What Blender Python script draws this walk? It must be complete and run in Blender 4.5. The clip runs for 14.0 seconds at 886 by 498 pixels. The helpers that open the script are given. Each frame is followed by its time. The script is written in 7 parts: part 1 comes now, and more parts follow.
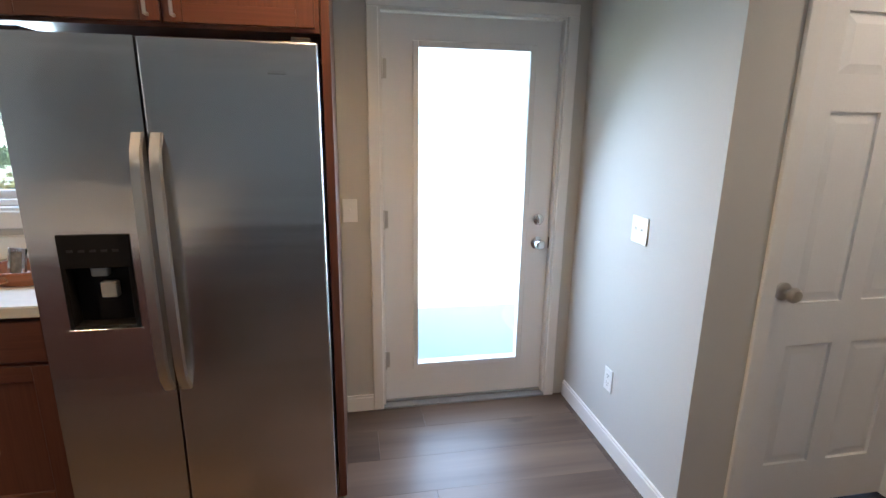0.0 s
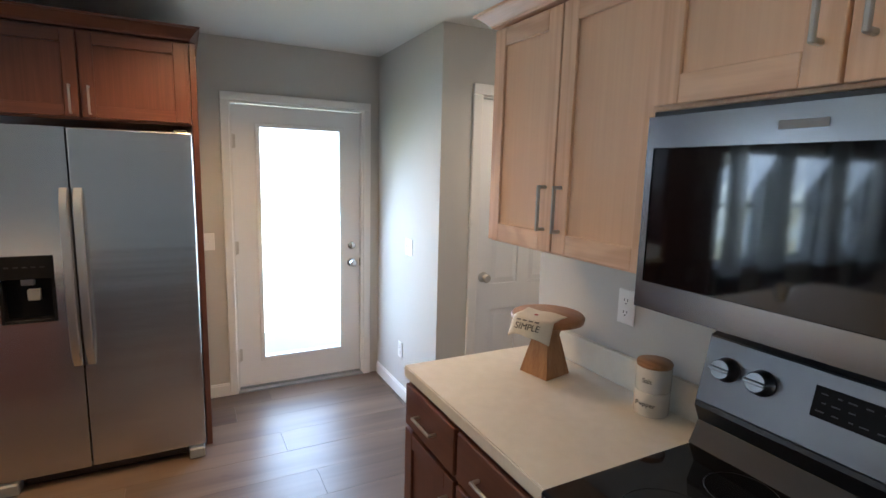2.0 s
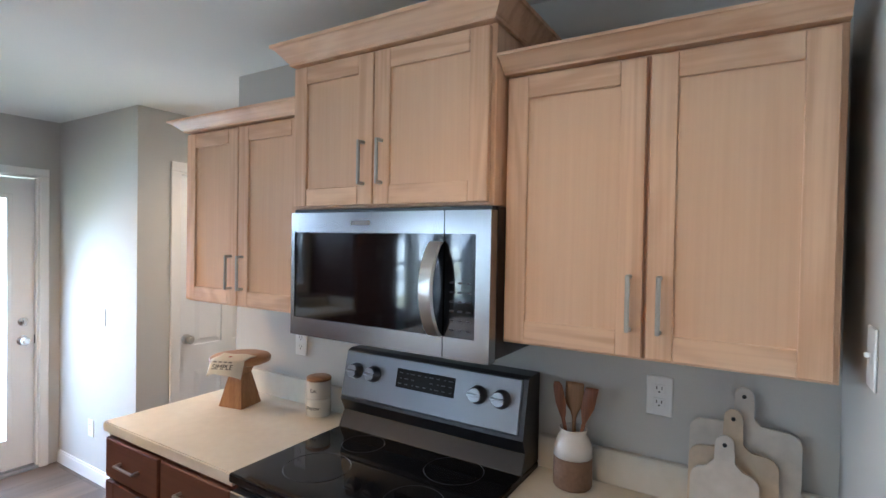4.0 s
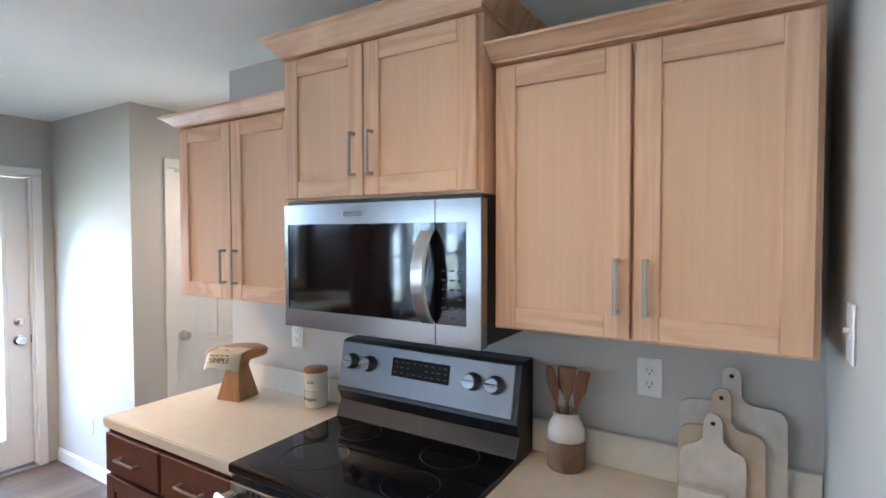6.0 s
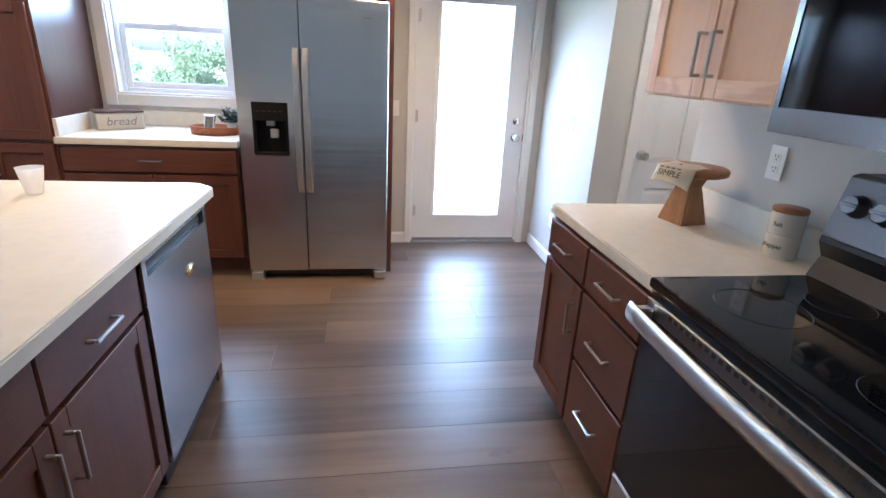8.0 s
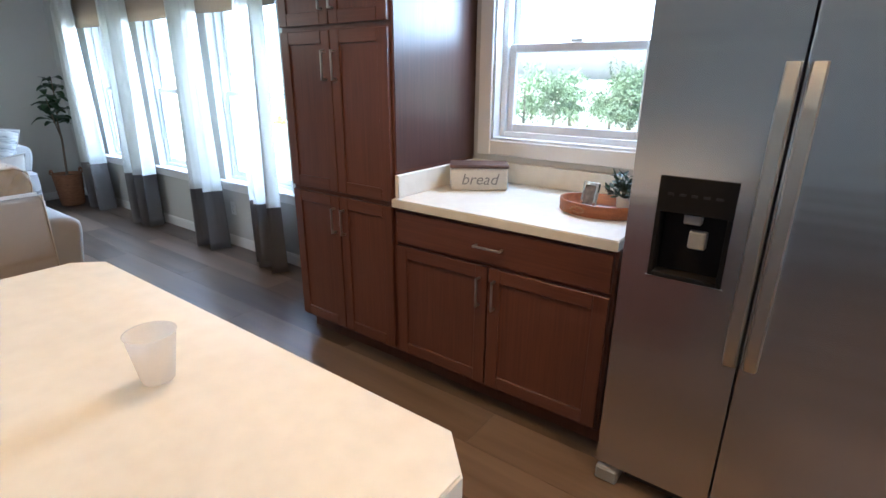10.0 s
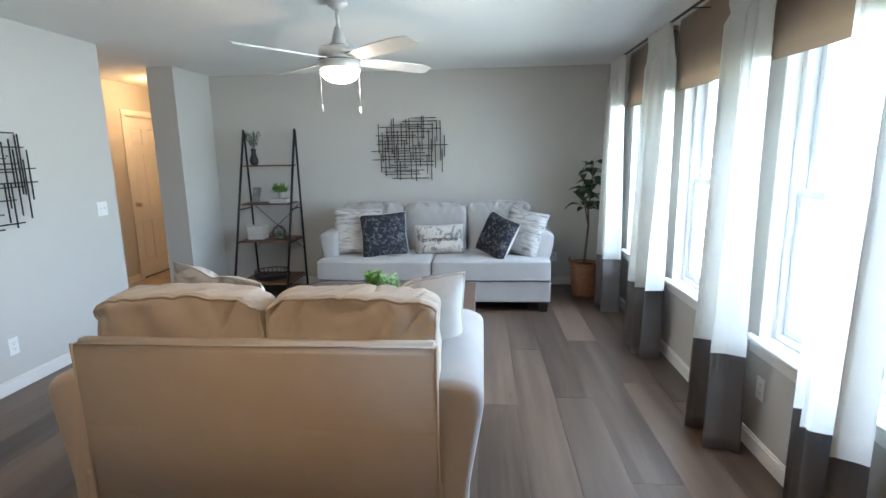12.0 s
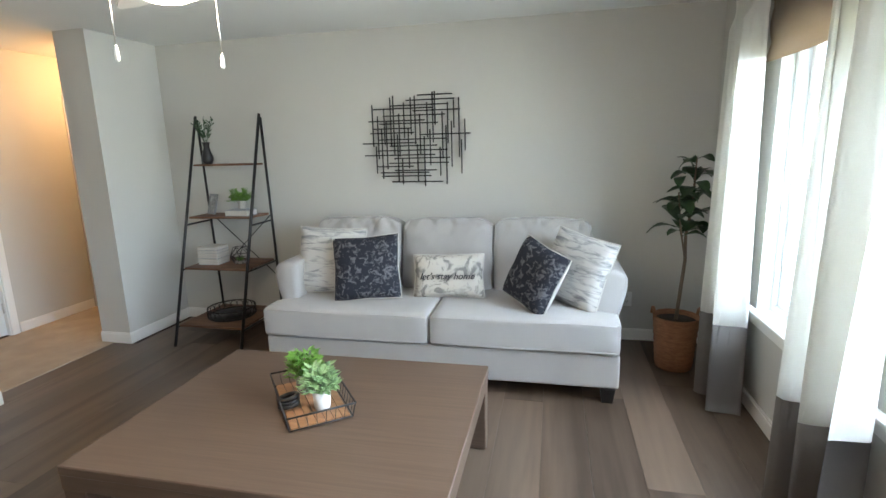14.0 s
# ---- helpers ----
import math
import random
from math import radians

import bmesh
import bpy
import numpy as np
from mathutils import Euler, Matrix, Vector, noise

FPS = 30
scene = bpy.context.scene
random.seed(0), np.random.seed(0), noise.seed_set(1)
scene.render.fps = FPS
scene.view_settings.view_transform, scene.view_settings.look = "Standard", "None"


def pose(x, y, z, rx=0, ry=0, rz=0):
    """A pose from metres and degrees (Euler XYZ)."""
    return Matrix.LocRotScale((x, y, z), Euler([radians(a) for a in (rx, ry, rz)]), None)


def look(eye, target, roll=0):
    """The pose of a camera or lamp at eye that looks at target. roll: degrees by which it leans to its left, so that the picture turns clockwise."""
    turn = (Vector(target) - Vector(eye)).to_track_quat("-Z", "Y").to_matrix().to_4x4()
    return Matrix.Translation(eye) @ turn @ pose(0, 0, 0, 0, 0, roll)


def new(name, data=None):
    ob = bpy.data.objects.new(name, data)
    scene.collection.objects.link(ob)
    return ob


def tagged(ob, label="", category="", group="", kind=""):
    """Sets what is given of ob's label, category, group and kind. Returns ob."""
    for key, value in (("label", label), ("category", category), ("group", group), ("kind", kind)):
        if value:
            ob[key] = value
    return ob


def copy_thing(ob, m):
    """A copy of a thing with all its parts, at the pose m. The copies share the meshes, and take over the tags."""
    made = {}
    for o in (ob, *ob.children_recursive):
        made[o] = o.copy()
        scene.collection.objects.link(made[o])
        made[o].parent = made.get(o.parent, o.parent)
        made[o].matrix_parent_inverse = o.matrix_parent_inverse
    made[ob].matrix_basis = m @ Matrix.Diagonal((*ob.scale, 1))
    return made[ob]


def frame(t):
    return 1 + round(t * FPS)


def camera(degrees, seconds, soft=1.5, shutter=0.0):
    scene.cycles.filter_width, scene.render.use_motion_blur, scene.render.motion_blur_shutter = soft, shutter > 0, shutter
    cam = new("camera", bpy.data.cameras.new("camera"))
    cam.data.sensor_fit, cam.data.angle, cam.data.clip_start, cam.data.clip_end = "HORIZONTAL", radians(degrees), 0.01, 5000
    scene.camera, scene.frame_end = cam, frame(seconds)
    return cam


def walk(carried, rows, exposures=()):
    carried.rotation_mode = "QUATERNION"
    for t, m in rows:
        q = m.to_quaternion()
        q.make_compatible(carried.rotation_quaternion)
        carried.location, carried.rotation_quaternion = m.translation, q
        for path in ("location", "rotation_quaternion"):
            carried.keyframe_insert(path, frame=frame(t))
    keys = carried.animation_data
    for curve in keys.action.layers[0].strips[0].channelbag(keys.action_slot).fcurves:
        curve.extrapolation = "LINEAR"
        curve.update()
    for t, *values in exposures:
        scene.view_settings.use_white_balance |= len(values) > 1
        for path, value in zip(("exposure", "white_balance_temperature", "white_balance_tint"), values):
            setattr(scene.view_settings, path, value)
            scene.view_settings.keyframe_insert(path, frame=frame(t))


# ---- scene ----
cam = camera(82.7, 14.0)
PATH = [
    (0, (0.111, 0.096, 1.527), (0.469, 2.004, 1.045), 0.8),
    (0.5, (0.047, -0.253, 1.536), (0.296, 1.652, 0.979), 0.0),
    (1, (0.084, -0.593, 1.524), (0.329, 1.312, 0.968), 0.1),
    (1.5, (0.046, -0.852, 1.563), (0.446, 1.061, 1.141), 0.6),
    (2, (-0.023, -1.098, 1.604), (0.883, 0.66, 1.305), 1.5),
    (2.5, (-0.041, -1.276, 1.636), (1.146, 0.332, 1.577), 2.7),
    (3, (-0.111, -1.466, 1.63), (1.094, 0.129, 1.562), 2.2),
    (3.5, (-0.234, -1.596, 1.66), (1.281, -0.291, 1.648), 2.1),
    (3.7, (-0.314, -1.647, 1.653), (1.377, -0.58, 1.629), 1.4),
    (6, (-0.328, -1.679, 1.635), (1.38, -0.639, 1.575), -0.1),
    (6.5, (-0.164, -1.694, 1.561), (1.256, -0.297, 1.38), 1.2),
    (7, (-0.127, -1.722, 1.479), (0.832, -0.052, 0.938), 2.8),
    (7.2, (-0.127, -1.727, 1.459), (0.67, -0.013, 0.805), 3.2),
    (9.3, (-0.164, -0.393, 1.429), (-0.679, 1.411, 0.734), 2.2),
    (9.5, (-0.251, -0.212, 1.429), (-0.946, 1.547, 0.78), 1.6),
    (10, (-0.437, 0.223, 1.446), (-1.558, 1.749, 0.8), 0.4),
    (10.3, (-0.57, 0.479, 1.419), (-2.011, 1.695, 0.753), 3.5),
    (10.5, (-0.660, 0.640, 1.445), (-2.303, 1.532, 0.736), 3.2),
    (10.7, (-0.790, 0.790, 1.433), (-2.545, 1.505, 0.788), 2.1),
    (11, (-1.064, 0.926, 1.463), (-2.886, 1.497, 0.87), 4.2),
    (11.5, (-1.535, 1.157, 1.475), (-3.491, 1.325, 1.094), -1.1),
    (12, (-2.041, 1.233, 1.506), (-4.0, 1.075, 1.14), -1.0),
    (12.5, (-2.511, 1.238, 1.546), (-4.466, 1.079, 1.157), -1.1),
    (13, (-2.963, 1.371, 1.542), (-4.892, 0.994, 1.174), -0.8),
    (13.5, (-3.42, 1.391, 1.524), (-5.339, 0.971, 1.15), -0.7),
    (14, (-3.88, 1.485, 1.515), (-5.794, 1.058, 1.121), -1.5),
]
# seconds, stops, kelvin
LIGHT = [(0.0, 2.78, 5350), (0.5, 2.74, 5300), (1.5, 2.9, 5350), (2.5, 3.2, 5450), (3.7, 3.5, 5250), (6.0, 3.80, 5150), (6.5, 3.70, 4850), (7.0, 3.75, 4700), (9.5, 3.16, 5250), (10.0, 3.14, 5150), (10.5, 3.04, 5000), (11.0, 3.26, 5100), (11.5, 3.5, 5350), (12.0, 3.15, 5700), (12.5, 3.1, 5900), (13.0, 3.1, 6050), (14.0, 3.4, 6250)]
walk(cam, [(t, look(eye, target, roll)) for t, eye, target, roll in PATH], [(t, s, k, 10) for t, s, k in LIGHT])
DOOR_W, KWIN_W, LWIN_W, CAN_W, HALL_W, FAN_W, LAMP_E = 3.8, 3.0, 5.3, 9.0, 2.6, 2.5, 3.0

# ---------------------------------------------------------------- world, sun, large lights
world = bpy.data.worlds.new("world")
scene.world = world
world.use_nodes = True
_n = world.node_tree.nodes
_sky = _n.new("ShaderNodeTexSky")
_sky.sky_type = "NISHITA"
_sky.sun_disc = False
_sky.sun_elevation, _sky.sun_rotation = radians(52), radians(200)
_sky.dust_density = 2.0
world.node_tree.links.new(_sky.outputs[0], _n["Background"].inputs[0])
_n["Background"].inputs[1].default_value = 0.15

sun = new("sun", bpy.data.lights.new("sun", "SUN"))
sun.data.energy, sun.data.angle, sun.data.color = 5.0, radians(0.5), (1.0, 0.95, 0.87)
sun.matrix_world = look((-4, -12, 16), (0, 0, 0))


def area_lamp(name, x, y, z, w, h, power, color, target):
    d = bpy.data.lights.new(name, "AREA")
    d.shape, d.size, d.size_y, d.energy, d.color, d.spread = "RECTANGLE", w, h, power, color, radians(150)
    ob = new(name, d)
    ob.matrix_world = look((x, y, z), target)
    return ob


SKY_TINT = (0.76, 0.89, 1.0)
area_lamp("door_daylight", 0.735, 2.80, 1.07, 0.56, 1.62, DOOR_W, SKY_TINT, (0.735, 0, -0.6))
area_lamp("kitchen_window_daylight", -1.46, 2.80, 1.86, 0.74, 0.42, KWIN_W, SKY_TINT, (-1.46, 0, 0.3))
for wx in (-6.415, -5.245, -4.075):
    area_lamp("window_daylight", wx, 2.80, 1.33, 0.80, 1.32, LWIN_W, SKY_TINT, (wx, 0, -0.3))


def bulb(name, x, y, z, power, radius, color=(1.0, 0.72, 0.42)):
    d = bpy.data.lights.new(name, "POINT")
    d.energy, d.shadow_soft_size, d.color = power, radius, color
    ob = new(name, d)
    ob.location = (x, y, z)


def spot(name, x, y, z, power, color=(1.0, 0.56, 0.21)):
    d = bpy.data.lights.new(name, "SPOT")
    d.energy, d.shadow_soft_size, d.color, d.spot_size, d.spot_blend = power, 0.05, color, radians(150), 0.8
    ob = new(name, d)
    ob.matrix_world = look((x, y, z), (x, y + 0.0001, 0))


# the last two are unseen fills, added for the loveseat and range-side counter
CANS_AND_FILLS = [(0.08, 1.38), (-1.50, 1.15), (-1.50, -0.35), (-2.75, 0.30), (0.10, -1.20)]
for (cx, cy), power in zip(CANS_AND_FILLS, (1.6, 1.25, 0.22, 0.65, 0.22)):
    spot("can_and_fill_bulb", cx, cy, 2.425, CAN_W * power)
# unseen added fill that brightens the closet door in the passage
spot("can_and_fill_bulb", 2.00, 1.02, 2.425, 5.6, (1.0, 0.70, 0.45))
bulb("hall_bulb", -8.0, -2.55, 2.25, HALL_W, 0.08, (1.0, 0.55, 0.23))
bulb("fan_bulb", -5.285, 0.345, 1.925, FAN_W, 0.06, (1.0, 0.80, 0.58))


# ---------------------------------------------------------------- materials
def mat(name, color, rough=0.6, metal=0.0, var=0.06, scale=6.0, fine=60.0, bump=0.15, stretch=(1, 1, 1), spec=0.5, color2=None, coat=0.0, sheen=0.0,
        trans=0.0, emit=0.0, emit_color=None, per_object=0.0, rough_var=0.0, fac_pow=1.0):
    """A surface with variation at two scales: broad stains and fine grain."""
    m = bpy.data.materials.new(name)
    m.use_nodes = True
    nt = m.node_tree
    N, L = nt.nodes, nt.links
    p = N["Principled BSDF"]
    p.inputs["Roughness"].default_value, p.inputs["Metallic"].default_value = rough, metal
    p.inputs["Specular IOR Level"].default_value = spec
    p.inputs["Coat Weight"].default_value = coat
    p.inputs["Sheen Weight"].default_value = sheen
    p.inputs["Transmission Weight"].default_value = trans
    tc = N.new("ShaderNodeTexCoord")
    mp = N.new("ShaderNodeMapping")
    mp.inputs["Scale"].default_value = stretch
    L.new(tc.outputs["Object"], mp.inputs[0])
    a, b = N.new("ShaderNodeTexNoise"), N.new("ShaderNodeTexNoise")
    a.inputs["Scale"].default_value, a.inputs["Detail"].default_value = scale, 4
    b.inputs["Scale"].default_value, b.inputs["Detail"].default_value = fine, 3
    for nn in (a, b):
        L.new(mp.outputs[0], nn.inputs["Vector"])
    add = N.new("ShaderNodeMath")
    add.operation = "ADD"
    L.new(a.outputs[0], add.inputs[0])
    L.new(b.outputs[0], add.inputs[1])
    half = N.new("ShaderNodeMapRange")
    half.inputs[1].default_value, half.inputs[2].default_value = 0.6, 1.4
    L.new(add.outputs[0], half.inputs[0])
    mix = N.new("ShaderNodeMix")
    mix.data_type = "RGBA"
    c2 = color2 or tuple(max(0, c * (1 - 2 * var)) for c in color)
    c1 = color if color2 else tuple(min(1, c * (1 + var)) for c in color)
    mix.inputs[6].default_value, mix.inputs[7].default_value = (*c2, 1), (*c1, 1)
    L.new(half.outputs[0], mix.inputs[0])
    out = mix.outputs[2]
    if per_object:
        oi = N.new("ShaderNodeObjectInfo")
        hs = N.new("ShaderNodeHueSaturation")
        mr = N.new("ShaderNodeMapRange")
        mr.inputs[3].default_value, mr.inputs[4].default_value = 1 - per_object, 1 + per_object
        L.new(oi.outputs["Random"], mr.inputs[0])
        L.new(mr.outputs[0], hs.inputs["Value"])
        L.new(out, hs.inputs["Color"])
        out = hs.outputs[0]
    L.new(out, p.inputs["Base Color"])
    if rough_var:
        rr = N.new("ShaderNodeMapRange")
        rr.inputs[3].default_value, rr.inputs[4].default_value = rough - rough_var, rough + rough_var
        L.new(a.outputs[0], rr.inputs[0])
        L.new(rr.outputs[0], p.inputs["Roughness"])
    if bump:
        bp = N.new("ShaderNodeBump")
        bp.inputs["Strength"].default_value, bp.inputs["Distance"].default_value = bump, 0.004
        L.new(b.outputs[0], bp.inputs["Height"])
        L.new(bp.outputs[0], p.inputs["Normal"])
    if emit:
        p.inputs["Emission Color"].default_value, p.inputs["Emission Strength"].default_value = (*(emit_color or color), 1), emit
    return m


def wood(name, light, dark, axis, rough=0.45, freq=1.0, per_object=0.0, spec=0.4, contrast=1.0, ring=26.0, along=0.9):
    """Wood with long grain along one axis: wavy growth rings and fine pores."""
    m = bpy.data.materials.new(name)
    m.use_nodes = True
    N, L = m.node_tree.nodes, m.node_tree.links
    p = N["Principled BSDF"]
    p.inputs["Roughness"].default_value, p.inputs["Specular IOR Level"].default_value = rough, spec
    tc, mp = N.new("ShaderNodeTexCoord"), N.new("ShaderNodeMapping")
    s = [11.0 * freq] * 3
    s[axis] = along * freq
    mp.inputs["Scale"].default_value = s
    oi = N.new("ShaderNodeObjectInfo")
    off = N.new("ShaderNodeVectorMath")
    off.operation = "MULTIPLY_ADD"
    off.inputs[1].default_value = (7.3, 5.1, 9.7)
    L.new(oi.outputs["Random"], off.inputs[0])
    L.new(tc.outputs["Object"], off.inputs[2])
    L.new(off.outputs[0], mp.inputs[0])
    a = N.new("ShaderNodeTexNoise")
    a.inputs["Scale"].default_value, a.inputs["Detail"].default_value, a.inputs["Distortion"].default_value = 0.8, 3, 0.6
    L.new(mp.outputs[0], a.inputs["Vector"])
    rg_ = N.new("ShaderNodeMath")
    rg_.operation = "MULTIPLY"
    rg_.inputs[1].default_value = ring
    L.new(a.outputs[0], rg_.inputs[0])
    sn = N.new("ShaderNodeMath")
    sn.operation = "SINE"
    L.new(rg_.outputs[0], sn.inputs[0])
    mp2 = N.new("ShaderNodeMapping")
    s2 = [150.0 * freq] * 3
    s2[axis] = 3.5 * freq
    mp2.inputs["Scale"].default_value = s2
    L.new(off.outputs[0], mp2.inputs[0])
    f = N.new("ShaderNodeTexNoise")
    f.inputs["Scale"].default_value, f.inputs["Detail"].default_value = 1.0, 4
    L.new(mp2.outputs[0], f.inputs["Vector"])
    m1 = N.new("ShaderNodeMath")
    m1.operation = "MULTIPLY_ADD"
    m1.inputs[1].default_value = 0.20 * contrast
    L.new(sn.outputs[0], m1.inputs[0])
    L.new(f.outputs[0], m1.inputs[2])
    mr = N.new("ShaderNodeMapRange")
    mr.inputs[1].default_value, mr.inputs[2].default_value = 0.2, 0.8
    L.new(m1.outputs[0], mr.inputs[0])
    mix = N.new("ShaderNodeMix")
    mix.data_type = "RGBA"
    mix.inputs[6].default_value, mix.inputs[7].default_value = (*dark, 1), (*light, 1)
    L.new(mr.outputs[0], mix.inputs[0])
    out = mix.outputs[2]
    if per_object:
        hs, m3 = N.new("ShaderNodeHueSaturation"), N.new("ShaderNodeMapRange")
        m3.inputs[3].default_value, m3.inputs[4].default_value = 1 - per_object, 1 + per_object
        L.new(oi.outputs["Random"], m3.inputs[0])
        L.new(m3.outputs[0], hs.inputs["Value"])
        L.new(out, hs.inputs["Color"])
        out = hs.outputs[0]
    L.new(out, p.inputs["Base Color"])
    bp = N.new("ShaderNodeBump")
    bp.inputs["Strength"].default_value, bp.inputs["Distance"].default_value = 0.12, 0.002
    L.new(f.outputs[0], bp.inputs["Height"])
    L.new(bp.outputs[0], p.inputs["Normal"])
    return m


def floor_board(name, light, dark):
    """A wood-look board: its own tone, broad soft streaks along x, faint grain and a few knots."""
    m = bpy.data.materials.new(name)
    m.use_nodes = True
    N, L = m.node_tree.nodes, m.node_tree.links
    p = N["Principled BSDF"]
    p.inputs["Specular IOR Level"].default_value = 0.35
    tc, oi, off = N.new("ShaderNodeTexCoord"), N.new("ShaderNodeObjectInfo"), N.new("ShaderNodeVectorMath")
    off.operation = "MULTIPLY_ADD"
    off.inputs[1].default_value = (37.3, 25.1, 9.7)
    L.new(oi.outputs["Random"], off.inputs[0])
    L.new(tc.outputs["Object"], off.inputs[2])
    outs = []
    for scale, detail, dist in (((0.55, 6.5, 1.0), 2, 0.7), ((2.6, 42.0, 1.0), 3, 0.5), ((4.0, 9.0, 1.0), 2, 0.3)):
        mp, nz = N.new("ShaderNodeMapping"), N.new("ShaderNodeTexNoise")
        mp.inputs["Scale"].default_value = scale
        nz.inputs["Scale"].default_value, nz.inputs["Detail"].default_value, nz.inputs["Distortion"].default_value = 1.0, detail, dist
        L.new(off.outputs[0], mp.inputs[0])
        L.new(mp.outputs[0], nz.inputs["Vector"])
        outs.append(nz.outputs[0])

    def calc(op, a, b):
        n_ = N.new("ShaderNodeMath")
        n_.operation = op
        for k, v in enumerate((a, b)):
            if isinstance(v, float):
                n_.inputs[k].default_value = v
            else:
                L.new(v, n_.inputs[k])
        return n_.outputs[0]
    tone = calc("MULTIPLY", oi.outputs["Random"], 0.52)
    streak = calc("MULTIPLY", calc("SUBTRACT", outs[0], 0.5), 1.15)
    grain = calc("MULTIPLY", calc("SUBTRACT", outs[1], 0.5), 0.34)
    mr = N.new("ShaderNodeMapRange")
    mr.inputs[1].default_value, mr.inputs[2].default_value = -0.14, 0.86
    L.new(calc("ADD", calc("ADD", tone, streak), grain), mr.inputs[0])
    mix = N.new("ShaderNodeMix")
    mix.data_type = "RGBA"
    mix.inputs[6].default_value, mix.inputs[7].default_value = (*dark, 1), (*light, 1)
    L.new(mr.outputs[0], mix.inputs[0])
    knot = N.new("ShaderNodeMapRange")
    knot.inputs[1].default_value, knot.inputs[2].default_value, knot.inputs[3].default_value, knot.inputs[4].default_value = 0.70, 0.80, 1.0, 0.62
    L.new(outs[2], knot.inputs[0])
    hs = N.new("ShaderNodeHueSaturation")
    L.new(knot.outputs[0], hs.inputs["Value"])
    L.new(mix.outputs[2], hs.inputs["Color"])
    L.new(hs.outputs[0], p.inputs["Base Color"])
    rr = N.new("ShaderNodeMapRange")
    rr.inputs[3].default_value, rr.inputs[4].default_value = 0.30, 0.44
    L.new(outs[1], rr.inputs[0])
    L.new(rr.outputs[0], p.inputs["Roughness"])
    bp = N.new("ShaderNodeBump")
    bp.inputs["Strength"].default_value, bp.inputs["Distance"].default_value = 0.10, 0.002
    L.new(outs[1], bp.inputs["Height"])
    L.new(bp.outputs[0], p.inputs["Normal"])
    return m


def cloth(name, color, trans=0.35):
    """Curtain cloth that lets some light through."""
    m = mat(name, color, 0.9, var=0.04, fine=260, bump=0.25, spec=0.1)
    N, L = m.node_tree.nodes, m.node_tree.links
    p, o = N["Principled BSDF"], N["Material Output"]
    t, mx = N.new("ShaderNodeBsdfTranslucent"), N.new("ShaderNodeMixShader")
    t.inputs[0].default_value = (*color, 1)
    mx.inputs[0].default_value = trans
    L.new(p.outputs[0], mx.inputs[1])
    L.new(t.outputs[0], mx.inputs[2])
    L.new(mx.outputs[0], o.inputs[0])
    return m


def clear_glass(name, tint=(1, 1, 1), gloss=0.06):
    m = bpy.data.materials.new(name)
    m.use_nodes = True
    N, L = m.node_tree.nodes, m.node_tree.links
    o = N["Material Output"]
    N.remove(N["Principled BSDF"])
    t, g, mx = N.new("ShaderNodeBsdfTransparent"), N.new("ShaderNodeBsdfGlossy"), N.new("ShaderNodeMixShader")
    t.inputs[0].default_value = (*tint, 1)
    g.inputs["Roughness"].default_value = 0.02
    mx.inputs[0].default_value = gloss
    L.new(t.outputs[0], mx.inputs[1])
    L.new(g.outputs[0], mx.inputs[2])
    L.new(mx.outputs[0], o.inputs[0])
    return m


def patterned(name, base, ink, scale, low, high, stretch=(1, 1, 1), rough=0.9, detail=2.0):
    """Printed cloth: blotches of ink on a base colour."""
    m = mat(name, base, rough, var=0.05, fine=220, bump=0.3, spec=0.15)
    N, L = m.node_tree.nodes, m.node_tree.links
    p = N["Principled BSDF"]
    tc, mp, v = N.new("ShaderNodeTexCoord"), N.new("ShaderNodeMapping"), N.new("ShaderNodeTexNoise")
    mp.inputs["Scale"].default_value = stretch
    v.inputs["Scale"].default_value, v.inputs["Detail"].default_value, v.inputs["Distortion"].default_value = scale, detail, 1.2
    L.new(tc.outputs["Object"], mp.inputs[0])
    L.new(mp.outputs[0], v.inputs["Vector"])
    mr, mix = N.new("ShaderNodeMapRange"), N.new("ShaderNodeMix")
    mr.inputs[1].default_value, mr.inputs[2].default_value = low, high
    mix.data_type = "RGBA"
    L.new(v.outputs[0], mr.inputs[0])
    L.new(mr.outputs[0], mix.inputs[0])
    mix.inputs[6].default_value, mix.inputs[7].default_value = (*base, 1), (*ink, 1)
    L.new(mix.outputs[2], p.inputs["Base Color"])
    return m


PAINT = mat("wall_paint", (0.55, 0.539, 0.503), 0.75, var=0.015, scale=1.5, fine=180, bump=0.10, spec=0.25)
CEIL = mat("ceiling_paint", (0.80, 0.80, 0.77), 0.85, var=0.012, scale=1.2, fine=120, bump=0.12, spec=0.2)
TRIM = mat("trim_paint", (0.80, 0.79, 0.76), 0.42, var=0.015, scale=3, fine=90, bump=0.04)
VINYL = mat("white_vinyl", (0.82, 0.83, 0.84), 0.38, var=0.015, fine=80, bump=0.03)
DOORP = mat("door_paint", (0.80, 0.80, 0.79), 0.40, var=0.015, fine=120, bump=0.05)
OAK_L, OAK_D = (0.865, 0.605, 0.405), (0.725, 0.460, 0.285)
OAK = [wood("oak_vertical", OAK_L, OAK_D, 2, freq=0.65, contrast=1.0, ring=38.0, along=1.4), wood("oak_cross", OAK_L, OAK_D, 1, freq=0.65, contrast=1.5, ring=34.0, along=2.6)]
OAK_FIELD = wood("oak_field", (0.85, 0.595, 0.395), (0.79, 0.530, 0.340), 2, freq=0.8, contrast=0.35)
CH_L, CH_D = (0.128, 0.050, 0.031), (0.086, 0.033, 0.022)
CHERRY = [wood("cherry_vertical", CH_L, CH_D, 2, 0.33, contrast=0.5), wood("cherry_cross", CH_L, CH_D, 0, 0.33, contrast=0.5)]
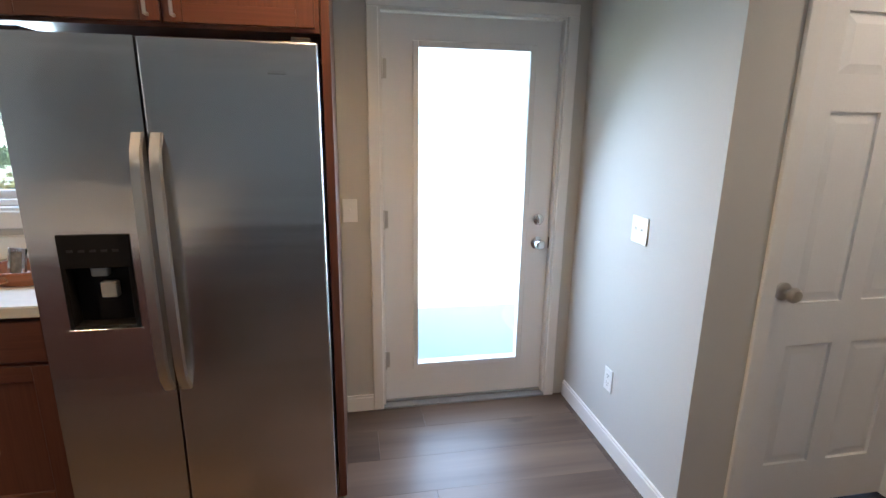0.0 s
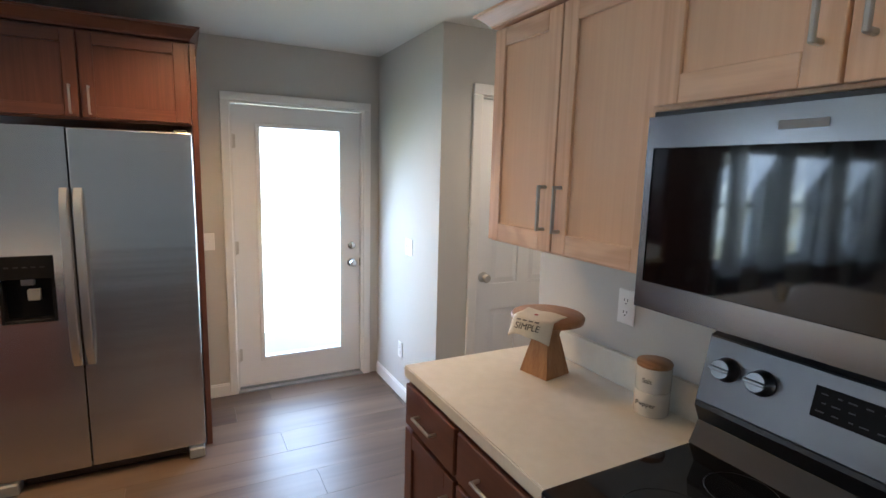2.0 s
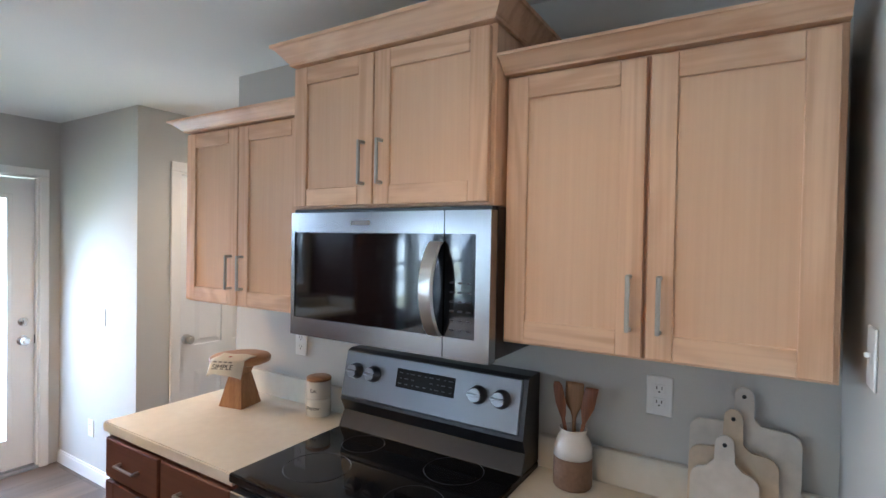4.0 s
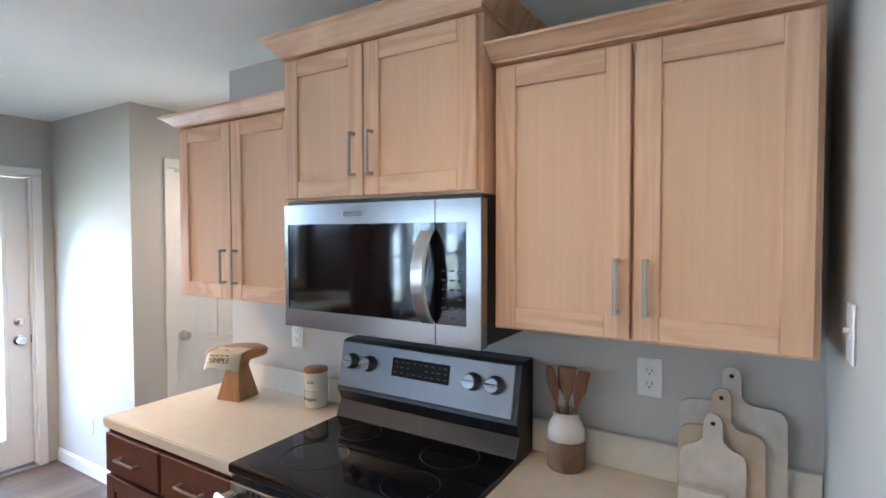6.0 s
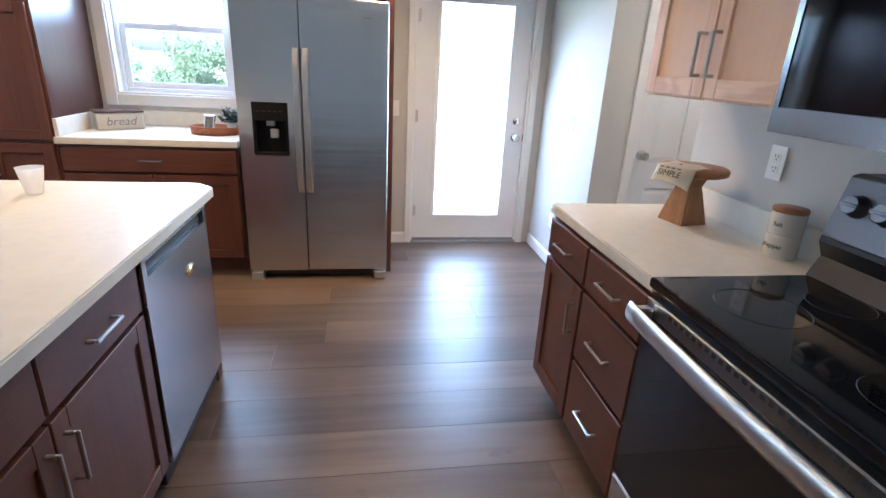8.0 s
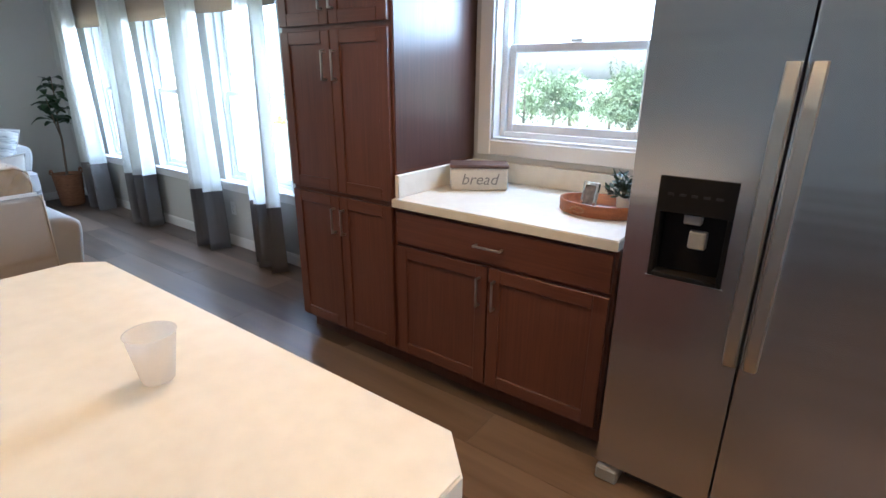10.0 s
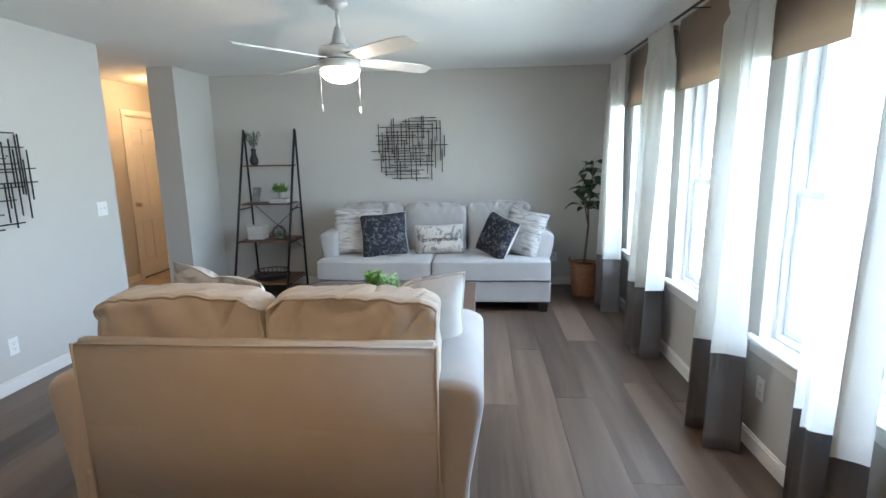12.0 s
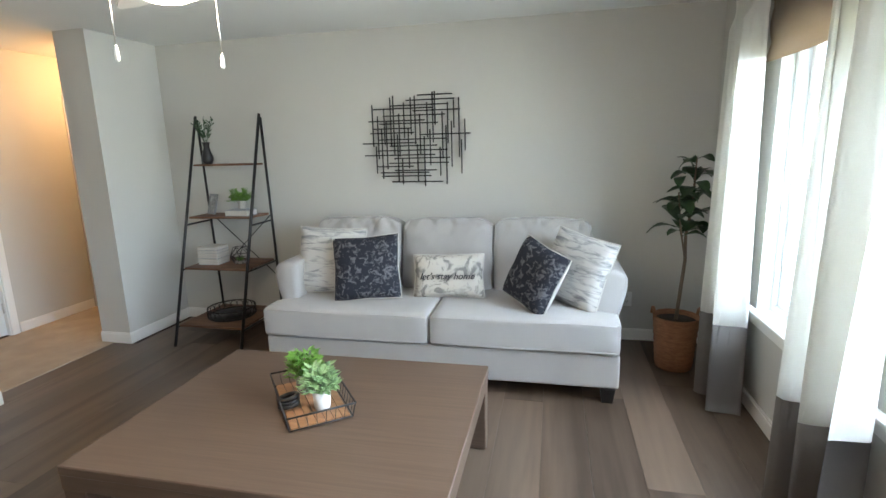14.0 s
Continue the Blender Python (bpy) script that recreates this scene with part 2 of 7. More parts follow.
DARKWOOD = wood("panel_dark_wood", (0.085, 0.040, 0.032), (0.05, 0.024, 0.02), 2, 0.30, contrast=0.4)
LAMINATE = mat("counter_laminate", (0.72, 0.69, 0.61), 0.36, var=0.07, scale=3.0, fine=22, bump=0.02, color2=(0.62, 0.585, 0.505), rough_var=0.05)
STEEL = mat("brushed_steel", (0.52, 0.522, 0.53), 0.24, 1.0, var=0.010, scale=1.2, fine=9.0, bump=0.0)
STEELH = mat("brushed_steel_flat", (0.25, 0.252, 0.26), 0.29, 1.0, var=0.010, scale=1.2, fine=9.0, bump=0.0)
NICKEL = mat("satin_nickel", (0.58, 0.56, 0.52), 0.28, 1.0, var=0.04, bump=0.02)
BRASS = mat("brass_tag", (0.70, 0.48, 0.20), 0.2, 1.0, var=0.05, bump=0.0)
CHROME = mat("polished_metal", (0.72, 0.71, 0.69), 0.14, 1.0, var=0.03, bump=0.0)
BLACKGL = mat("black_glass", (0.006, 0.0065, 0.0085), 0.05, var=0.1, bump=0.0, spec=0.5)
BLACKPL = mat("black_plastic", (0.014, 0.014, 0.016), 0.35, var=0.1, bump=0.05)
GREYPL = mat("grey_plastic", (0.25, 0.26, 0.27), 0.45, var=0.06, bump=0.05)
WHITEPL = mat("white_plastic", (0.80, 0.80, 0.78), 0.35, var=0.01, bump=0.02)
SLOTDK = mat("dark_slot", (0.02, 0.02, 0.02), 0.6, bump=0.0)
GLASS = clear_glass("window_glass")
SCREEN = mat("insect_mesh", (0.03, 0.03, 0.03), 0.8, bump=0.0)
_s = SCREEN.node_tree
_t, _m = _s.nodes.new("ShaderNodeBsdfTransparent"), _s.nodes.new("ShaderNodeMixShader")
_m.inputs[0].default_value = 0.40
_s.links.new(_t.outputs[0], _m.inputs[1])
_s.links.new(_s.nodes["Principled BSDF"].outputs[0], _m.inputs[2])
_s.links.new(_m.outputs[0], _s.nodes["Material Output"].inputs[0])
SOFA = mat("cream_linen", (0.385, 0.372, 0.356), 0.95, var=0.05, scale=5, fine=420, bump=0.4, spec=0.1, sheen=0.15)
# the same linen as the sofa's, with warm lamp light put into its colour
SOFA_WARM_LIT = mat("warm_lit_linen", (0.49, 0.432, 0.355), 0.95, var=0.05, scale=5, fine=420, bump=0.4, spec=0.1, sheen=0.15)
FOOT = mat("black_foot", (0.012, 0.010, 0.009), 0.4, bump=0.05)
CURT = cloth("white_curtain", (0.84, 0.83, 0.79), 0.45)
CURTG = cloth("grey_curtain", (0.255, 0.238, 0.228), 0.10)
SHADE = cloth("woven_shade", (0.42, 0.335, 0.265), 0.22)
IRON = mat("black_iron", (0.015, 0.014, 0.014), 0.5, var=0.15, bump=0.15)
BARK = mat("trunk_bark", (0.20, 0.15, 0.11), 0.9, var=0.2, fine=40, bump=0.6, stretch=(3, 3, 0.6))
LEAFD = mat("fig_leaf", (0.022, 0.060, 0.018), 0.38, var=0.25, scale=9, fine=40, bump=0.2, per_object=0.3)
LEAFG = mat("bright_leaf", (0.18, 0.38, 0.06), 0.5, var=0.25, scale=14, fine=60, bump=0.15, per_object=0.2)
LEAFP = mat("pale_leaf", (0.36, 0.54, 0.26), 0.5, var=0.25, scale=14, fine=60, bump=0.15)
SOIL = mat("potting_soil", (0.05, 0.035, 0.025), 0.95, var=0.3, fine=90, bump=0.8)
WICKER = mat("wicker", (0.34, 0.155, 0.075), 0.75, var=0.25, scale=20, fine=70, bump=0.6, stretch=(1, 1, 4))
TABLEW = [wood("table_wood", (0.120, 0.079, 0.054), (0.088, 0.056, 0.038), 1, 0.44, 0.8, contrast=0.3)]
RUSTIC = wood("rustic_shelf", (0.20, 0.105, 0.058), (0.10, 0.05, 0.03), 1, 0.55)
TANW = wood("tan_wood", (0.40, 0.215, 0.095), (0.29, 0.145, 0.06), 2, 0.42, 1.5)
TANX = wood("tan_wood_flat", (0.37, 0.19, 0.09), (0.26, 0.13, 0.06), 1, 0.42, 1.5)
REDW = wood("reddish_tray_wood", (0.36, 0.13, 0.05), (0.24, 0.08, 0.03), 0, 0.4, 1.5)
SPOONW = wood("spoon_wood", (0.30, 0.12, 0.06), (0.18, 0.07, 0.035), 2, 0.5, 2)
PALEW = mat("whitewashed_wood", (0.62, 0.57, 0.50), 0.6, var=0.1, scale=3, fine=24, bump=0.15, stretch=(3, 1, 1))
PALEW2 = mat("whitewashed_edge_wood", (0.60, 0.48, 0.34), 0.6, var=0.12, scale=3, fine=24, bump=0.15)
CERAM = mat("white_ceramic", (0.74, 0.72, 0.68), 0.22, var=0.02, bump=0.02)
STONEW = mat("stoneware_brown", (0.22, 0.135, 0.085), 0.75, var=0.12, fine=90, bump=0.3)
INK = mat("dark_ink", (0.03, 0.03, 0.035), 0.7, bump=0.0)
GREYINK = mat("grey_ink", (0.20, 0.19, 0.18), 0.7, bump=0.0)
TOWEL = mat("cotton_towel", (0.72, 0.68, 0.58), 0.95, var=0.05, fine=300, bump=0.5, spec=0.1)
BOXW = mat("cream_tin", (0.56, 0.53, 0.46), 0.5, var=0.06, bump=0.1)
CUPM = cloth("frosted_plastic", (0.82, 0.81, 0.79), 0.6)
_s = CUPM.node_tree
_t, _m = _s.nodes.new("ShaderNodeBsdfTransparent"), _s.nodes.new("ShaderNodeMixShader")
_m.inputs[0].default_value = 0.40
_s.links.new(_s.nodes["Material Output"].inputs[0].links[0].from_socket, _m.inputs[1])
_s.links.new(_t.outputs[0], _m.inputs[2])
_s.links.new(_m.outputs[0], _s.nodes["Material Output"].inputs[0])
PIL_NAVY = patterned("navy_floral", (0.026, 0.028, 0.037), (0.135, 0.135, 0.145), 24, 0.50, 0.64, detail=4.0)
PIL_STRIPE = patterned("grey_streaks", (0.50, 0.49, 0.465), (0.20, 0.205, 0.215), 6, 0.47, 0.66, (1, 1, 4.5), detail=5.0)
PIL_WORD = patterned("cream_floral", (0.50, 0.475, 0.43), (0.22, 0.215, 0.205), 13, 0.48, 0.62)
PIL_BACK = mat("pillow_back", (0.50, 0.485, 0.455), 0.95, var=0.03, fine=300, bump=0.3)
CARPET = mat("beige_carpet", (0.46, 0.39, 0.31), 1.0, var=0.12, fine=260, bump=0.9, spec=0.05)
FANM = mat("fan_nickel_white", (0.66, 0.64, 0.60), 0.36, 0.3, var=0.03, bump=0.02)
BLADE = mat("fan_blade", (0.66, 0.63, 0.58), 0.30, var=0.04, bump=0.03)
OPAL = mat("lit_opal_glass", (1.0, 0.86, 0.66), 0.3, bump=0.0, emit=LAMP_E, emit_color=(1.0, 0.86, 0.68))
CANLIT = mat("lit_can_lens", (1.0, 0.85, 0.62), 0.4, bump=0.0, emit=LAMP_E, emit_color=(1.0, 0.86, 0.66))
BOOKW = mat("book_pages", (0.62, 0.60, 0.56), 0.8, var=0.08, fine=200, bump=0.4, stretch=(1, 1, 10))
BOOKB = mat("book_cover", (0.40, 0.42, 0.46), 0.7, var=0.1, bump=0.1)
TERRA = mat("grey_stone_pot", (0.46, 0.44, 0.40), 0.8, var=0.1, fine=60, bump=0.3)
GRASS = mat("lawn", (0.41, 0.465, 0.29), 0.95, var=0.3, scale=0.3, fine=30, bump=0.8, color2=(0.55, 0.55, 0.41))
TREEL = mat("tree_leaf", (0.26, 0.36, 0.19), 0.7, var=0.3, scale=0.5, fine=4, bump=0.0, per_object=0.35)
PLANK = floor_board("floor_plank", (0.186, 0.131, 0.094), (0.052, 0.035, 0.024))


# ---------------------------------------------------------------- building blocks
ORIGIN = {}


def thing(name, x, y, z, label, category, group="", kind=""):
    ob = new(name)
    ob.location = (x, y, z)
    ORIGIN[ob] = Vector((x, y, z))
    return tagged(ob, label, category, group, kind)


def part(name, bm, material, parent=None, label="", smooth=False, kind=""):
    """Links a bmesh, in world metres, as one mesh under a thing or a part."""
    bmesh.ops.recalc_face_normals(bm, faces=bm.faces[:])
    o = ORIGIN.get(parent, Vector())
    if parent is not None:
        bm.transform(Matrix.Translation(-o))
    me = bpy.data.meshes.new(name)
    if smooth:
        for f in bm.faces:
            f.smooth = True
    bm.to_mesh(me)
    bm.free()
    for m in (material if isinstance(material, (list, tuple)) else [material]):
        me.materials.append(m)
    ob = new(name, me)
    if smooth:
        me.set_sharp_from_angle(angle=radians(40))
    if parent is not None:
        ob.parent = parent
        ORIGIN[ob] = o
    return tagged(ob, label, kind=kind)


def single(name, bm, material, label, category, group="", kind="", smooth=False, base=None):
    """A thing of one mesh, with its origin at base."""
    b = Vector(base or (0, 0, 0))
    bm.transform(Matrix.Translation(-b))
    ob = part(name, bm, material, None, label, smooth)
    ob.location = b
    ORIGIN[ob] = b
    return tagged(ob, label, category, group, kind)


def add_box(bm, x0, x1, y0, y1, z0, z1, b=0.0, mi=0, m=None, seg=1):
    x0, x1 = min(x0, x1), max(x0, x1)
    y0, y1 = min(y0, y1), max(y0, y1)
    z0, z1 = min(z0, z1), max(z0, z1)
    t = bmesh.new()
    bmesh.ops.create_cube(t, size=1, matrix=Matrix.Translation(((x0 + x1) / 2, (y0 + y1) / 2, (z0 + z1) / 2)) @ Matrix.Diagonal((x1 - x0, y1 - y0, z1 - z0, 1)))
    b = min(b, (x1 - x0) * 0.45, (y1 - y0) * 0.45, (z1 - z0) * 0.45)
    if b > 0:
        bmesh.ops.bevel(t, geom=t.edges[:], offset=b, segments=seg, affect="EDGES", profile=0.5)
    join(bm, t, m, mi)


def join(bm, t, m=None, mi=None):
    """Adds the bmesh t to bm, moved by m, and frees it."""
    if m is not None:
        t.transform(m)
    vs = [bm.verts.new(v.co) for v in t.verts]
    t.verts.index_update()
    for f in t.faces:
        try:
            nf = bm.faces.new([vs[v.index] for v in f.verts])
        except ValueError:
            continue
        nf.material_index = f.material_index if mi is None else mi
        nf.smooth = f.smooth
    t.free()


def box(x0, x1, y0, y1, z0, z1, b=0.003, m=None, seg=1):
    bm = bmesh.new()
    add_box(bm, x0, x1, y0, y1, z0, z1, b, 0, m, seg)
    return bm


def add_lathe(bm, cx, cy, prof, n=24, mi=0, sx=1.0, sy=1.0):
    """Turns a profile of (radius, z) about an upright axis."""
    rows = []
    for r, z in prof:
        rows.append([bm.verts.new((cx + sx * r * math.cos(2 * math.pi * k / n), cy + sy * r * math.sin(2 * math.pi * k / n), z)) for k in range(n)])
    for a, b in zip(rows, rows[1:]):
        for k in range(n):
            f = bm.faces.new((a[k], a[(k + 1) % n], b[(k + 1) % n], b[k]))
            f.smooth, f.material_index = True, mi
    for ring in (rows[0], rows[-1]):
        f = bm.faces.new(ring)
        f.material_index = mi


def lathe(cx, cy, prof, n=24, m=None, sx=1.0, sy=1.0):
    bm = bmesh.new()
    add_lathe(bm, cx, cy, prof, n, 0, sx, sy)
    if m is not None:
        bm.transform(m)
    return bm


def add_tube(bm, pts, r, n=8, mi=0, closed=False):
    """A round bar along points; r is one radius or one for each point."""
    pts = [Vector(p) for p in pts]
    rows = []
    for i, p in enumerate(pts):
        a = pts[i - 1] if (i or closed) else pts[i]
        b = pts[(i + 1) % len(pts)] if (i < len(pts) - 1 or closed) else pts[i]
        d = (b - a).normalized()
        u = d.orthogonal().normalized() if abs(d.z) > 0.95 else d.cross(Vector((0, 0, 1))).normalized()
        if abs(d.z) > 0.95:
            u = Vector((1, 0, 0)) - d * d.x
            u.normalize()
        w = d.cross(u)
        rr = r[i] if isinstance(r, (list, tuple)) else r
        rows.append([bm.verts.new(p + rr * (math.cos(2 * math.pi * k / n) * u + math.sin(2 * math.pi * k / n) * w)) for k in range(n)])
    pairs = list(zip(rows, rows[1:]))
    if closed:
        pairs.append((rows[-1], rows[0]))
    for a, b in pairs:
        for k in range(n):
            f = bm.faces.new((a[k], a[(k + 1) % n], b[(k + 1) % n], b[k]))
            f.smooth, f.material_index = True, mi
    if not closed:
        for ring in (rows[0], rows[-1]):
            bm.faces.new(ring).material_index = mi


def tube(pts, r, n=8, closed=False):
    bm = bmesh.new()
    add_tube(bm, pts, r, n, 0, closed)
    return bm


def words(name, text, size, m, material, parent, depth=0.0006, shear=0.0):
    """Lettering as a mesh, set at the pose m."""
    c = bpy.data.curves.new("letters", "FONT")
    c.body, c.size, c.extrude, c.align_x, c.align_y, c.shear = text, size, depth, "CENTER", "CENTER", shear
    o = bpy.data.objects.new("letters", c)
    scene.collection.objects.link(o)
    bpy.context.view_layer.update()
    me = bpy.data.meshes.new_from_object(o.evaluated_get(bpy.context.evaluated_depsgraph_get()))
    bpy.data.objects.remove(o)
    bm = bmesh.new()
    bm.from_mesh(me)
    bm.transform(m)
    return part(name, bm, material, parent)


def soft_block(sx, sy, sz, power=4.0, n=14, wrinkle=0.0, seed=0.0, freq=3.0):
    """A stuffed cushion: a rounded block centred at the origin, with wrinkles."""
    bm = bmesh.new()
    bmesh.ops.create_cube(bm, size=2)
    bmesh.ops.subdivide_edges(bm, edges=bm.edges[:], cuts=n, use_grid_fill=True)
    for v in bm.verts:
        p = v.co
        q = (abs(p.x) ** power + abs(p.y) ** power + abs(p.z) ** power) ** (1 / power)
        k = p / q
        w = 1 + wrinkle * noise.fractal(Vector((k.x * freq + seed, k.y * freq, k.z * freq)), 1.0, 2.0, 4)
        v.co = Vector((k.x * sx / 2, k.y * sy / 2, k.z * sz / 2)) * w
    for f in bm.faces:
        f.smooth = True
    return bm


def stuffed(sx, sy, sz, r, bulge, wrinkle, seed, n=22):
    """A boxed cushion with rounded edges, a bulge to both faces along x, and creases."""
    bm = bmesh.new()
    bmesh.ops.create_cube(bm, size=2)
    bmesh.ops.subdivide_edges(bm, edges=bm.edges[:], cuts=n, use_grid_fill=True)
    h = Vector((sx / 2, sy / 2, sz / 2))
    for v in bm.verts:
        p = Vector((v.co.x * h.x, v.co.y * h.y, v.co.z * h.z))
        i = Vector([max(-h[k] + r, min(h[k] - r, p[k])) for k in range(3)])
        d = p - i
        q = i + d.normalized() * r if d.length > 1e-6 else p
        u, w = q.y / h.y, q.z / h.z
        q.x += math.copysign(bulge * (1 - u * u) * (1 - w * w), q.x) if abs(q.x) > 0.01 else 0
        q.z += 0.35 * bulge * (1 - u * u) if w > 0.6 else 0
        c1 = noise.noise(Vector((q.y * 5 + seed, q.z * 3, q.x * 4)))
        c2 = noise.noise(Vector((q.y * 17 + q.z * 9 + seed, q.z * 7 - q.y * 4, q.x * 10)))
        edge = min(1.0, 0.35 + max(abs(u), abs(w)) ** 3)
        v.co = q + (q - i * 0.6).normalized() * wrinkle * (c1 + 0.7 * c2 * edge)
    for f in bm.faces:
        f.smooth = True
    return bm


def boxed_cushion(sx, sy, sz, seed, n=58):
    """A slumped boxed back cushion with a flat top, creases falling from the top seam, and its top welt; the open back looks to +x."""
    h = Vector((sx / 2, sy / 2, sz / 2))
    r = 0.030

    def shape(c):
        p = Vector((c.x * h.x, c.y * h.y, c.z * h.z))
        i = Vector([max(-h[k] + r, min(h[k] - r, p[k])) for k in range(3)])
        d = p - i
        q = i + d.normalized() * r if d.length > 1e-6 else p
        u, w = q.y / h.y, q.z / h.z
        q.x += math.copysign(0.034 * (1 - u ** 4) * (1 - w * w), c.x) if abs(c.x) > 0.2 else 0
        fall = math.exp(-(1 - w) * 3.2) * (1 - math.exp(-(1 - w) * 16))
        crease = abs(noise.noise(Vector((q.y * 8 + 1.3 * w + seed, 3.1 + w, seed)))) - 0.22
        if c.x > 0:
            q.x += 0.085 * crease * fall
            fold = max(0.0, 1 - 5.0 * abs(noise.noise(Vector((q.y * 9 - 1.6 * w + seed * 2, w * 1.2, seed)))))
            q.x -= 0.017 * fold * min(1.0, 2.2 * fall)
        q.z -= 0.010 * max(0.0, 1 - 6.0 * abs(noise.noise(Vector((q.y * 12 + q.x * 8, q.x * 5, seed + 4))))) * max(0.0, w) ** 6
        q.x += 0.012 * noise.noise(Vector((q.y * 4 + seed, w * 2.5, 1.0)))
        top = max(0.0, w) ** 3
        q.z += top * (0.020 * (1 - u * u) - 0.030 * max(0.0, abs(u) - 0.80) / 0.2 + 0.012 * noise.noise(Vector((q.y * 5, seed, 0.5))) + 0.005 * noise.noise(Vector((q.y * 16, seed, q.x * 9))))
        q.y += 0.014 * noise.noise(Vector((w * 3.0, seed, u * 2.0))) * abs(u)
        return q

    bm = bmesh.new()
    bmesh.ops.create_cube(bm, size=2)
    bmesh.ops.subdivide_edges(bm, edges=bm.edges[:], cuts=n, use_grid_fill=True)
    for v in bm.verts:
        v.co = shape(v.co.copy())
    for f in bm.faces:
        f.smooth = True
    line = [shape(Vector((1, u, 1 - 0.06 * abs(u) ** 8))) + Vector((0.001, 0, 0.001)) for u in [-0.98 + 1.96 * k / 40 for k in range(41)]]
    for s in (-1, 1):
        drop = [shape(Vector((1, s, w))) for w in [0.95 - 1.7 * k / 14 for k in range(15)]]
        line = drop[::-1] + line if s < 0 else line + drop
    return bm, line


def throw_pillow(w, h, d, seed=0.0, n=20, chop=0.0):
    """A knife-edge pillow standing in the plane of x and z, thick along y; its back has the second material."""
    bm = bmesh.new()
    grid = {}
    for side in (0, 1):
        for i in range(n + 1):
            for j in range(n + 1):
                u, v = 2 * i / n - 1, 2 * j / n - 1
                edge = (1 - u ** 4) * (1 - v ** 4)
                pinch = 1 - 0.06 * (1 - abs(u)) * abs(v) ** 3
                pinch2 = 1 - 0.06 * (1 - abs(v)) * abs(u) ** 3
                y = d / 2 * edge ** 0.55 * (1 + 0.10 * noise.noise(Vector((u * 2.2 + seed, v * 2.2, side * 3.0))))
                if side == 1 and (i in (0, n) or j in (0, n)):
                    grid[1, i, j] = grid[0, i, j]
                    continue
                dent = math.exp(-((u - 0.12) / 0.20) ** 2) * max(0.0, (v + 0.2) / 1.2)
                y *= 1 - 4.0 * chop * dent
                grid[side, i, j] = bm.verts.new((u * w / 2 * pinch2, -y if side == 0 else y, v * h / 2 * pinch - chop * h * dent))
    for side in (0, 1):
        for i in range(n):
            for j in range(n):
                f = bm.faces.new((grid[side, i, j], grid[side, i + 1, j], grid[side, i + 1, j + 1], grid[side, i, j + 1]))
                f.smooth, f.material_index = True, side
    return bm


def slab_with_holes(axis, at0, at1, u0, u1, z0, z1, holes):
    """A wall along x (axis 0) or y (axis 1) from at0 to at1 thick, with openings (u0, u1, z0, z1) right through."""
    bm = bmesh.new()
    us = sorted({u0, u1, *(h[0] for h in holes), *(h[1] for h in holes)})
    zs = sorted({z0, z1, *(h[2] for h in holes), *(h[3] for h in holes)})
    for a, b in zip(us, us[1:]):
        run = None
        for c, d in zip(zs, zs[1:]):
            solid = not any(h[0] <= a and b <= h[1] and h[2] <= c and d <= h[3] for h in holes)
            if solid:
                run = (run[0], d) if run else (c, d)
            if run and (not solid or d == zs[-1]):
                if axis == 0:
                    add_box(bm, a, b, at0, at1, run[0], run[1])
                else:
                    add_box(bm, at0, at1, a, b, run[0], run[1])
                run = None
    bmesh.ops.remove_doubles(bm, verts=bm.verts[:], dist=1e-5)
    return bm


def structure(name, bm, material, label):
    return single(name, bm, material, label, name.split("_")[0], kind="structure")


# ---------------------------------------------------------------- walls, ceilings
N0, N1 = 2.60, 2.78
H = 2.44
KWIN = (-1.865, -1.055, 1.13, 2.07)
LWINS = [(-6.88, -5.95, 0.58, 2.05), (-5.71, -4.78, 0.58, 2.05), (-4.54, -3.61, 0.58, 2.05)]
DOOR = (0.262, 1.187, 0.0, 2.043)
CLOSET = (1.575, 2.335, 0.0, 2.065)
structure("wall_north", slab_with_holes(0, N0, N1, -8.0, 1.31, 0, H, [KWIN, *LWINS, DOOR]), PAINT, "greige painted outer wall with windows and back door")
structure("wall_west", box(-8.0, -7.85, -1.90, N0, 0, H, 0), PAINT, "greige painted living room end wall")
structure("wall_nook", box(1.31, 1.45, 1.55, N1, 0, H, 0), PAINT, "greige painted wall beside the back door")
structure("wall_closet", slab_with_holes(0, 1.55, 1.67, 1.45, 2.75, 0, H, [CLOSET]), PAINT, "taupe painted wall round the closet door")
structure("wall_passage", box(2.63, 2.75, 0.41, 1.55, 0, H, 0), PAINT, "greige painted end wall of the side passage")
structure("wall_passage_south", box(1.39, 2.63, 0.41, 0.53, 0, H, 0), PAINT, "greige painted side wall of the passage")
structure("wall_kitchen", box(1.27, 1.39, -1.85, 0.53, 0, H, 0), PAINT, "grey-green painted wall behind the range")
structure("wall_return", box(0.50, 1.39, -1.97, -1.85, 0, H, 0), PAINT, "pale painted return wall at the counter's end")
structure("wall_alcove_east", box(0.50, 0.62, -4.2, -1.97, 0, H, 0), PAINT, "greige painted alcove wall")
structure("wall_alcove_south", box(-3.12, 0.62, -4.32, -4.2, 0, H, 0), PAINT, "greige painted alcove end wall")
structure("wall_alcove_west", box(-3.12, -3.0, -4.2, -2.18, 0, H, 0), PAINT, "greige painted alcove wall")
structure("wall_south", box(-6.14, -3.0, -2.18, -1.90, 0, H, 0), PAINT, "greige painted wall with wire art and switches")
structure("wall_stub", box(-9.6, -7.16, -2.18, -1.90, 0, H, 0), PAINT, "greige painted stub wall beside the hall opening")
HD1, HD2 = (-7.15, -6.39, 0.0, 2.05), (-8.81, -8.05, 0.0, 2.06)
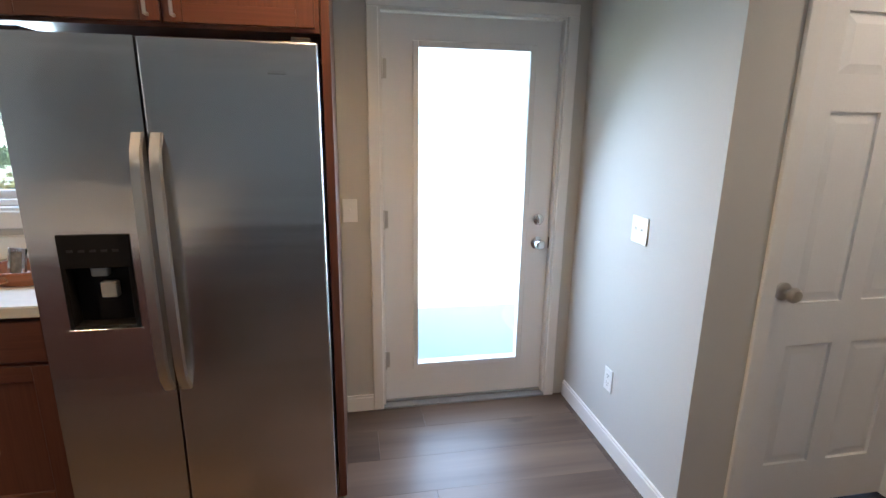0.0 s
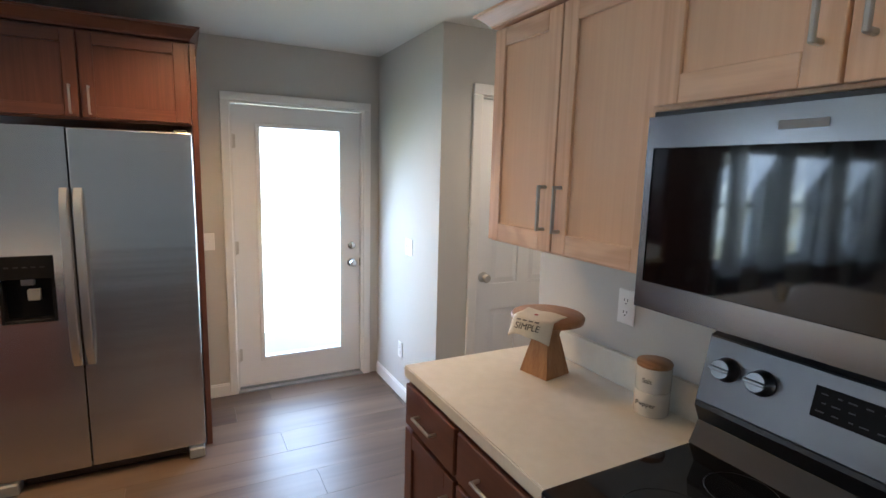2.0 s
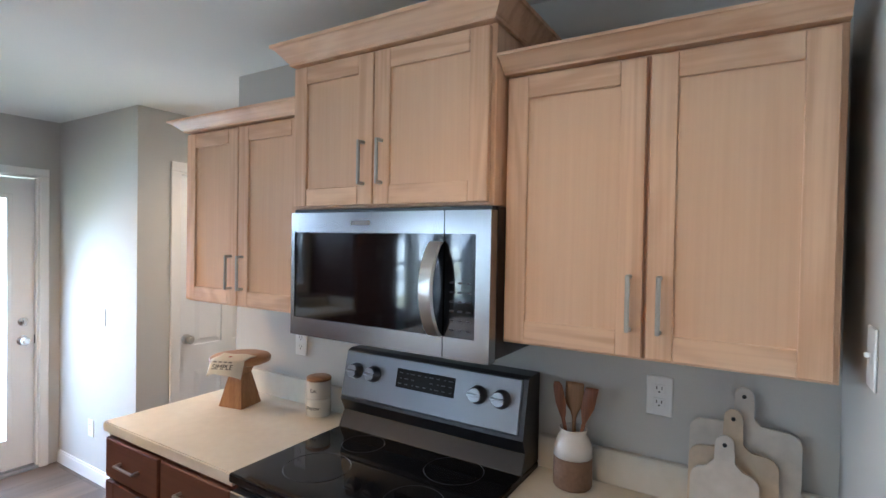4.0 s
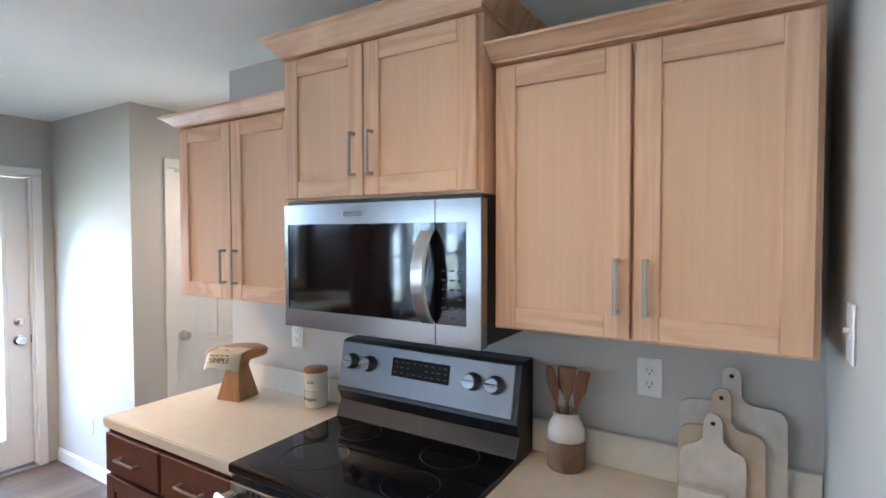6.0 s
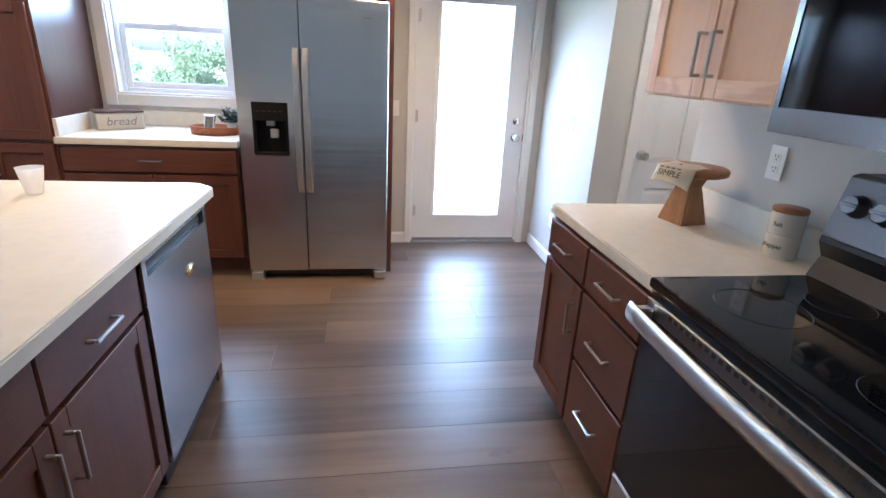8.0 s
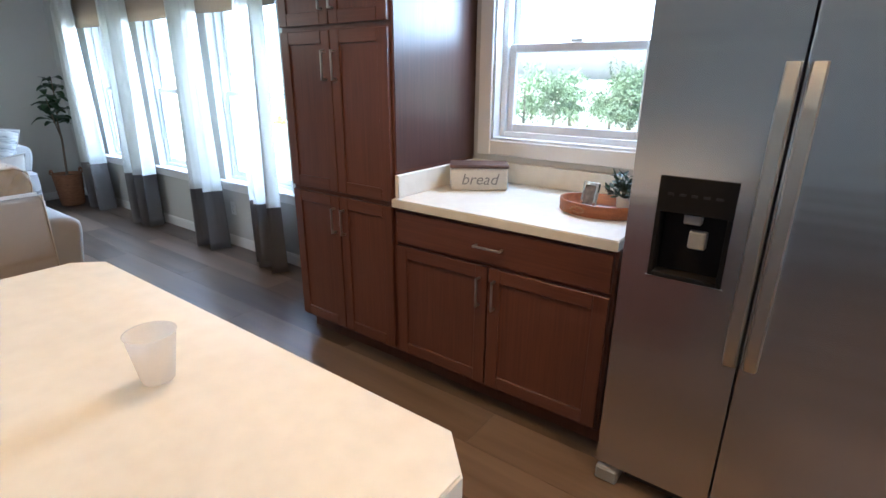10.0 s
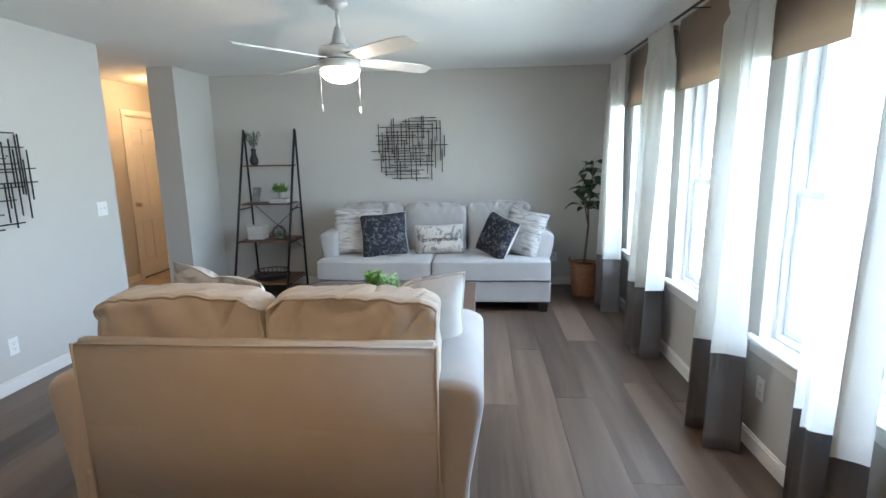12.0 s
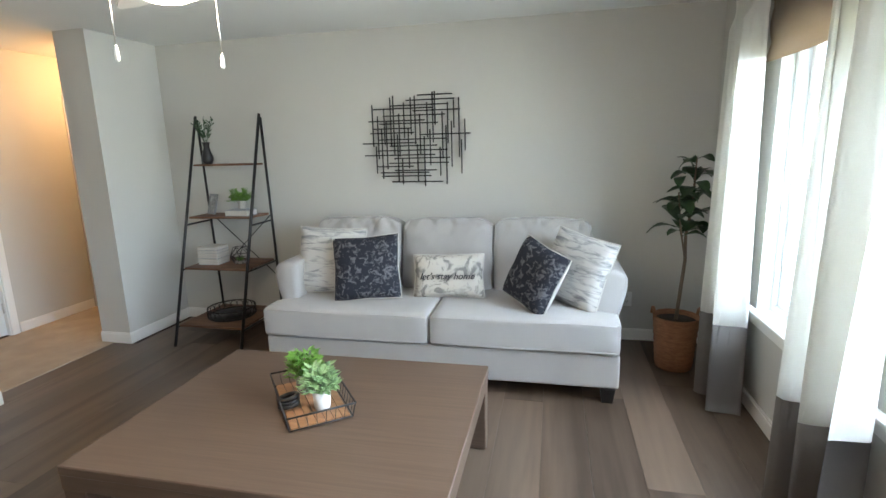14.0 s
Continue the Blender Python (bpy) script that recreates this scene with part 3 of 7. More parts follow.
structure("wall_hall", slab_with_holes(0, -3.25, -3.13, -9.6, -4.6, 0, H, [HD1, HD2]), PAINT, "warm-lit greige hall wall with white doors")
# unseen slab, added to stop outdoor light leaking under the hall doors
structure("wall_behind_hall", box(-9.6, -4.6, -3.36, -3.2505, -0.02, H, 0), PAINT, "unseen added slab blocking outdoor light behind the hall doors")
structure("wall_hall_west", box(-9.72, -9.6, -3.25, -1.90, 0, H, 0), PAINT, "greige painted hall end wall")
structure("wall_hall_east", box(-4.6, -4.48, -3.25, -2.18, 0, H, 0), PAINT, "greige painted hall end wall")
structure("ceiling", box(-9.72, 2.75, -4.32, N1, H, H + 0.22, 0), CEIL, "flat white painted ceiling")
structure("subfloor", box(-9.72, 2.75, -4.32, N1, -0.25, -0.012, 0), SOIL, "dark underlay below the plank floor")
structure("carpet", box(-9.6, -4.6, -3.13, -2.06, -0.012, 0.004, 0), CARPET, "beige cut pile carpet in the hall")


def baseboard(name, x0, x1, y0, y1):
    """A white board with an eased top along a wall."""
    bm = bmesh.new()
    add_box(bm, x0, x1, y0, y1, 0.0, 0.078)
    if abs(x1 - x0) > abs(y1 - y0):
        add_box(bm, x0, x1, y0 if name[-1] == "s" else y0 + 0.005, y1 - 0.005 if name[-1] == "s" else y1, 0.078, 0.090)
    else:
        add_box(bm, x0 + (0.005 if name[-1] == "w" else 0), x1 - (0 if name[-1] == "w" else 0.005), y0, y1, 0.078, 0.090)
    return single("baseboard", bm, TRIM, "white painted baseboard", "baseboard", kind="structure")


T = 0.014
baseboard("n", -7.85, -2.72, N0 - T, N0)
baseboard("n", 0.065, 0.206, N0 - T, N0)
baseboard("w", 1.31 - T, 1.31, 1.55 - T, N0 - T)
baseboard("n", 1.31, 1.497, 1.55 - T, 1.55)
baseboard("e", -7.85, -7.85 + T, -1.90 + T, N0 - T)
baseboard("s", -7.85, -7.16 + T, -1.90, -1.90 + T)
baseboard("e", -7.16, -7.16 + T, -2.18, -1.90)
baseboard("s", -6.14, -3.0, -1.90, -1.90 + T)
baseboard("s", -7.97, -7.23, -3.13, -3.13 + T)


# ---------------------------------------------------------------- windows and doors
def casing(parent, x0, x1, z0, z1, y, w=0.075, t=0.016, bottom=True, out=-1, name="casing"):
    """Flat trim round an opening, on the face y; out is the way the trim stands proud."""
    ya, yb = (y + out * t, y - out * 0.0)
    segs = [(x0 - w, x0, z0 - (w if bottom else 0), z1), (x1, x1 + w, z0 - (w if bottom else 0), z1), (x0 - w, x1 + w, z1, z1 + w)]
    if bottom:
        segs.append((x0, x1, z0 - w, z0))
    for a, b, c, d in segs:
        part(name, box(a, b, ya, yb, c, d, 0.004), TRIM, parent)


def window(i, o, stool, cased):
    x0, x1, z0, z1 = o
    w = thing("window_%d" % i, (x0 + x1) / 2, N0, z0, "white vinyl single-hung window with two sashes", "window", kind="structure")
    yo = 2.735
    # reveal lining
    for a, b, c, d in ((x0, x0 + 0.012, z0, z1), (x1 - 0.012, x1, z0, z1), (x0 + 0.012, x1 - 0.012, z1 - 0.012, z1), (x0 + 0.012, x1 - 0.012, z0, z0 + 0.012)):
        part("jamb", box(a, b, N0 - 0.001, N1 - 0.004, c, d, 0), TRIM, w)
    fx0, fx1, fz0, fz1 = x0 + 0.012, x1 - 0.012, z0 + 0.012, z1 - 0.012
    f = bmesh.new()
    for a, b, c, d in ((fx0, fx0 + 0.03, fz0, fz1), (fx1 - 0.03, fx1, fz0, fz1), (fx0 + 0.03, fx1 - 0.03, fz1 - 0.03, fz1), (fx0 + 0.03, fx1 - 0.03, fz0, fz0 + 0.03)):
        add_box(f, a, b, yo - 0.07, yo + 0.03, c, d, 0.003)
    part("window_frame", f, VINYL, w)
    mid = (z0 + z1) / 2 - 0.01
    for nm, c, d, y in (("upper_sash", mid - 0.02, fz1 - 0.03, yo), ("lower_sash", fz0 + 0.03, mid + 0.02, yo - 0.035)):
        s = bmesh.new()
        a, b = fx0 + 0.031, fx1 - 0.031
        for e in ((a, a + 0.035, c, d), (b - 0.035, b, c, d), (a + 0.035, b - 0.035, d - 0.04, d), (a + 0.035, b - 0.035, c, c + 0.04)):
            add_box(s, e[0], e[1], y - 0.014, y + 0.014, e[2], e[3], 0.004)
        sash = part(nm, s, VINYL, w)
        g = part("pane", box(a + 0.035, b - 0.035, y - 0.003, y + 0.003, c + 0.04, d - 0.04, 0), GLASS, sash, "clear glass pane")
        g.visible_shadow = False
    if cased:
        sc_ = part("insect_screen", box(fx0 + 0.031, fx1 - 0.031, yo + 0.018, yo + 0.019, fz0 + 0.031, mid + 0.0, 0), SCREEN, w, "dark mesh insect screen")
        sc_.visible_shadow = False
    part("sash_lock", box((x0 + x1) / 2 - 0.03, (x0 + x1) / 2 + 0.03, yo - 0.062, yo - 0.035, mid + 0.0205, mid + 0.036, 0.004), WHITEPL, w)
    if stool:
        s = bmesh.new()
        add_box(s, x0 - 0.06, x1 + 0.06, N0 - 0.045, N0 - 0.0015, z0 - 0.012, z0 + 0.014, 0.006)
        add_box(s, x0 - 0.04, x1 + 0.04, N0 - 0.018, N0 - 0.0015, z0 - 0.075, z0 - 0.012, 0.004)
        part("window_sill", s, TRIM, w)
    if cased:
        casing(w, x0, x1, z0, z1, N0 - 0.001, 0.078)
    return w


window(1, KWIN, False, True)
for i, o in enumerate(LWINS):
    window(2 + i, o, True, False)

# back door with a full-length glass light
back_door = thing("door_1", 0.73, 2.66, 0, "white back door with a tall glass light and nickel knob", "door", kind="structure")
casing(back_door, 0.262, 1.187, 0, 2.043, N0 - 0.001, 0.055, bottom=False)
for a, b, c, d in ((0.262, 0.274, 0.02, 2.043), (1.175, 1.187, 0.02, 2.043), (0.274, 1.175, 2.031, 2.043)):
    part("jamb", box(a, b, N0 - 0.001, N1 - 0.004, c, d, 0), TRIM, back_door)
lead = bmesh.new()
SX0, SX1, GX0, GX1, GZ0, GZ1 = 0.278, 1.171, 0.452, 1.020, 0.235, 1.885
for a, b, c, d in ((SX0, GX0, 0.03, 2.026), (GX1, SX1, 0.03, 2.026), (GX0, GX1, 0.03, GZ0), (GX0, GX1, GZ1, 2.026)):
    add_box(lead, a, b, 2.635, 2.680, c, d)
leaf = part("door_leaf", lead, DOORP, back_door)
fr = bmesh.new()
for a, b, c, d in ((GX0 - 0.026, GX0 + 0.004, GZ0 - 0.026, GZ1 + 0.026), (GX1 - 0.004, GX1 + 0.026, GZ0 - 0.026, GZ1 + 0.026), (GX0 + 0.004, GX1 - 0.004, GZ1 - 0.004, GZ1 + 0.026), (GX0 + 0.004, GX1 - 0.004, GZ0 - 0.026, GZ0 + 0.004)):
    add_box(fr, a, b, 2.626, 2.6345, c, d, 0.003)
part("light_frame", fr, DOORP, leaf)
g = part("pane", box(GX0, GX1, 2.655, 2.661, GZ0, GZ1, 0), GLASS, leaf, "clear glass pane")
g.visible_shadow = False


def knob_set(parent, x, y, z, way, material, r=0.028):
    """A round knob on a rose; way is -1 for a knob that stands towards smaller y."""
    k = bmesh.new()
    prof = [(0.001, 0), (0.033, 0), (0.034, 0.006), (0.026, 0.010), (0.011, 0.013), (0.010, 0.030), (0.020, 0.036), (r, 0.046), (r, 0.056), (0.020, 0.066), (0.001, 0.068)]
    add_lathe(k, 0, 0, prof, 24)
    k.transform(Matrix.Translation((x, y, z)) @ pose(0, 0, 0, 90 if way < 0 else -90))
    part("knob", k, material, parent, "round nickel knob", True)


knob_set(leaf, 1.105, 2.634, 0.905, -1, CHROME)
d = lathe(0, 0, [(0.001, 0), (0.030, 0), (0.031, 0.008), (0.022, 0.014), (0.001, 0.015)], 20, Matrix.Translation((1.105, 2.634, 1.035)) @ pose(0, 0, 0, 90))
add_box(d, 1.099, 1.111, 2.605, 2.619, 1.017, 1.053, 0.003)
part("deadbolt", d, CHROME, leaf, "nickel deadbolt thumbturn")
part("strike_plate", box(1.1715, 1.1745, 2.628, 2.650, 0.875, 0.935, 0), SLOTDK, back_door)
for hz in (1.78, 1.05, 0.27):
    h = bmesh.new()
    add_lathe(h, 0.276, 2.622, [(0.006, hz - 0.05), (0.006, hz + 0.05)], 10)
    add_box(h, 0.2785, 0.30, 2.6325, 2.6345, hz - 0.045, hz + 0.045)
    part("hinge", h, NICKEL, back_door)
t = bmesh.new()
add_box(t, 0.262, 1.187, 2.585, 2.77, -0.010, 0.012, 0.004)
add_box(t, 0.274, 1.175, 2.627, 2.68, 0.0125, 0.028, 0.003)
part("threshold", t, GREYPL, back_door, "grey metal threshold")


def panel_door(name, o, y, face, knob_x, label):
    """A six-panel door in its casing; face is the way it shows (-1 to smaller y, +1 to larger)."""
    x0, x1, z0, z1 = o
    dr = thing(name, (x0 + x1) / 2, y, 0, label, "door", kind="structure")
    wall_y = y
    casing(dr, x0, x1, 0, z1, wall_y + face * 0.001, 0.062, bottom=False, out=face)
    back = wall_y - face * 0.10
    for a, b, c, d in ((x0, x0 + 0.012, 0.004, z1), (x1 - 0.012, x1, 0.004, z1), (x0 + 0.012, x1 - 0.012, z1 - 0.012, z1)):
        part("jamb", box(a, b, wall_y + face * 0.001, back, c, d, 0), TRIM, dr)
    a, b = x0 + 0.015, x1 - 0.015
    yf = wall_y - face * 0.030
    yb = yf - face * 0.035
    cols = [a, a + 0.115, (a + b) / 2 - 0.045, (a + b) / 2 + 0.045, b - 0.115, b]
    rows = [0.012, 0.215, 0.735, 0.905, 1.585, 1.700, 1.900, z1 - 0.015]
    bm = bmesh.new()
    add_box(bm, a, b, yf - face * 0.012, yb, rows[0], rows[-1])
    for c0, c1 in ((0, 1), (2, 3), (4, 5)):
        add_box(bm, cols[c0], cols[c1], yf, yf - face * 0.0121, rows[0], rows[-1], 0)
    for c0, c1 in ((1, 2), (3, 4)):
        for r0, r1 in ((0, 1), (2, 3), (4, 5), (6, 7)):
            add_box(bm, cols[c0], cols[c1], yf, yf - face * 0.0121, rows[r0], rows[r1], 0)
        for r0, r1 in ((1, 2), (3, 4), (5, 6)):
            # raised field with sloping edges
            t = bmesh.new()
            p = [(cols[c0] + 0.006, rows[r0] + 0.006), (cols[c1] - 0.006, rows[r1] - 0.006)]
            e = 0.032
            lo = [t.verts.new((x, yf - face * 0.0118, z)) for x, z in ((p[0][0], p[0][1]), (p[1][0], p[0][1]), (p[1][0], p[1][1]), (p[0][0], p[1][1]))]
            hi = [t.verts.new((x, yf - face * 0.003, z)) for x, z in ((p[0][0] + e, p[0][1] + e), (p[1][0] - e, p[0][1] + e), (p[1][0] - e, p[1][1] - e), (p[0][0] + e, p[1][1] - e))]
            for k in range(4):
                t.faces.new((lo[k], lo[(k + 1) % 4], hi[(k + 1) % 4], hi[k]))
            t.faces.new(hi)
            join(bm, t)
    lf = part("door_leaf", bm, DOORP, dr)
    knob_set(lf, knob_x, yf, 0.955, face, NICKEL)
    hx = x1 - 0.0135 if knob_x < (x0 + x1) / 2 else x0 + 0.0135
    for hz in (0.25, 1.03, 1.82):
        h = bmesh.new()
        add_lathe(h, hx, yf + face * 0.006, [(0.006, hz - 0.045), (0.006, hz + 0.045)], 10)
        part("hinge", h, NICKEL, dr)
    return dr


panel_door("door_2", CLOSET, 1.55, -1, 1.645, "white six-panel closet door with a nickel knob")
panel_door("door_3", HD1, -3.13, 1, -6.47, "white six-panel hall door")
panel_door("door_4", HD2, -3.13, 1, -8.13, "white six-panel hall door lit by warm lamp light")


# ---------------------------------------------------------------- kitchen cabinets
def run_matrix(side, a, face):
    """Local (u along, w outwards, z up) to the world. 'N': the run on the north wall, facing south; 'E': facing west; 'I': facing east."""
    if side == "N":
        return Matrix(((1, 0, 0, a), (0, -1, 0, face), (0, 0, 1, 0), (0, 0, 0, 1)))
    if side == "E":
        return Matrix(((0, -1, 0, face), (-1, 0, 0, a), (0, 0, 1, 0), (0, 0, 0, 1)))
    return Matrix(((0, 1, 0, face), (1, 0, 0, a), (0, 0, 1, 0), (0, 0, 0, 1)))


def shaker(M, u0, u1, z0, z1, woods, parent, stile=0.058):
    """A frame-and-panel front, 19 mm thick: a recessed field with stiles and rails round it."""
    bm = bmesh.new()
    add_box(bm, u0 + stile - 0.004, u1 - stile + 0.004, 0.003, 0.012, z0 + stile - 0.004, z1 - stile + 0.004, 0, 0, M)
    door = part("door", bm, OAK_FIELD if woods is OAK else woods, parent)
    for nm, a, b, c, d, mi in (("stile", u0, u0 + stile, z0, z1, 0), ("stile", u1 - stile, u1, z0, z1, 0), ("rail", u0 + stile + 0.0004, u1 - stile - 0.0004, z0, z0 + stile, 1), ("rail", u0 + stile + 0.0004, u1 - stile - 0.0004, z1 - stile, z1, 1)):
        bm = bmesh.new()
        add_box(bm, a, b, 0.002, 0.021, c, d, 0.002, 0, M)
        part(nm, bm, woods[mi], door)
    return door


def slab_front(M, u0, u1, z0, z1):
    bm = bmesh.new()
    add_box(bm, u0, u1, 0.002, 0.021, z0, z1, 0.004, 1, M)
    return bm


def pull(M, u, z, length, upright, parent):
    """A square bar pull on two posts."""
    bm = bmesh.new()
    h = length / 2
    if upright:
        add_box(bm, u - 0.005, u + 0.005, 0.043, 0.053, z - h, z + h, 0.0025, 0, M)
        for s in (-1, 1):
            add_box(bm, u - 0.005, u + 0.005, 0.021, 0.0435, z + s * (h - 0.005) - 0.005, z + s * (h - 0.005) + 0.005, 0.002, 0, M)
    else:
        add_box(bm, u - h, u + h, 0.043, 0.053, z - 0.005, z + 0.005, 0.0025, 0, M)
        for s in (-1, 1):
            add_box(bm, u + s * (h - 0.005) - 0.005, u + s * (h - 0.005) + 0.005, 0.021, 0.0435, z - 0.005, z + 0.005, 0.002, 0, M)
    part("handle", bm, NICKEL, parent, "satin nickel bar pull")


def cabinet(side, a, face, width, depth, z0, z1, woods, label, doors=(), drawers=(), toe=0.0, crown=0.0, group="", crown_ends=(1, 1), name="kitchen_cabinet"):
    """doors: (u0, u1, z0, z1, handle u or None, handle z); drawers: (u0, u1, z0, z1)."""
    M = run_matrix(side, a, face)
    base = M @ Vector((width / 2, -depth / 2, 0))
    ob = thing(name, base.x, base.y, z0, label, "cabinet", group)
    bm = bmesh.new()
    add_box(bm, 0, width, -depth, 0, z0 + toe, z1, 0.002, 0, M)
    if toe:
        add_box(bm, 0.0, width, -depth, -0.07, z0, z0 + toe, 0, 0, M)
    part("body", bm, woods, ob)
    for u0, u1, c, d, hu, hz in doors:
        dr = shaker(M, u0, u1, c, d, woods, ob)
        if hu is not None:
            pull(M, hu, hz, 0.135, True, dr)
    for u0, u1, c, d in drawers:
        dr = part("drawer_front", slab_front(M, u0, u1, c, d), woods, ob)
        pull(M, (u0 + u1) / 2, (c + d) / 2, 0.135, False, dr)
    if crown:
        bm = bmesh.new()
        e0, e1 = crown_ends
        rings = []
        for o, f in ((0.003, 0.0), (0.007, 0.02), (0.008, 0.14), (0.013, 0.20), (0.026, 0.46), (0.041, 0.74), (0.047, 0.82), (0.054, 0.84), (0.055, 1.0)):
            z = z1 + 0.0005 + crown * f
            rings.append([bm.verts.new(M @ Vector(p)) for p in ((-o * e0, -depth, z), (-o * e0, 0.02 + o, z), (width + o * e1, 0.02 + o, z), (width + o * e1, -depth, z))])
        for a_, b_ in zip(rings, rings[1:]):
            for k in range(4):
                bm.faces.new((a_[k], a_[(k + 1) % 4], b_[(k + 1) % 4], b_[k])).material_index = 1
        bm.faces.new(rings[0]).material_index = 1
        bm.faces.new(rings[-1]).material_index = 1
        bmesh.ops.recalc_face_normals(bm, faces=bm.faces[:])
        part("crown_moulding", bm, woods, ob)
    return ob


CHERRY_Y = wood("cherry_cross_side", CH_L, CH_D, 1, 0.33, contrast=0.5)
CHERRY_E = [CHERRY[0], CHERRY_Y]
UG = "oak wall cabinets"
cabinet("E", 0.415, 0.950, 0.725, 0.32, 1.372, 2.085, OAK, "natural oak wall cabinet with two shaker doors", [(0.012, 0.350, 1.380, 2.075, 0.318, 1.508), (0.356, 0.712, 1.380, 2.075, 0.388, 1.508)], crown=0.045, crown_ends=(1, 0), group=UG)
cabinet("E", -0.312, 0.885, 0.756, 0.385, 1.745, 2.225, OAK, "raised natural oak cabinet over the microwave", [(0.012, 0.353, 1.753, 2.215, 0.322, 1.880), (0.359, 0.744, 1.753, 2.215, 0.392, 1.880)], crown=0.065, group=UG)
cabinet("E", -1.072, 0.950, 0.735, 0.32, 1.372, 2.095, OAK, "wide natural oak wall cabinet with two shaker doors", [(0.010, 0.362, 1.380, 2.085, 0.335, 1.508), (0.372, 0.722, 1.380, 2.085, 0.402, 1.508)], crown=0.045, crown_ends=(0, 0), group=UG)

LG = "stained base cabinets"
# left of the range: a drawer over a door, and a drawer bank
cabinet("E", 0.490, 0.675, 0.385, 0.59, 0, 0.874, CHERRY_E, "cherry-stained base cabinet with one drawer and door", [(0.012, 0.378, 0.125, 0.690, 0.345, 0.560)], [(0.012, 0.378, 0.705, 0.858)], toe=0.105, group=LG)
cabinet("E", 0.104, 0.675, 0.404, 0.59, 0, 0.874, CHERRY_E, "cherry-stained drawer bank beside the range", [], [(0.008, 0.395, 0.705, 0.858), (0.008, 0.395, 0.425, 0.690), (0.008, 0.395, 0.125, 0.410)], toe=0.105, group=LG)
cabinet("E", -1.072, 0.675, 0.768, 0.59, 0, 0.874, CHERRY_E, "cherry-stained base cabinet with drawer and doors", [(0.012, 0.380, 0.125, 0.690, 0.348, 0.560), (0.387, 0.755, 0.125, 0.690, 0.420, 0.560)], [(0.012, 0.755, 0.705, 0.858)], toe=0.105, group=LG)
cabinet("N", -1.972, 1.945, 1.045, 0.648, 0, 0.874, CHERRY, "cherry-stained base cabinet under the window", [(0.012, 0.515, 0.125, 0.690, 0.480, 0.575), (0.523, 1.033, 0.125, 0.690, 0.556, 0.575)], [(0.012, 1.033, 0.705, 0.858)], toe=0.105, group=LG)
pantry = cabinet("N", -2.715, 1.945, 0.738, 0.650, 0, 2.235, CHERRY, "tall cherry-stained pantry cabinet with six doors",
                 [(0.012, 0.366, 0.125, 0.868, 0.335, 0.740), (0.372, 0.726, 0.125, 0.868, 0.403, 0.740), (0.012, 0.366, 0.892, 1.648, 0.335, 1.495), (0.372, 0.726, 0.892, 1.648, 0.403, 1.495),
                  (0.012, 0.366, 1.672, 2.220, 0.335, 1.800), (0.372, 0.726, 1.672, 2.220, 0.403, 1.800)], toe=0.105, crown=0.065, group="tall cherry cabinets", name="pantry_cabinet")
part("side_panel", box(-1.977, -1.9735, 1.952, 2.596, 1.035, 2.232, 0), DARKWOOD, pantry, "dark smooth side panel")
over = cabinet("N", -0.925, 1.935, 0.955, 0.660, 1.812, 2.235, CHERRY, "cherry-stained cabinet over the refrigerator", [(0.016, 0.474, 1.824, 2.222, 0.440, 1.905), (0.482, 0.940, 1.824, 2.222, 0.516, 1.905)], crown=0.065, group="tall cherry cabinets")
single("end_panel", box(0.032, 0.062, 1.945, 2.599, 0.0, 2.2345, 0.002), CHERRY[0], "tall cherry-stained panel beside the refrigerator", "cabinet panel", base=(0.047, 2.27, 0))


def counter(name, x0, x1, y0, y1, label, chamfers=()):
    """A 40 mm worktop with eased edges; chamfers names cut corners."""
    bm = bmesh.new()
    pts = []
    for cx, cy, key in ((x0, y0, "sw"), (x1, y0, "se"), (x1, y1, "ne"), (x0, y1, "nw")):
        if key in chamfers:
            c = 0.07
            sx, sy = (1 if "w" in key else -1), (1 if "s" in key else -1)
            two = [(cx, cy + sy * c), (cx + sx * c, cy)]
            if key in ("se", "nw"):
                two.reverse()
            pts += two
        else:
            pts.append((cx, cy))
    lo = [bm.verts.new((x, y, 0.875)) for x, y in pts]
    f = bm.faces.new(lo)
    r = bmesh.ops.extrude_face_region(bm, geom=[f])
    bmesh.ops.translate(bm, vec=(0, 0, 0.039), verts=[v for v in r["geom"] if isinstance(v, bmesh.types.BMVert)])
    bmesh.ops.bevel(bm, geom=[e for e in bm.edges if abs(e.verts[0].co.z - e.verts[1].co.z) < 1e-6 and e.verts[0].co.z > 0.9], offset=0.004, segments=2, affect="EDGES")
    ob = thing(name, (x0 + x1) / 2, (y0 + y1) / 2, 0.875, label, "countertop")
    part("worktop", bm, LAMINATE, ob)
    return ob


c = counter("countertop", 0.658, 1.268, -0.300, 0.506, "cream laminate worktop with a low backsplash")
part("backsplash", box(1.246, 1.268, -0.300, 0.506, 0.9145, 1.020, 0.003), LAMINATE, c)
c = counter("countertop", 0.658, 1.268, -1.848, -1.068, "cream laminate worktop with a low backsplash")
part("backsplash", box(1.246, 1.268, -1.848, -1.068, 0.9145, 1.020, 0.003), LAMINATE, c)
c = counter("countertop", -1.974, -0.925, 1.912, 2.598, "cream laminate worktop under the window")
part("backsplash", box(-1.974, -0.925, 2.576, 2.598, 0.9145, 1.020, 0.003), LAMINATE, c)
part("backsplash", box(-1.9725, -1.950, 1.935, 2.575, 0.9145, 1.020, 0.003), LAMINATE, c)

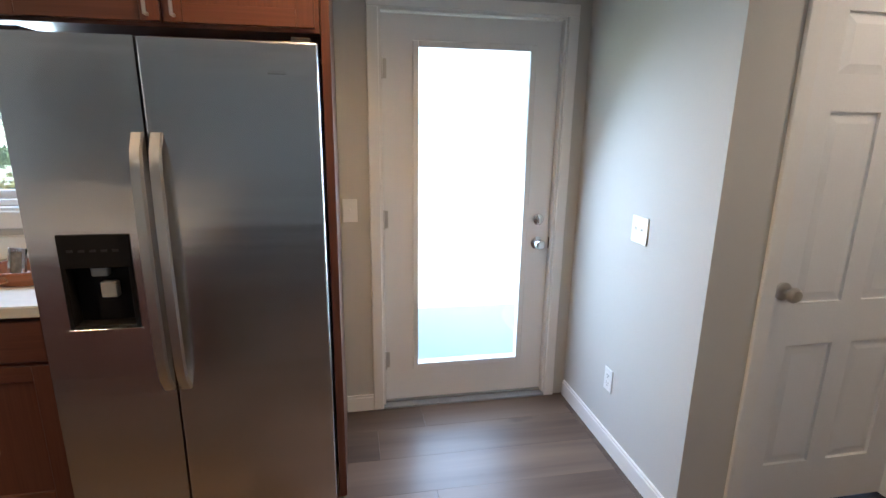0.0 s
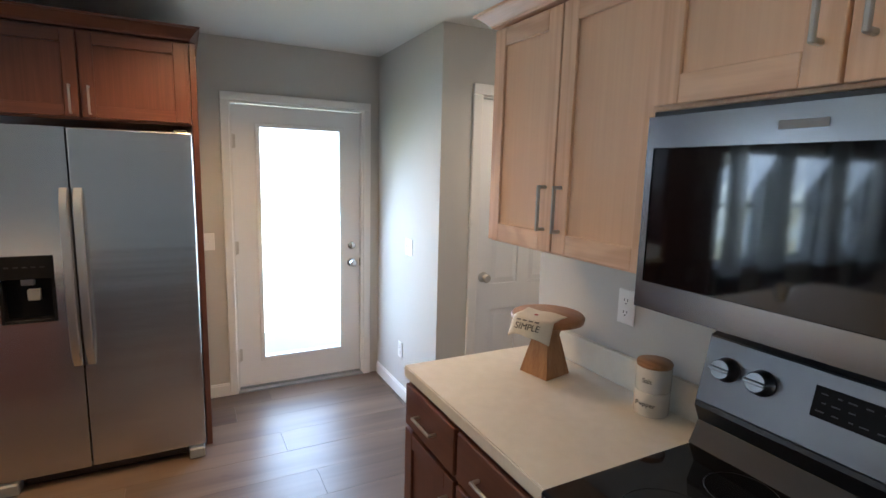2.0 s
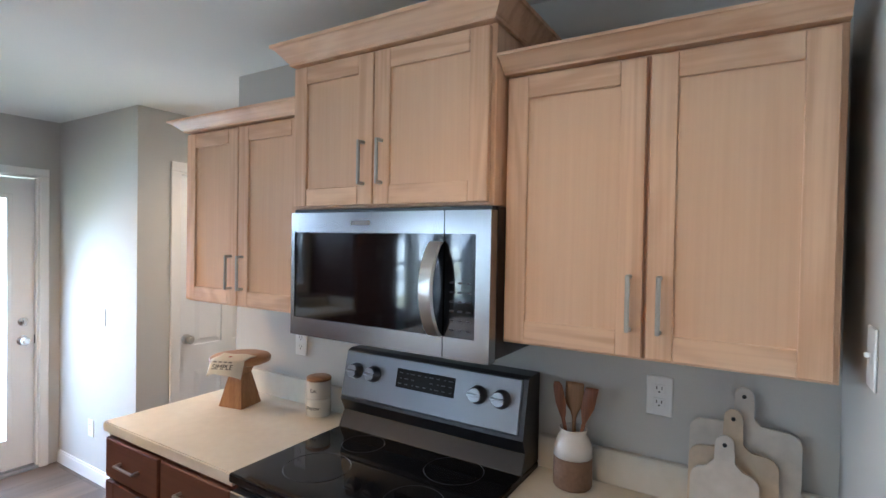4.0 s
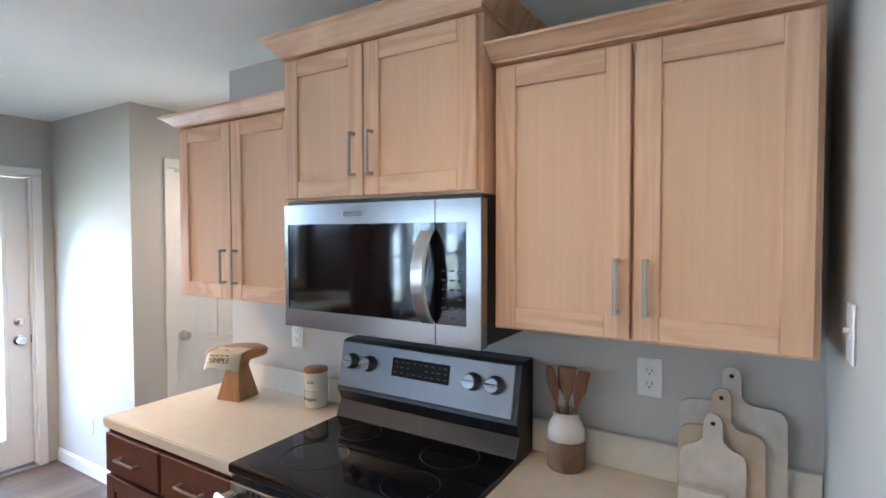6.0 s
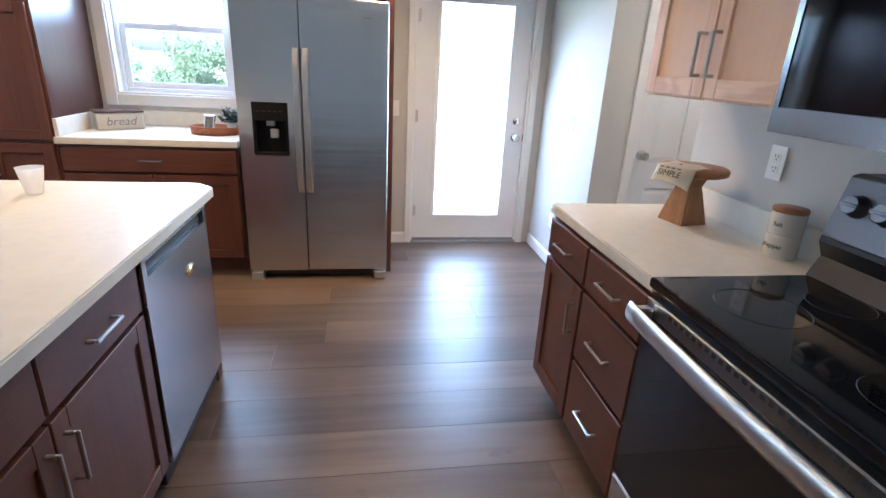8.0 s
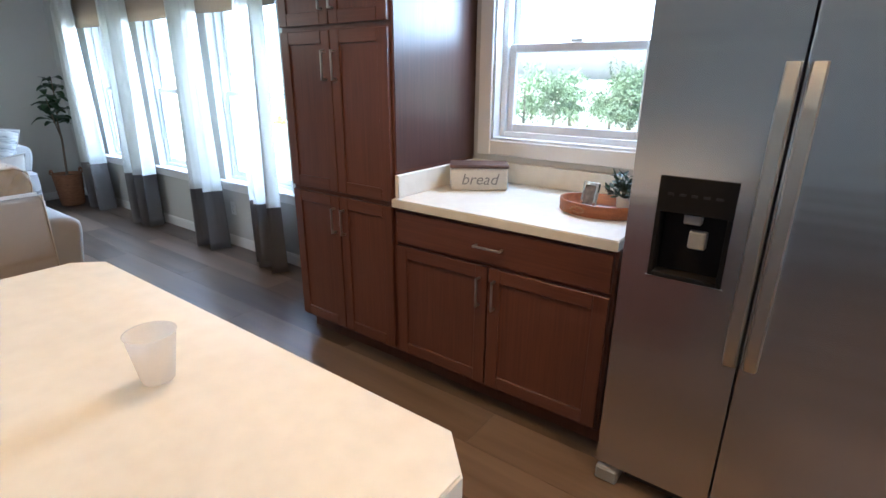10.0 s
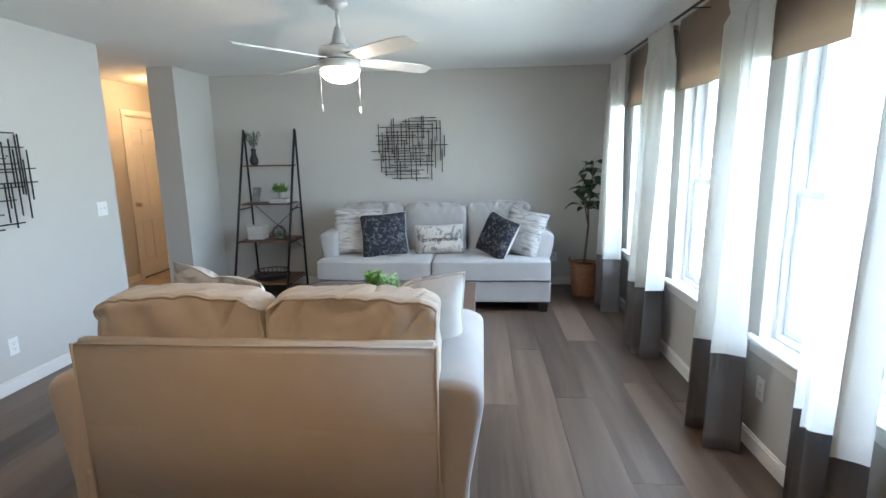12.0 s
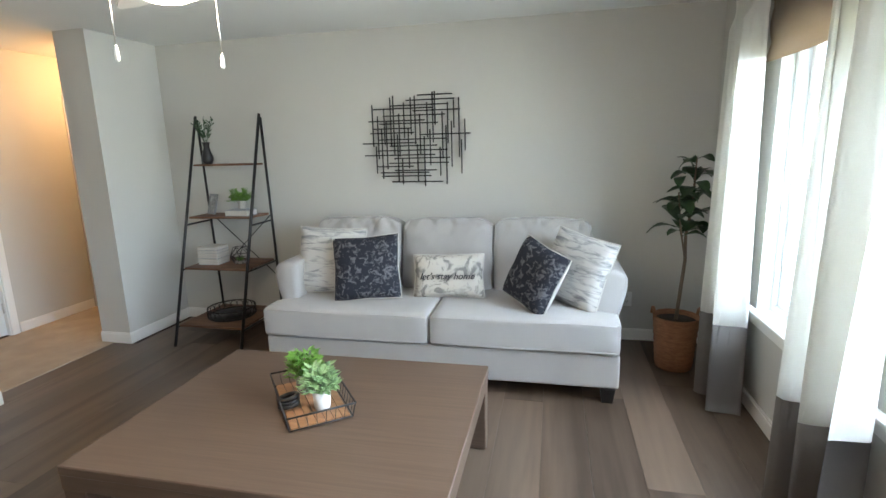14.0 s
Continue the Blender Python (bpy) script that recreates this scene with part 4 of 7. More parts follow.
# island
counter("island_countertop", -2.170, -0.750, -1.05, 0.770, "large cream laminate island top with cut corners", ("ne", "nw", "se", "sw"))
isl = thing("island_cabinet", -1.44, -0.2, 0, "cherry-stained kitchen island cabinet", "cabinet", LG)
b = bmesh.new()
add_box(b, -1.85, -0.80, -1.00, 0.0, 0.105, 0.8745, 0.002)
add_box(b, -1.85, -1.42, 0.0, 0.72, 0.105, 0.8745, 0.002)
add_box(b, -1.42, -0.80, 0.655, 0.72, 0.105, 0.8745, 0.002)
add_box(b, -1.78, -0.87, -0.95, 0.0, 0, 0.105)
add_box(b, -1.78, -1.42, 0.0, 0.65, 0, 0.105)
add_box(b, -1.42, -0.80, 0.655, 0.72, 0, 0.105)
part("body", b, CHERRY, isl)
MI = run_matrix("I", 0, -0.80)
for u0, u1 in ((-0.99, -0.502), (-0.496, -0.012)):
    dr = shaker(MI, u0, u1, 0.125, 0.690, [CHERRY[0], CHERRY_Y], isl)
    pull(MI, (-0.535 if u0 < -0.6 else -0.462), 0.575, 0.135, True, dr)
    dr = part("drawer_front", slab_front(MI, u0, u1, 0.705, 0.858), CHERRY, isl)
    pull(MI, (u0 + u1) / 2, 0.78, 0.135, False, dr)

dish = thing("dishwasher", -1.1, 0.33, 0, "stainless dishwasher with a dark control strip under the island top", "dishwasher")
part("tub", box(-1.40, -0.805, 0.006, 0.648, 0.02, 0.870, 0.004), BLACKPL, dish)
bm = bmesh.new()
for a_, b_, c_, d_ in ((0.012, 0.644, 0.115, 0.790), (0.012, 0.644, 0.842, 0.866), (0.012, 0.040, 0.790, 0.842), (0.616, 0.644, 0.790, 0.842)):
    add_box(bm, -0.804, -0.774, a_, b_, c_, d_)
dd = part("door", bm, STEEL, dish, "brushed stainless door")
part("pocket_handle", box(-0.800, -0.792, 0.041, 0.615, 0.791, 0.841, 0.001), BLACKPL, dd, "dark recessed pocket handle")
bm = bmesh.new()
add_lathe(bm, 0, 0, [(0.001, 0), (0.030, 0), (0.030, 0.004), (0.001, 0.005)], 20)
bm.transform(Matrix.Translation((-0.7738, 0.40, 0.668)) @ pose(0, 0, 0, 0, 90) @ Matrix.Diagonal((0.7, 1.6, 1, 1)))
part("clear_tag", bm, BRASS, dd, "shiny brass-coloured tag")
part("kick_plate", box(-0.860, -0.845, 0.012, 0.644, 0.0, 0.105, 0), BLACKPL, dish)

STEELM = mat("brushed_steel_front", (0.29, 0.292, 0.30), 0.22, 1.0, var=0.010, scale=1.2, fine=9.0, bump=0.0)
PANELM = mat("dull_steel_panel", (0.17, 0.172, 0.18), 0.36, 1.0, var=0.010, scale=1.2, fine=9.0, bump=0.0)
DISPM = mat("dark_display", (0.010, 0.010, 0.011), 0.5, var=0.1, bump=0.0, spec=0.15)
FRIDGE = mat("brushed_steel_door", (0.66, 0.662, 0.67), 0.23, 1.0, var=0.010, scale=1.2, fine=5.0, bump=1.0, stretch=(0.04, 0.04, 1.0))
HANDLE = mat("satin_steel", (0.66, 0.655, 0.64), 0.34, 1.0, var=0.01, bump=0.0)
# ---------------------------------------------------------------- refrigerator
fr = thing("refrigerator", -0.43, 2.2, 0, "stainless side-by-side refrigerator with a black water dispenser", "refrigerator")
FX0, FX1, FS = -0.886, 0.024, -0.504
part("cabinet_box", box(FX0 + 0.008, FX1 - 0.008, 1.905, 2.575, 0.055, 1.755, 0.006), GREYPL, fr, "grey painted case")
DXA, DXB, DZA, DZB = -0.802, -0.590, 0.852, 1.172
bm = bmesh.new()
for a, b, c_, d in ((FX0, DXA, 0.068, 1.77), (DXB, FS - 0.003, 0.068, 1.77), (DXA, DXB, 0.068, DZA), (DXA, DXB, DZB, 1.77)):
    add_box(bm, a, b, 1.832, 1.900, c_, d)
ld = part("freezer_door", bm, FRIDGE, fr, "brushed stainless door with dispenser")
bm = box(FS + 0.003, FX1, 1.832, 1.900, 0.068, 1.77, 0.006, seg=2)
rd = part("fridge_door", bm, FRIDGE, fr, "brushed stainless door")
part("badge", box(-0.13, -0.075, 1.829, 1.8315, 1.672, 1.684, 0.001), CHROME, rd)
for nm, pr, hx in (("left", ld, -0.527), ("right", rd, -0.472)):
    pts = [(hx, 1.831 - 0.052 * min(1.0, 4.0 * math.sin(math.pi * k / 16)) * (0.75 + 0.25 * math.sin(math.pi * k / 16)), 0.615 + 0.875 * k / 16) for k in range(17)]
    bm = bmesh.new()
    rows = []
    for p in pts:
        rows.append([bm.verts.new((p[0] + dx, p[1] + dy, p[2])) for dx, dy in ((-0.019, 0.004), (-0.014, -0.010), (0.014, -0.010), (0.019, 0.004), (0.012, 0.010), (-0.012, 0.010))])
    for a, b in zip(rows, rows[1:]):
        for k in range(6):
            f = bm.faces.new((a[k], a[(k + 1) % 6], b[(k + 1) % 6], b[k]))
            f.smooth = True
    bm.faces.new(rows[0]), bm.faces.new(rows[-1])
    part("handle", bm, HANDLE, pr, "long bowed satin steel handle", True)
for nm, (a, b, c_, d, y0, y1) in zip(("dispenser_panel", "dispenser_side", "dispenser_side", "drip_tray", "dispenser_back"), ((DXA, DXB, DZB - 0.11, DZB, 1.826, 1.88), (DXA, DXA + 0.014, DZA, DZB - 0.11, 1.826, 1.89), (DXB - 0.014, DXB, DZA, DZB - 0.11, 1.826, 1.89), (DXA + 0.014, DXB - 0.014, DZA, DZA + 0.014, 1.826, 1.89), (DXA + 0.014, DXB - 0.014, DZA + 0.014, DZB - 0.11, 1.882, 1.895))):
    part(nm, box(a, b, y0, y1, c_, d, 0.002), DISPM, ld, "black dispenser plastic")
bm = bmesh.new()
add_box(bm, -0.722, -0.672, 1.838, 1.870, 1.030, 1.064, 0.004)
add_box(bm, -0.702, -0.652, 1.842, 1.872, 0.955, 1.010, 0.004)
part("paddle", bm, GREYPL, ld, "pale dispenser paddles")
part("dispenser_trim", box(DXA - 0.006, DXB + 0.006, 1.827, 1.8318, DZA - 0.008, DZA - 0.0005, 0.001), CHROME, ld)
bm = bmesh.new()
for k in range(5):
    add_box(bm, -0.775 + 0.033 * k, -0.757 + 0.033 * k, 1.8248, 1.8262, 1.115, 1.123)
part("button", bm, BLACKPL, ld)
part("toe_grille", box(FX0 + 0.10, FX1 - 0.10, 1.868, 1.90, 0.018, 0.058, 0.004), BLACKPL, fr)
for fx in (FX0 + 0.005, FX1 - 0.085):
    part("roller_foot", box(fx, fx + 0.080, 1.815, 1.90, 0.0, 0.058, 0.006), GREYPL, fr)
for hx in (FX0 + 0.02, FX1 - 0.08):
    part("hinge_cover", box(hx, hx + 0.06, 1.84, 1.95, 1.7705, 1.785, 0.004), BLACKPL, fr)

# ---------------------------------------------------------------- range and microwave
KEYM = mat("faint_key_print", (0.055, 0.055, 0.06), 0.5, bump=0.0)
RY0, RY1 = -1.063, -0.307
rg = thing("electric_range", 0.95, -0.685, 0, "stainless electric range with black glass cooktop and oven door", "range")
part("oven_body", box(0.672, 1.262, RY0, RY1, 0.02, 0.895, 0.004), BLACKPL, rg, "black oven sides")
bm = box(0.640, 1.262, RY0 - 0.003, RY1 + 0.003, 0.8955, 0.926, 0.008, seg=3)
ct = part("cooktop", bm, BLACKGL, rg, "glossy black glass cooktop")
for bx_, by_, br in ((0.82, -0.50, 0.105), (0.82, -0.87, 0.085), (1.04, -0.50, 0.075), (1.04, -0.87, 0.095)):
    bm = bmesh.new()
    add_tube(bm, [(bx_ + br * math.cos(2 * math.pi * k / 32), by_ + br * math.sin(2 * math.pi * k / 32), 0.9262) for k in range(32)], 0.0012, 4, closed=True)
    part("burner_ring", bm, BLACKPL, ct)
od = part("oven_door", box(0.642, 0.671, RY0 + 0.004, RY1 - 0.004, 0.265, 0.820, 0.006), BLACKGL, rg, "black glass oven door")
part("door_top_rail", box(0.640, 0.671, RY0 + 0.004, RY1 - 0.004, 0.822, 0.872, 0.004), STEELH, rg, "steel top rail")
bm = bmesh.new()
for k in range(24):
    yy = RY0 + 0.09 + 0.0245 * k
    add_box(bm, 0.6388, 0.6402, yy, yy + 0.014, 0.853, 0.864)
part("vent_slot", bm, SLOTDK, rg)
bm = bmesh.new()
pts = [(0.640 - 0.050 - 0.012 * math.sin(math.pi * k / 14), RY1 - 0.012 - (RY1 - RY0 - 0.024) * k / 14, 0.832) for k in range(15)]
rows = []
for p in pts:
    rows.append([bm.verts.new((p[0] + 0.012 * math.cos(2 * math.pi * j / 10), p[1], p[2] + 0.029 * math.sin(2 * math.pi * j / 10))) for j in range(10)])
for a, b in zip(rows, rows[1:]):
    for j in range(10):
        bm.faces.new((a[j], a[(j + 1) % 10], b[(j + 1) % 10], b[j])).smooth = True
bm.faces.new(rows[0]), bm.faces.new(rows[-1])
for yy in (RY0 + 0.03, RY1 - 0.03):
    add_box(bm, 0.585, 0.6415, yy - 0.018, yy + 0.018, 0.815, 0.849, 0.006)
part("oven_handle", bm, HANDLE, rg, "broad bowed steel handle")
part("storage_drawer", box(0.644, 0.671, RY0 + 0.004, RY1 - 0.004, 0.075, 0.258, 0.006), STEEL, rg, "brushed steel lower drawer")
part("sticker", lathe(0, 0, [(0.0005, 0), (0.024, 0), (0.024, 0.0006), (0.0005, 0.0006)], 20, Matrix.Translation((0.6415, -0.88, 0.56)) @ pose(0, 0, 0, 0, -90)), WHITEPL, od, "round white sticker")
part("badge", box(0.6405, 0.6418, -0.73, -0.64, 0.33, 0.342, 0), CHROME, od)
# backguard, leaning back a little
bm = bmesh.new()
prof = [(1.120, 0.9265), (1.150, 0.985), (1.128, 1.030), (1.168, 1.214), (1.190, 1.220), (1.262, 1.220), (1.262, 0.9265)]
va = [bm.verts.new((x, RY0, z)) for x, z in prof]
vb = [bm.verts.new((x, RY1, z)) for x, z in prof]
for k in range(len(prof)):
    j = (k + 1) % len(prof)
    bm.faces.new((va[k], va[j], vb[j], vb[k]))
bm.faces.new(va), bm.faces.new(vb)
bgd = part("backguard", bm, BLACKPL, rg, "black backguard")
LEAN_M = Matrix.Translation((1.126, 0, 1.028)) @ pose(0, 0, 0, 0, 12.2)
bm = bmesh.new()
add_box(bm, -0.006, 0.004, RY0 + 0.016, RY1 - 0.002, 0.016, 0.190, 0.004, 0, LEAN_M)
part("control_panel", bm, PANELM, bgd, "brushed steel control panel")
bm = bmesh.new()
add_box(bm, -0.0085, -0.0055, -0.807, -0.562, 0.089, 0.156, 0.002, 0, LEAN_M)
part("display", bm, DISPM, bgd, "black touch display")
bm = bmesh.new()
for r_ in range(3):
    for k in range(9):
        if r_ == 1 and 3 < k < 6:
            continue
        yy = -0.797 + 0.0262 * k
        add_box(bm, -0.0092, -0.0084, yy, yy + 0.008 + 0.004 * ((k * 7 + r_) % 3), 0.102 + 0.019 * r_, 0.105 + 0.019 * r_, 0, 0, LEAN_M)
part("display_mark", bm, KEYM, bgd, kind="stuff")
for ky in (-0.373, -0.458, -0.898, -0.982):
    bm = bmesh.new()
    add_lathe(bm, 0, 0, [(0.001, 0), (0.030, 0), (0.031, 0.006), (0.027, 0.010), (0.025, 0.030), (0.022, 0.034), (0.001, 0.035)], 22)
    add_box(bm, -0.005, 0.005, -0.026, 0.026, 0.030, 0.041, 0.003)
    bm.transform(LEAN_M @ Matrix.Translation((-0.006, ky, 0.117)) @ pose(0, 0, 0, 0, -90))
    part("knob", bm, STEELH, bgd, "steel burner knob", True)

mw = thing("microwave", 1.05, -0.70, 1.322, "stainless over-range microwave with dark glass door", "microwave")
MY0, MY1, MZ0, MZ1, MX = -1.070, -0.316, 1.322, 1.7435, 0.866
part("case", box(0.905, 1.266, MY0, MY1, MZ0 + 0.004, MZ1, 0.004), BLACKPL, mw, "black case")
WY0, WY1, WZ0, WZ1 = -1.026, -0.333, 1.382, 1.667
bm = bmesh.new()
SPL = -0.926
for a, b, c_, d in ((MY0, WY0, MZ0, MZ1 - 0.012), (WY1, MY1, MZ0, MZ1 - 0.012), (WY0, SPL - 0.0015, WZ1, MZ1 - 0.012), (SPL + 0.0015, WY1, WZ1, MZ1 - 0.012), (WY0, SPL - 0.0015, MZ0, WZ0), (SPL + 0.0015, WY1, MZ0, WZ0)):
    add_box(bm, MX, 0.904, a, b, c_, d, 0.0)
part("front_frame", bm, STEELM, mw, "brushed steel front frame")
part("door_glass", box(MX + 0.003, 0.903, SPL + 0.002, WY1, WZ0, WZ1, 0), BLACKGL, mw, "dark reflective door glass")
part("keypad", box(MX + 0.003, 0.903, WY0, SPL - 0.002, WZ0, WZ1, 0), BLACKGL, mw, "black touch keypad")
bm = bmesh.new()
for r_ in range(6):
    for k in range(3):
        add_box(bm, MX + 0.0018, MX + 0.0032, -1.012 + 0.026 * k, -0.998 + 0.026 * k, 1.40 + 0.026 * r_, 1.405 + 0.026 * r_)
part("key_mark", bm, KEYM, mw, kind="stuff")
bm = bmesh.new()
rows = []
for k in range(15):
    s = k / 14
    z = 1.383 + 0.262 * s
    x = MX - 0.004 - 0.052 * math.sin(math.pi * s) ** 0.7
    rows.append([bm.verts.new((x + dx, -0.904 + dy, z)) for dx, dy in ((0.0, -0.023), (-0.008, -0.019), (-0.008, 0.019), (0.0, 0.023), (0.006, 0.017), (0.006, -0.017))])
for a, b in zip(rows, rows[1:]):
    for j in range(6):
        bm.faces.new((a[j], a[(j + 1) % 6], b[(j + 1) % 6], b[j])).smooth = True
bm.faces.new(rows[0]), bm.faces.new(rows[-1])
part("handle", bm, HANDLE, mw, "bowed steel handle", True)
part("badge", box(MX - 0.0015, MX - 0.0002, -0.66, -0.585, 1.690, 1.705, 0), GREYPL, mw)
bm = box(MX + 0.012, 0.900, MY0 + 0.004, MY1 - 0.004, MZ1 - 0.0115, MZ1 - 0.001, 0)
part("vent_louvre", bm, BLACKPL, mw)


# ---------------------------------------------------------------- things on the counters
def cake_stand(x, y):
    s = thing("cake_stand", x, y, 0.914, "tan wooden pedestal stand on the counter", "cake stand")
    bm = bmesh.new()
    rows = []
    for r, z in ((0.064, 0.9145), (0.063, 0.920), (0.033, 1.055), (0.044, 1.090), (0.048, 1.100)):
        rows.append([bm.verts.new((x + r * 1.35 * math.cos(math.pi / 4 + k * math.pi / 2 + 0.2), y + r * 1.35 * math.sin(math.pi / 4 + k * math.pi / 2 + 0.2), z)) for k in range(4)])
    for a, b in zip(rows, rows[1:]):
        for k in range(4):
            bm.faces.new((a[k], a[(k + 1) % 4], b[(k + 1) % 4], b[k]))
    bm.faces.new(rows[0]), bm.faces.new(rows[-1])
    part("pedestal", bm, TANW, s)
    part("plate", lathe(x, y, [(0.001, 1.1005), (0.112, 1.1005), (0.125, 1.106), (0.127, 1.122), (0.121, 1.129), (0.001, 1.129)], 40), TANX, s, "round wooden plate")
    # folded towel hanging over the rim
    tw = thing("tea_towel", x - 0.10, y + 0.04, 1.129, "cream folded tea towel with dark lettering on the wooden stand", "towel")
    bm = bmesh.new()
    nx, ny = 26, 16
    g = {}
    way = radians(205)
    dx_, dy_ = math.cos(way), math.sin(way)
    for i in range(nx + 1):
        for j in range(ny + 1):
            w_ = -0.075 + 0.150 * j / ny
            s_ = 0.005 + 0.185 * i / nx - 0.10 * abs(w_ - 0.01) * (i / nx)
            edge_ = math.sqrt(max(0.0, 0.127 ** 2 - w_ ** 2)) + 0.002
            over_ = max(0.0, s_ - edge_)
            u_ = min(s_, edge_) + 0.42 * over_ + 0.006 * math.sin(w_ * 48)  * min(1.0, over_ / 0.03)
            pz = 1.1325 - 0.90 * over_ + 0.0022 * (1 + math.sin(w_ * 62 + s_ * 30)) + 0.0016 * math.sin(s_ * 70 - w_ * 25)
            g[i, j] = bm.verts.new((x + dx_ * u_ - dy_ * w_, y + dy_ * u_ + dx_ * w_, pz))
    for i in range(nx):
        for j in range(ny):
            bm.faces.new((g[i, j], g[i + 1, j], g[i + 1, j + 1], g[i, j + 1])).smooth = True
    bmesh.ops.recalc_face_normals(bm, faces=bm.faces[:])
    bmesh.ops.solidify(bm, geom=bm.faces[:], thickness=0.004)
    cl = part("cloth", bm, TOWEL, tw)
    M = Matrix.Translation((x + dx_ * 0.150, y + dy_ * 0.150, 1.1120)) @ pose(0, 0, 0, 0, 0, math.degrees(way) + 90) @ pose(0, 0, 0, 66)
    words("lettering", "SIMPLE", 0.030, M, INK, cl, shear=0.1)
    bm = bmesh.new()
    for k in range(4):
        add_box(bm, -0.042 + 0.022 * k, -0.027 + 0.022 * k, 0.019, 0.024, 0, 0.0012, 0, 0, M)
    part("small_lettering", bm, GREYINK, cl)
    part("cherry_print", lathe(0, 0, [(0.0005, 0), (0.007, 0), (0.007, 0.0012), (0.0005, 0.0012)], 12, Matrix.Translation((x + dx_ * 0.085, y + dy_ * 0.085, 1.1405))), mat("red_print", (0.35, 0.03, 0.03), 0.8), cl)


cake_stand(1.090, 0.250)
sc = thing("salt_canister", 1.188, -0.128, 0.914, "white stacked salt and pepper canister with wooden lid", "canister")
part("lower_jar", lathe(1.188, -0.128, [(0.001, 0.9145), (0.046, 0.9145), (0.050, 0.919), (0.050, 0.985), (0.048, 0.988), (0.001, 0.988)], 28), CERAM, sc)
part("upper_jar", lathe(1.188, -0.128, [(0.001, 0.9885), (0.048, 0.9885), (0.050, 0.992), (0.050, 1.058), (0.046, 1.061), (0.001, 1.061)], 28), CERAM, sc)
part("lid", lathe(1.188, -0.128, [(0.001, 1.0615), (0.050, 1.0615), (0.051, 1.070), (0.048, 1.075), (0.001, 1.075)], 28), TANX, sc, "tan wooden lid")
for txt, z in (("Salt", 1.025), ("Pepper", 0.955)):
    a = 200
    words("lettering", txt, 0.020, Matrix.Translation((1.188 + 0.0508 * math.cos(radians(a)), -0.128 + 0.0508 * math.sin(radians(a)), z)) @ pose(0, 0, 0, 90, 0, a + 90), INK, sc, 0.0004)

ck = thing("utensil_crock", 1.184, -1.203, 0.914, "two-tone white and brown stoneware crock with wooden spoons", "utensil holder")
part("lower_body", lathe(1.184, -1.203, [(0.0009, 0.9145), (0.0540, 0.9145), (0.0576, 0.9196), (0.0576, 1.0052), (0.0558, 1.0056), (0.0009, 1.0056)], 30), STONEW, ck, "unglazed brown lower half")
part("upper_body", lathe(1.184, -1.203, [(0.0558, 1.0061), (0.0581, 1.0070), (0.0558, 1.0359), (0.0468, 1.0591), (0.0378, 1.0731), (0.0396, 1.0852), (0.0423, 1.0889), (0.0369, 1.0889), (0.0333, 1.0731), (0.0450, 1.0405), (0.0468, 1.0080)], 30), CERAM, ck, "glossy white upper half")
for dx, dy, tx, ty, mt, wd in ((0.0, 0.014, 0.0, 0.040, SPOONW, 0.017), (0.012, 0.002, 0.012, 0.004, TANW, 0.030), (-0.004, -0.014, -0.006, -0.042, SPOONW, 0.021)):
    sp = thing("wooden_spoon", 1.184 + dx, -1.203 + dy, 1.02, "dark wooden spoon in the crock" if wd < 0.02 else "flat dark wooden spatula in the crock" if mt is SPOONW else "pale wooden spatula in the crock", "spoon", "spoons in the crock")
    bm = bmesh.new()
    rows = []
    for s, w, t_ in ((0.0, 0.006, 0.005), (0.45, 0.006, 0.005), (0.55, 0.012, 0.005), (0.68, wd, 0.006), (0.84, wd, 0.006), (0.95, wd * (0.85 if wd < 0.02 else 1.0), 0.005), (1.0, wd * (0.5 if wd < 0.02 else 0.97), 0.004)):
        cx, cy, cz = 1.184 + dx + tx * s, -1.203 + dy + ty * s, 1.02 + 0.200 * s
        rows.append([bm.verts.new((cx + t_ * math.cos(q), cy + w * math.sin(q), cz)) for q in [2 * math.pi * k / 10 for k in range(10)]])
    for a, b in zip(rows, rows[1:]):
        for k in range(10):
            bm.faces.new((a[k], a[(k + 1) % 10], b[(k + 1) % 10], b[k])).smooth = True
    bm.faces.new(rows[0]), bm.faces.new(rows[-1])
    part("spoon", bm, mt, sp)


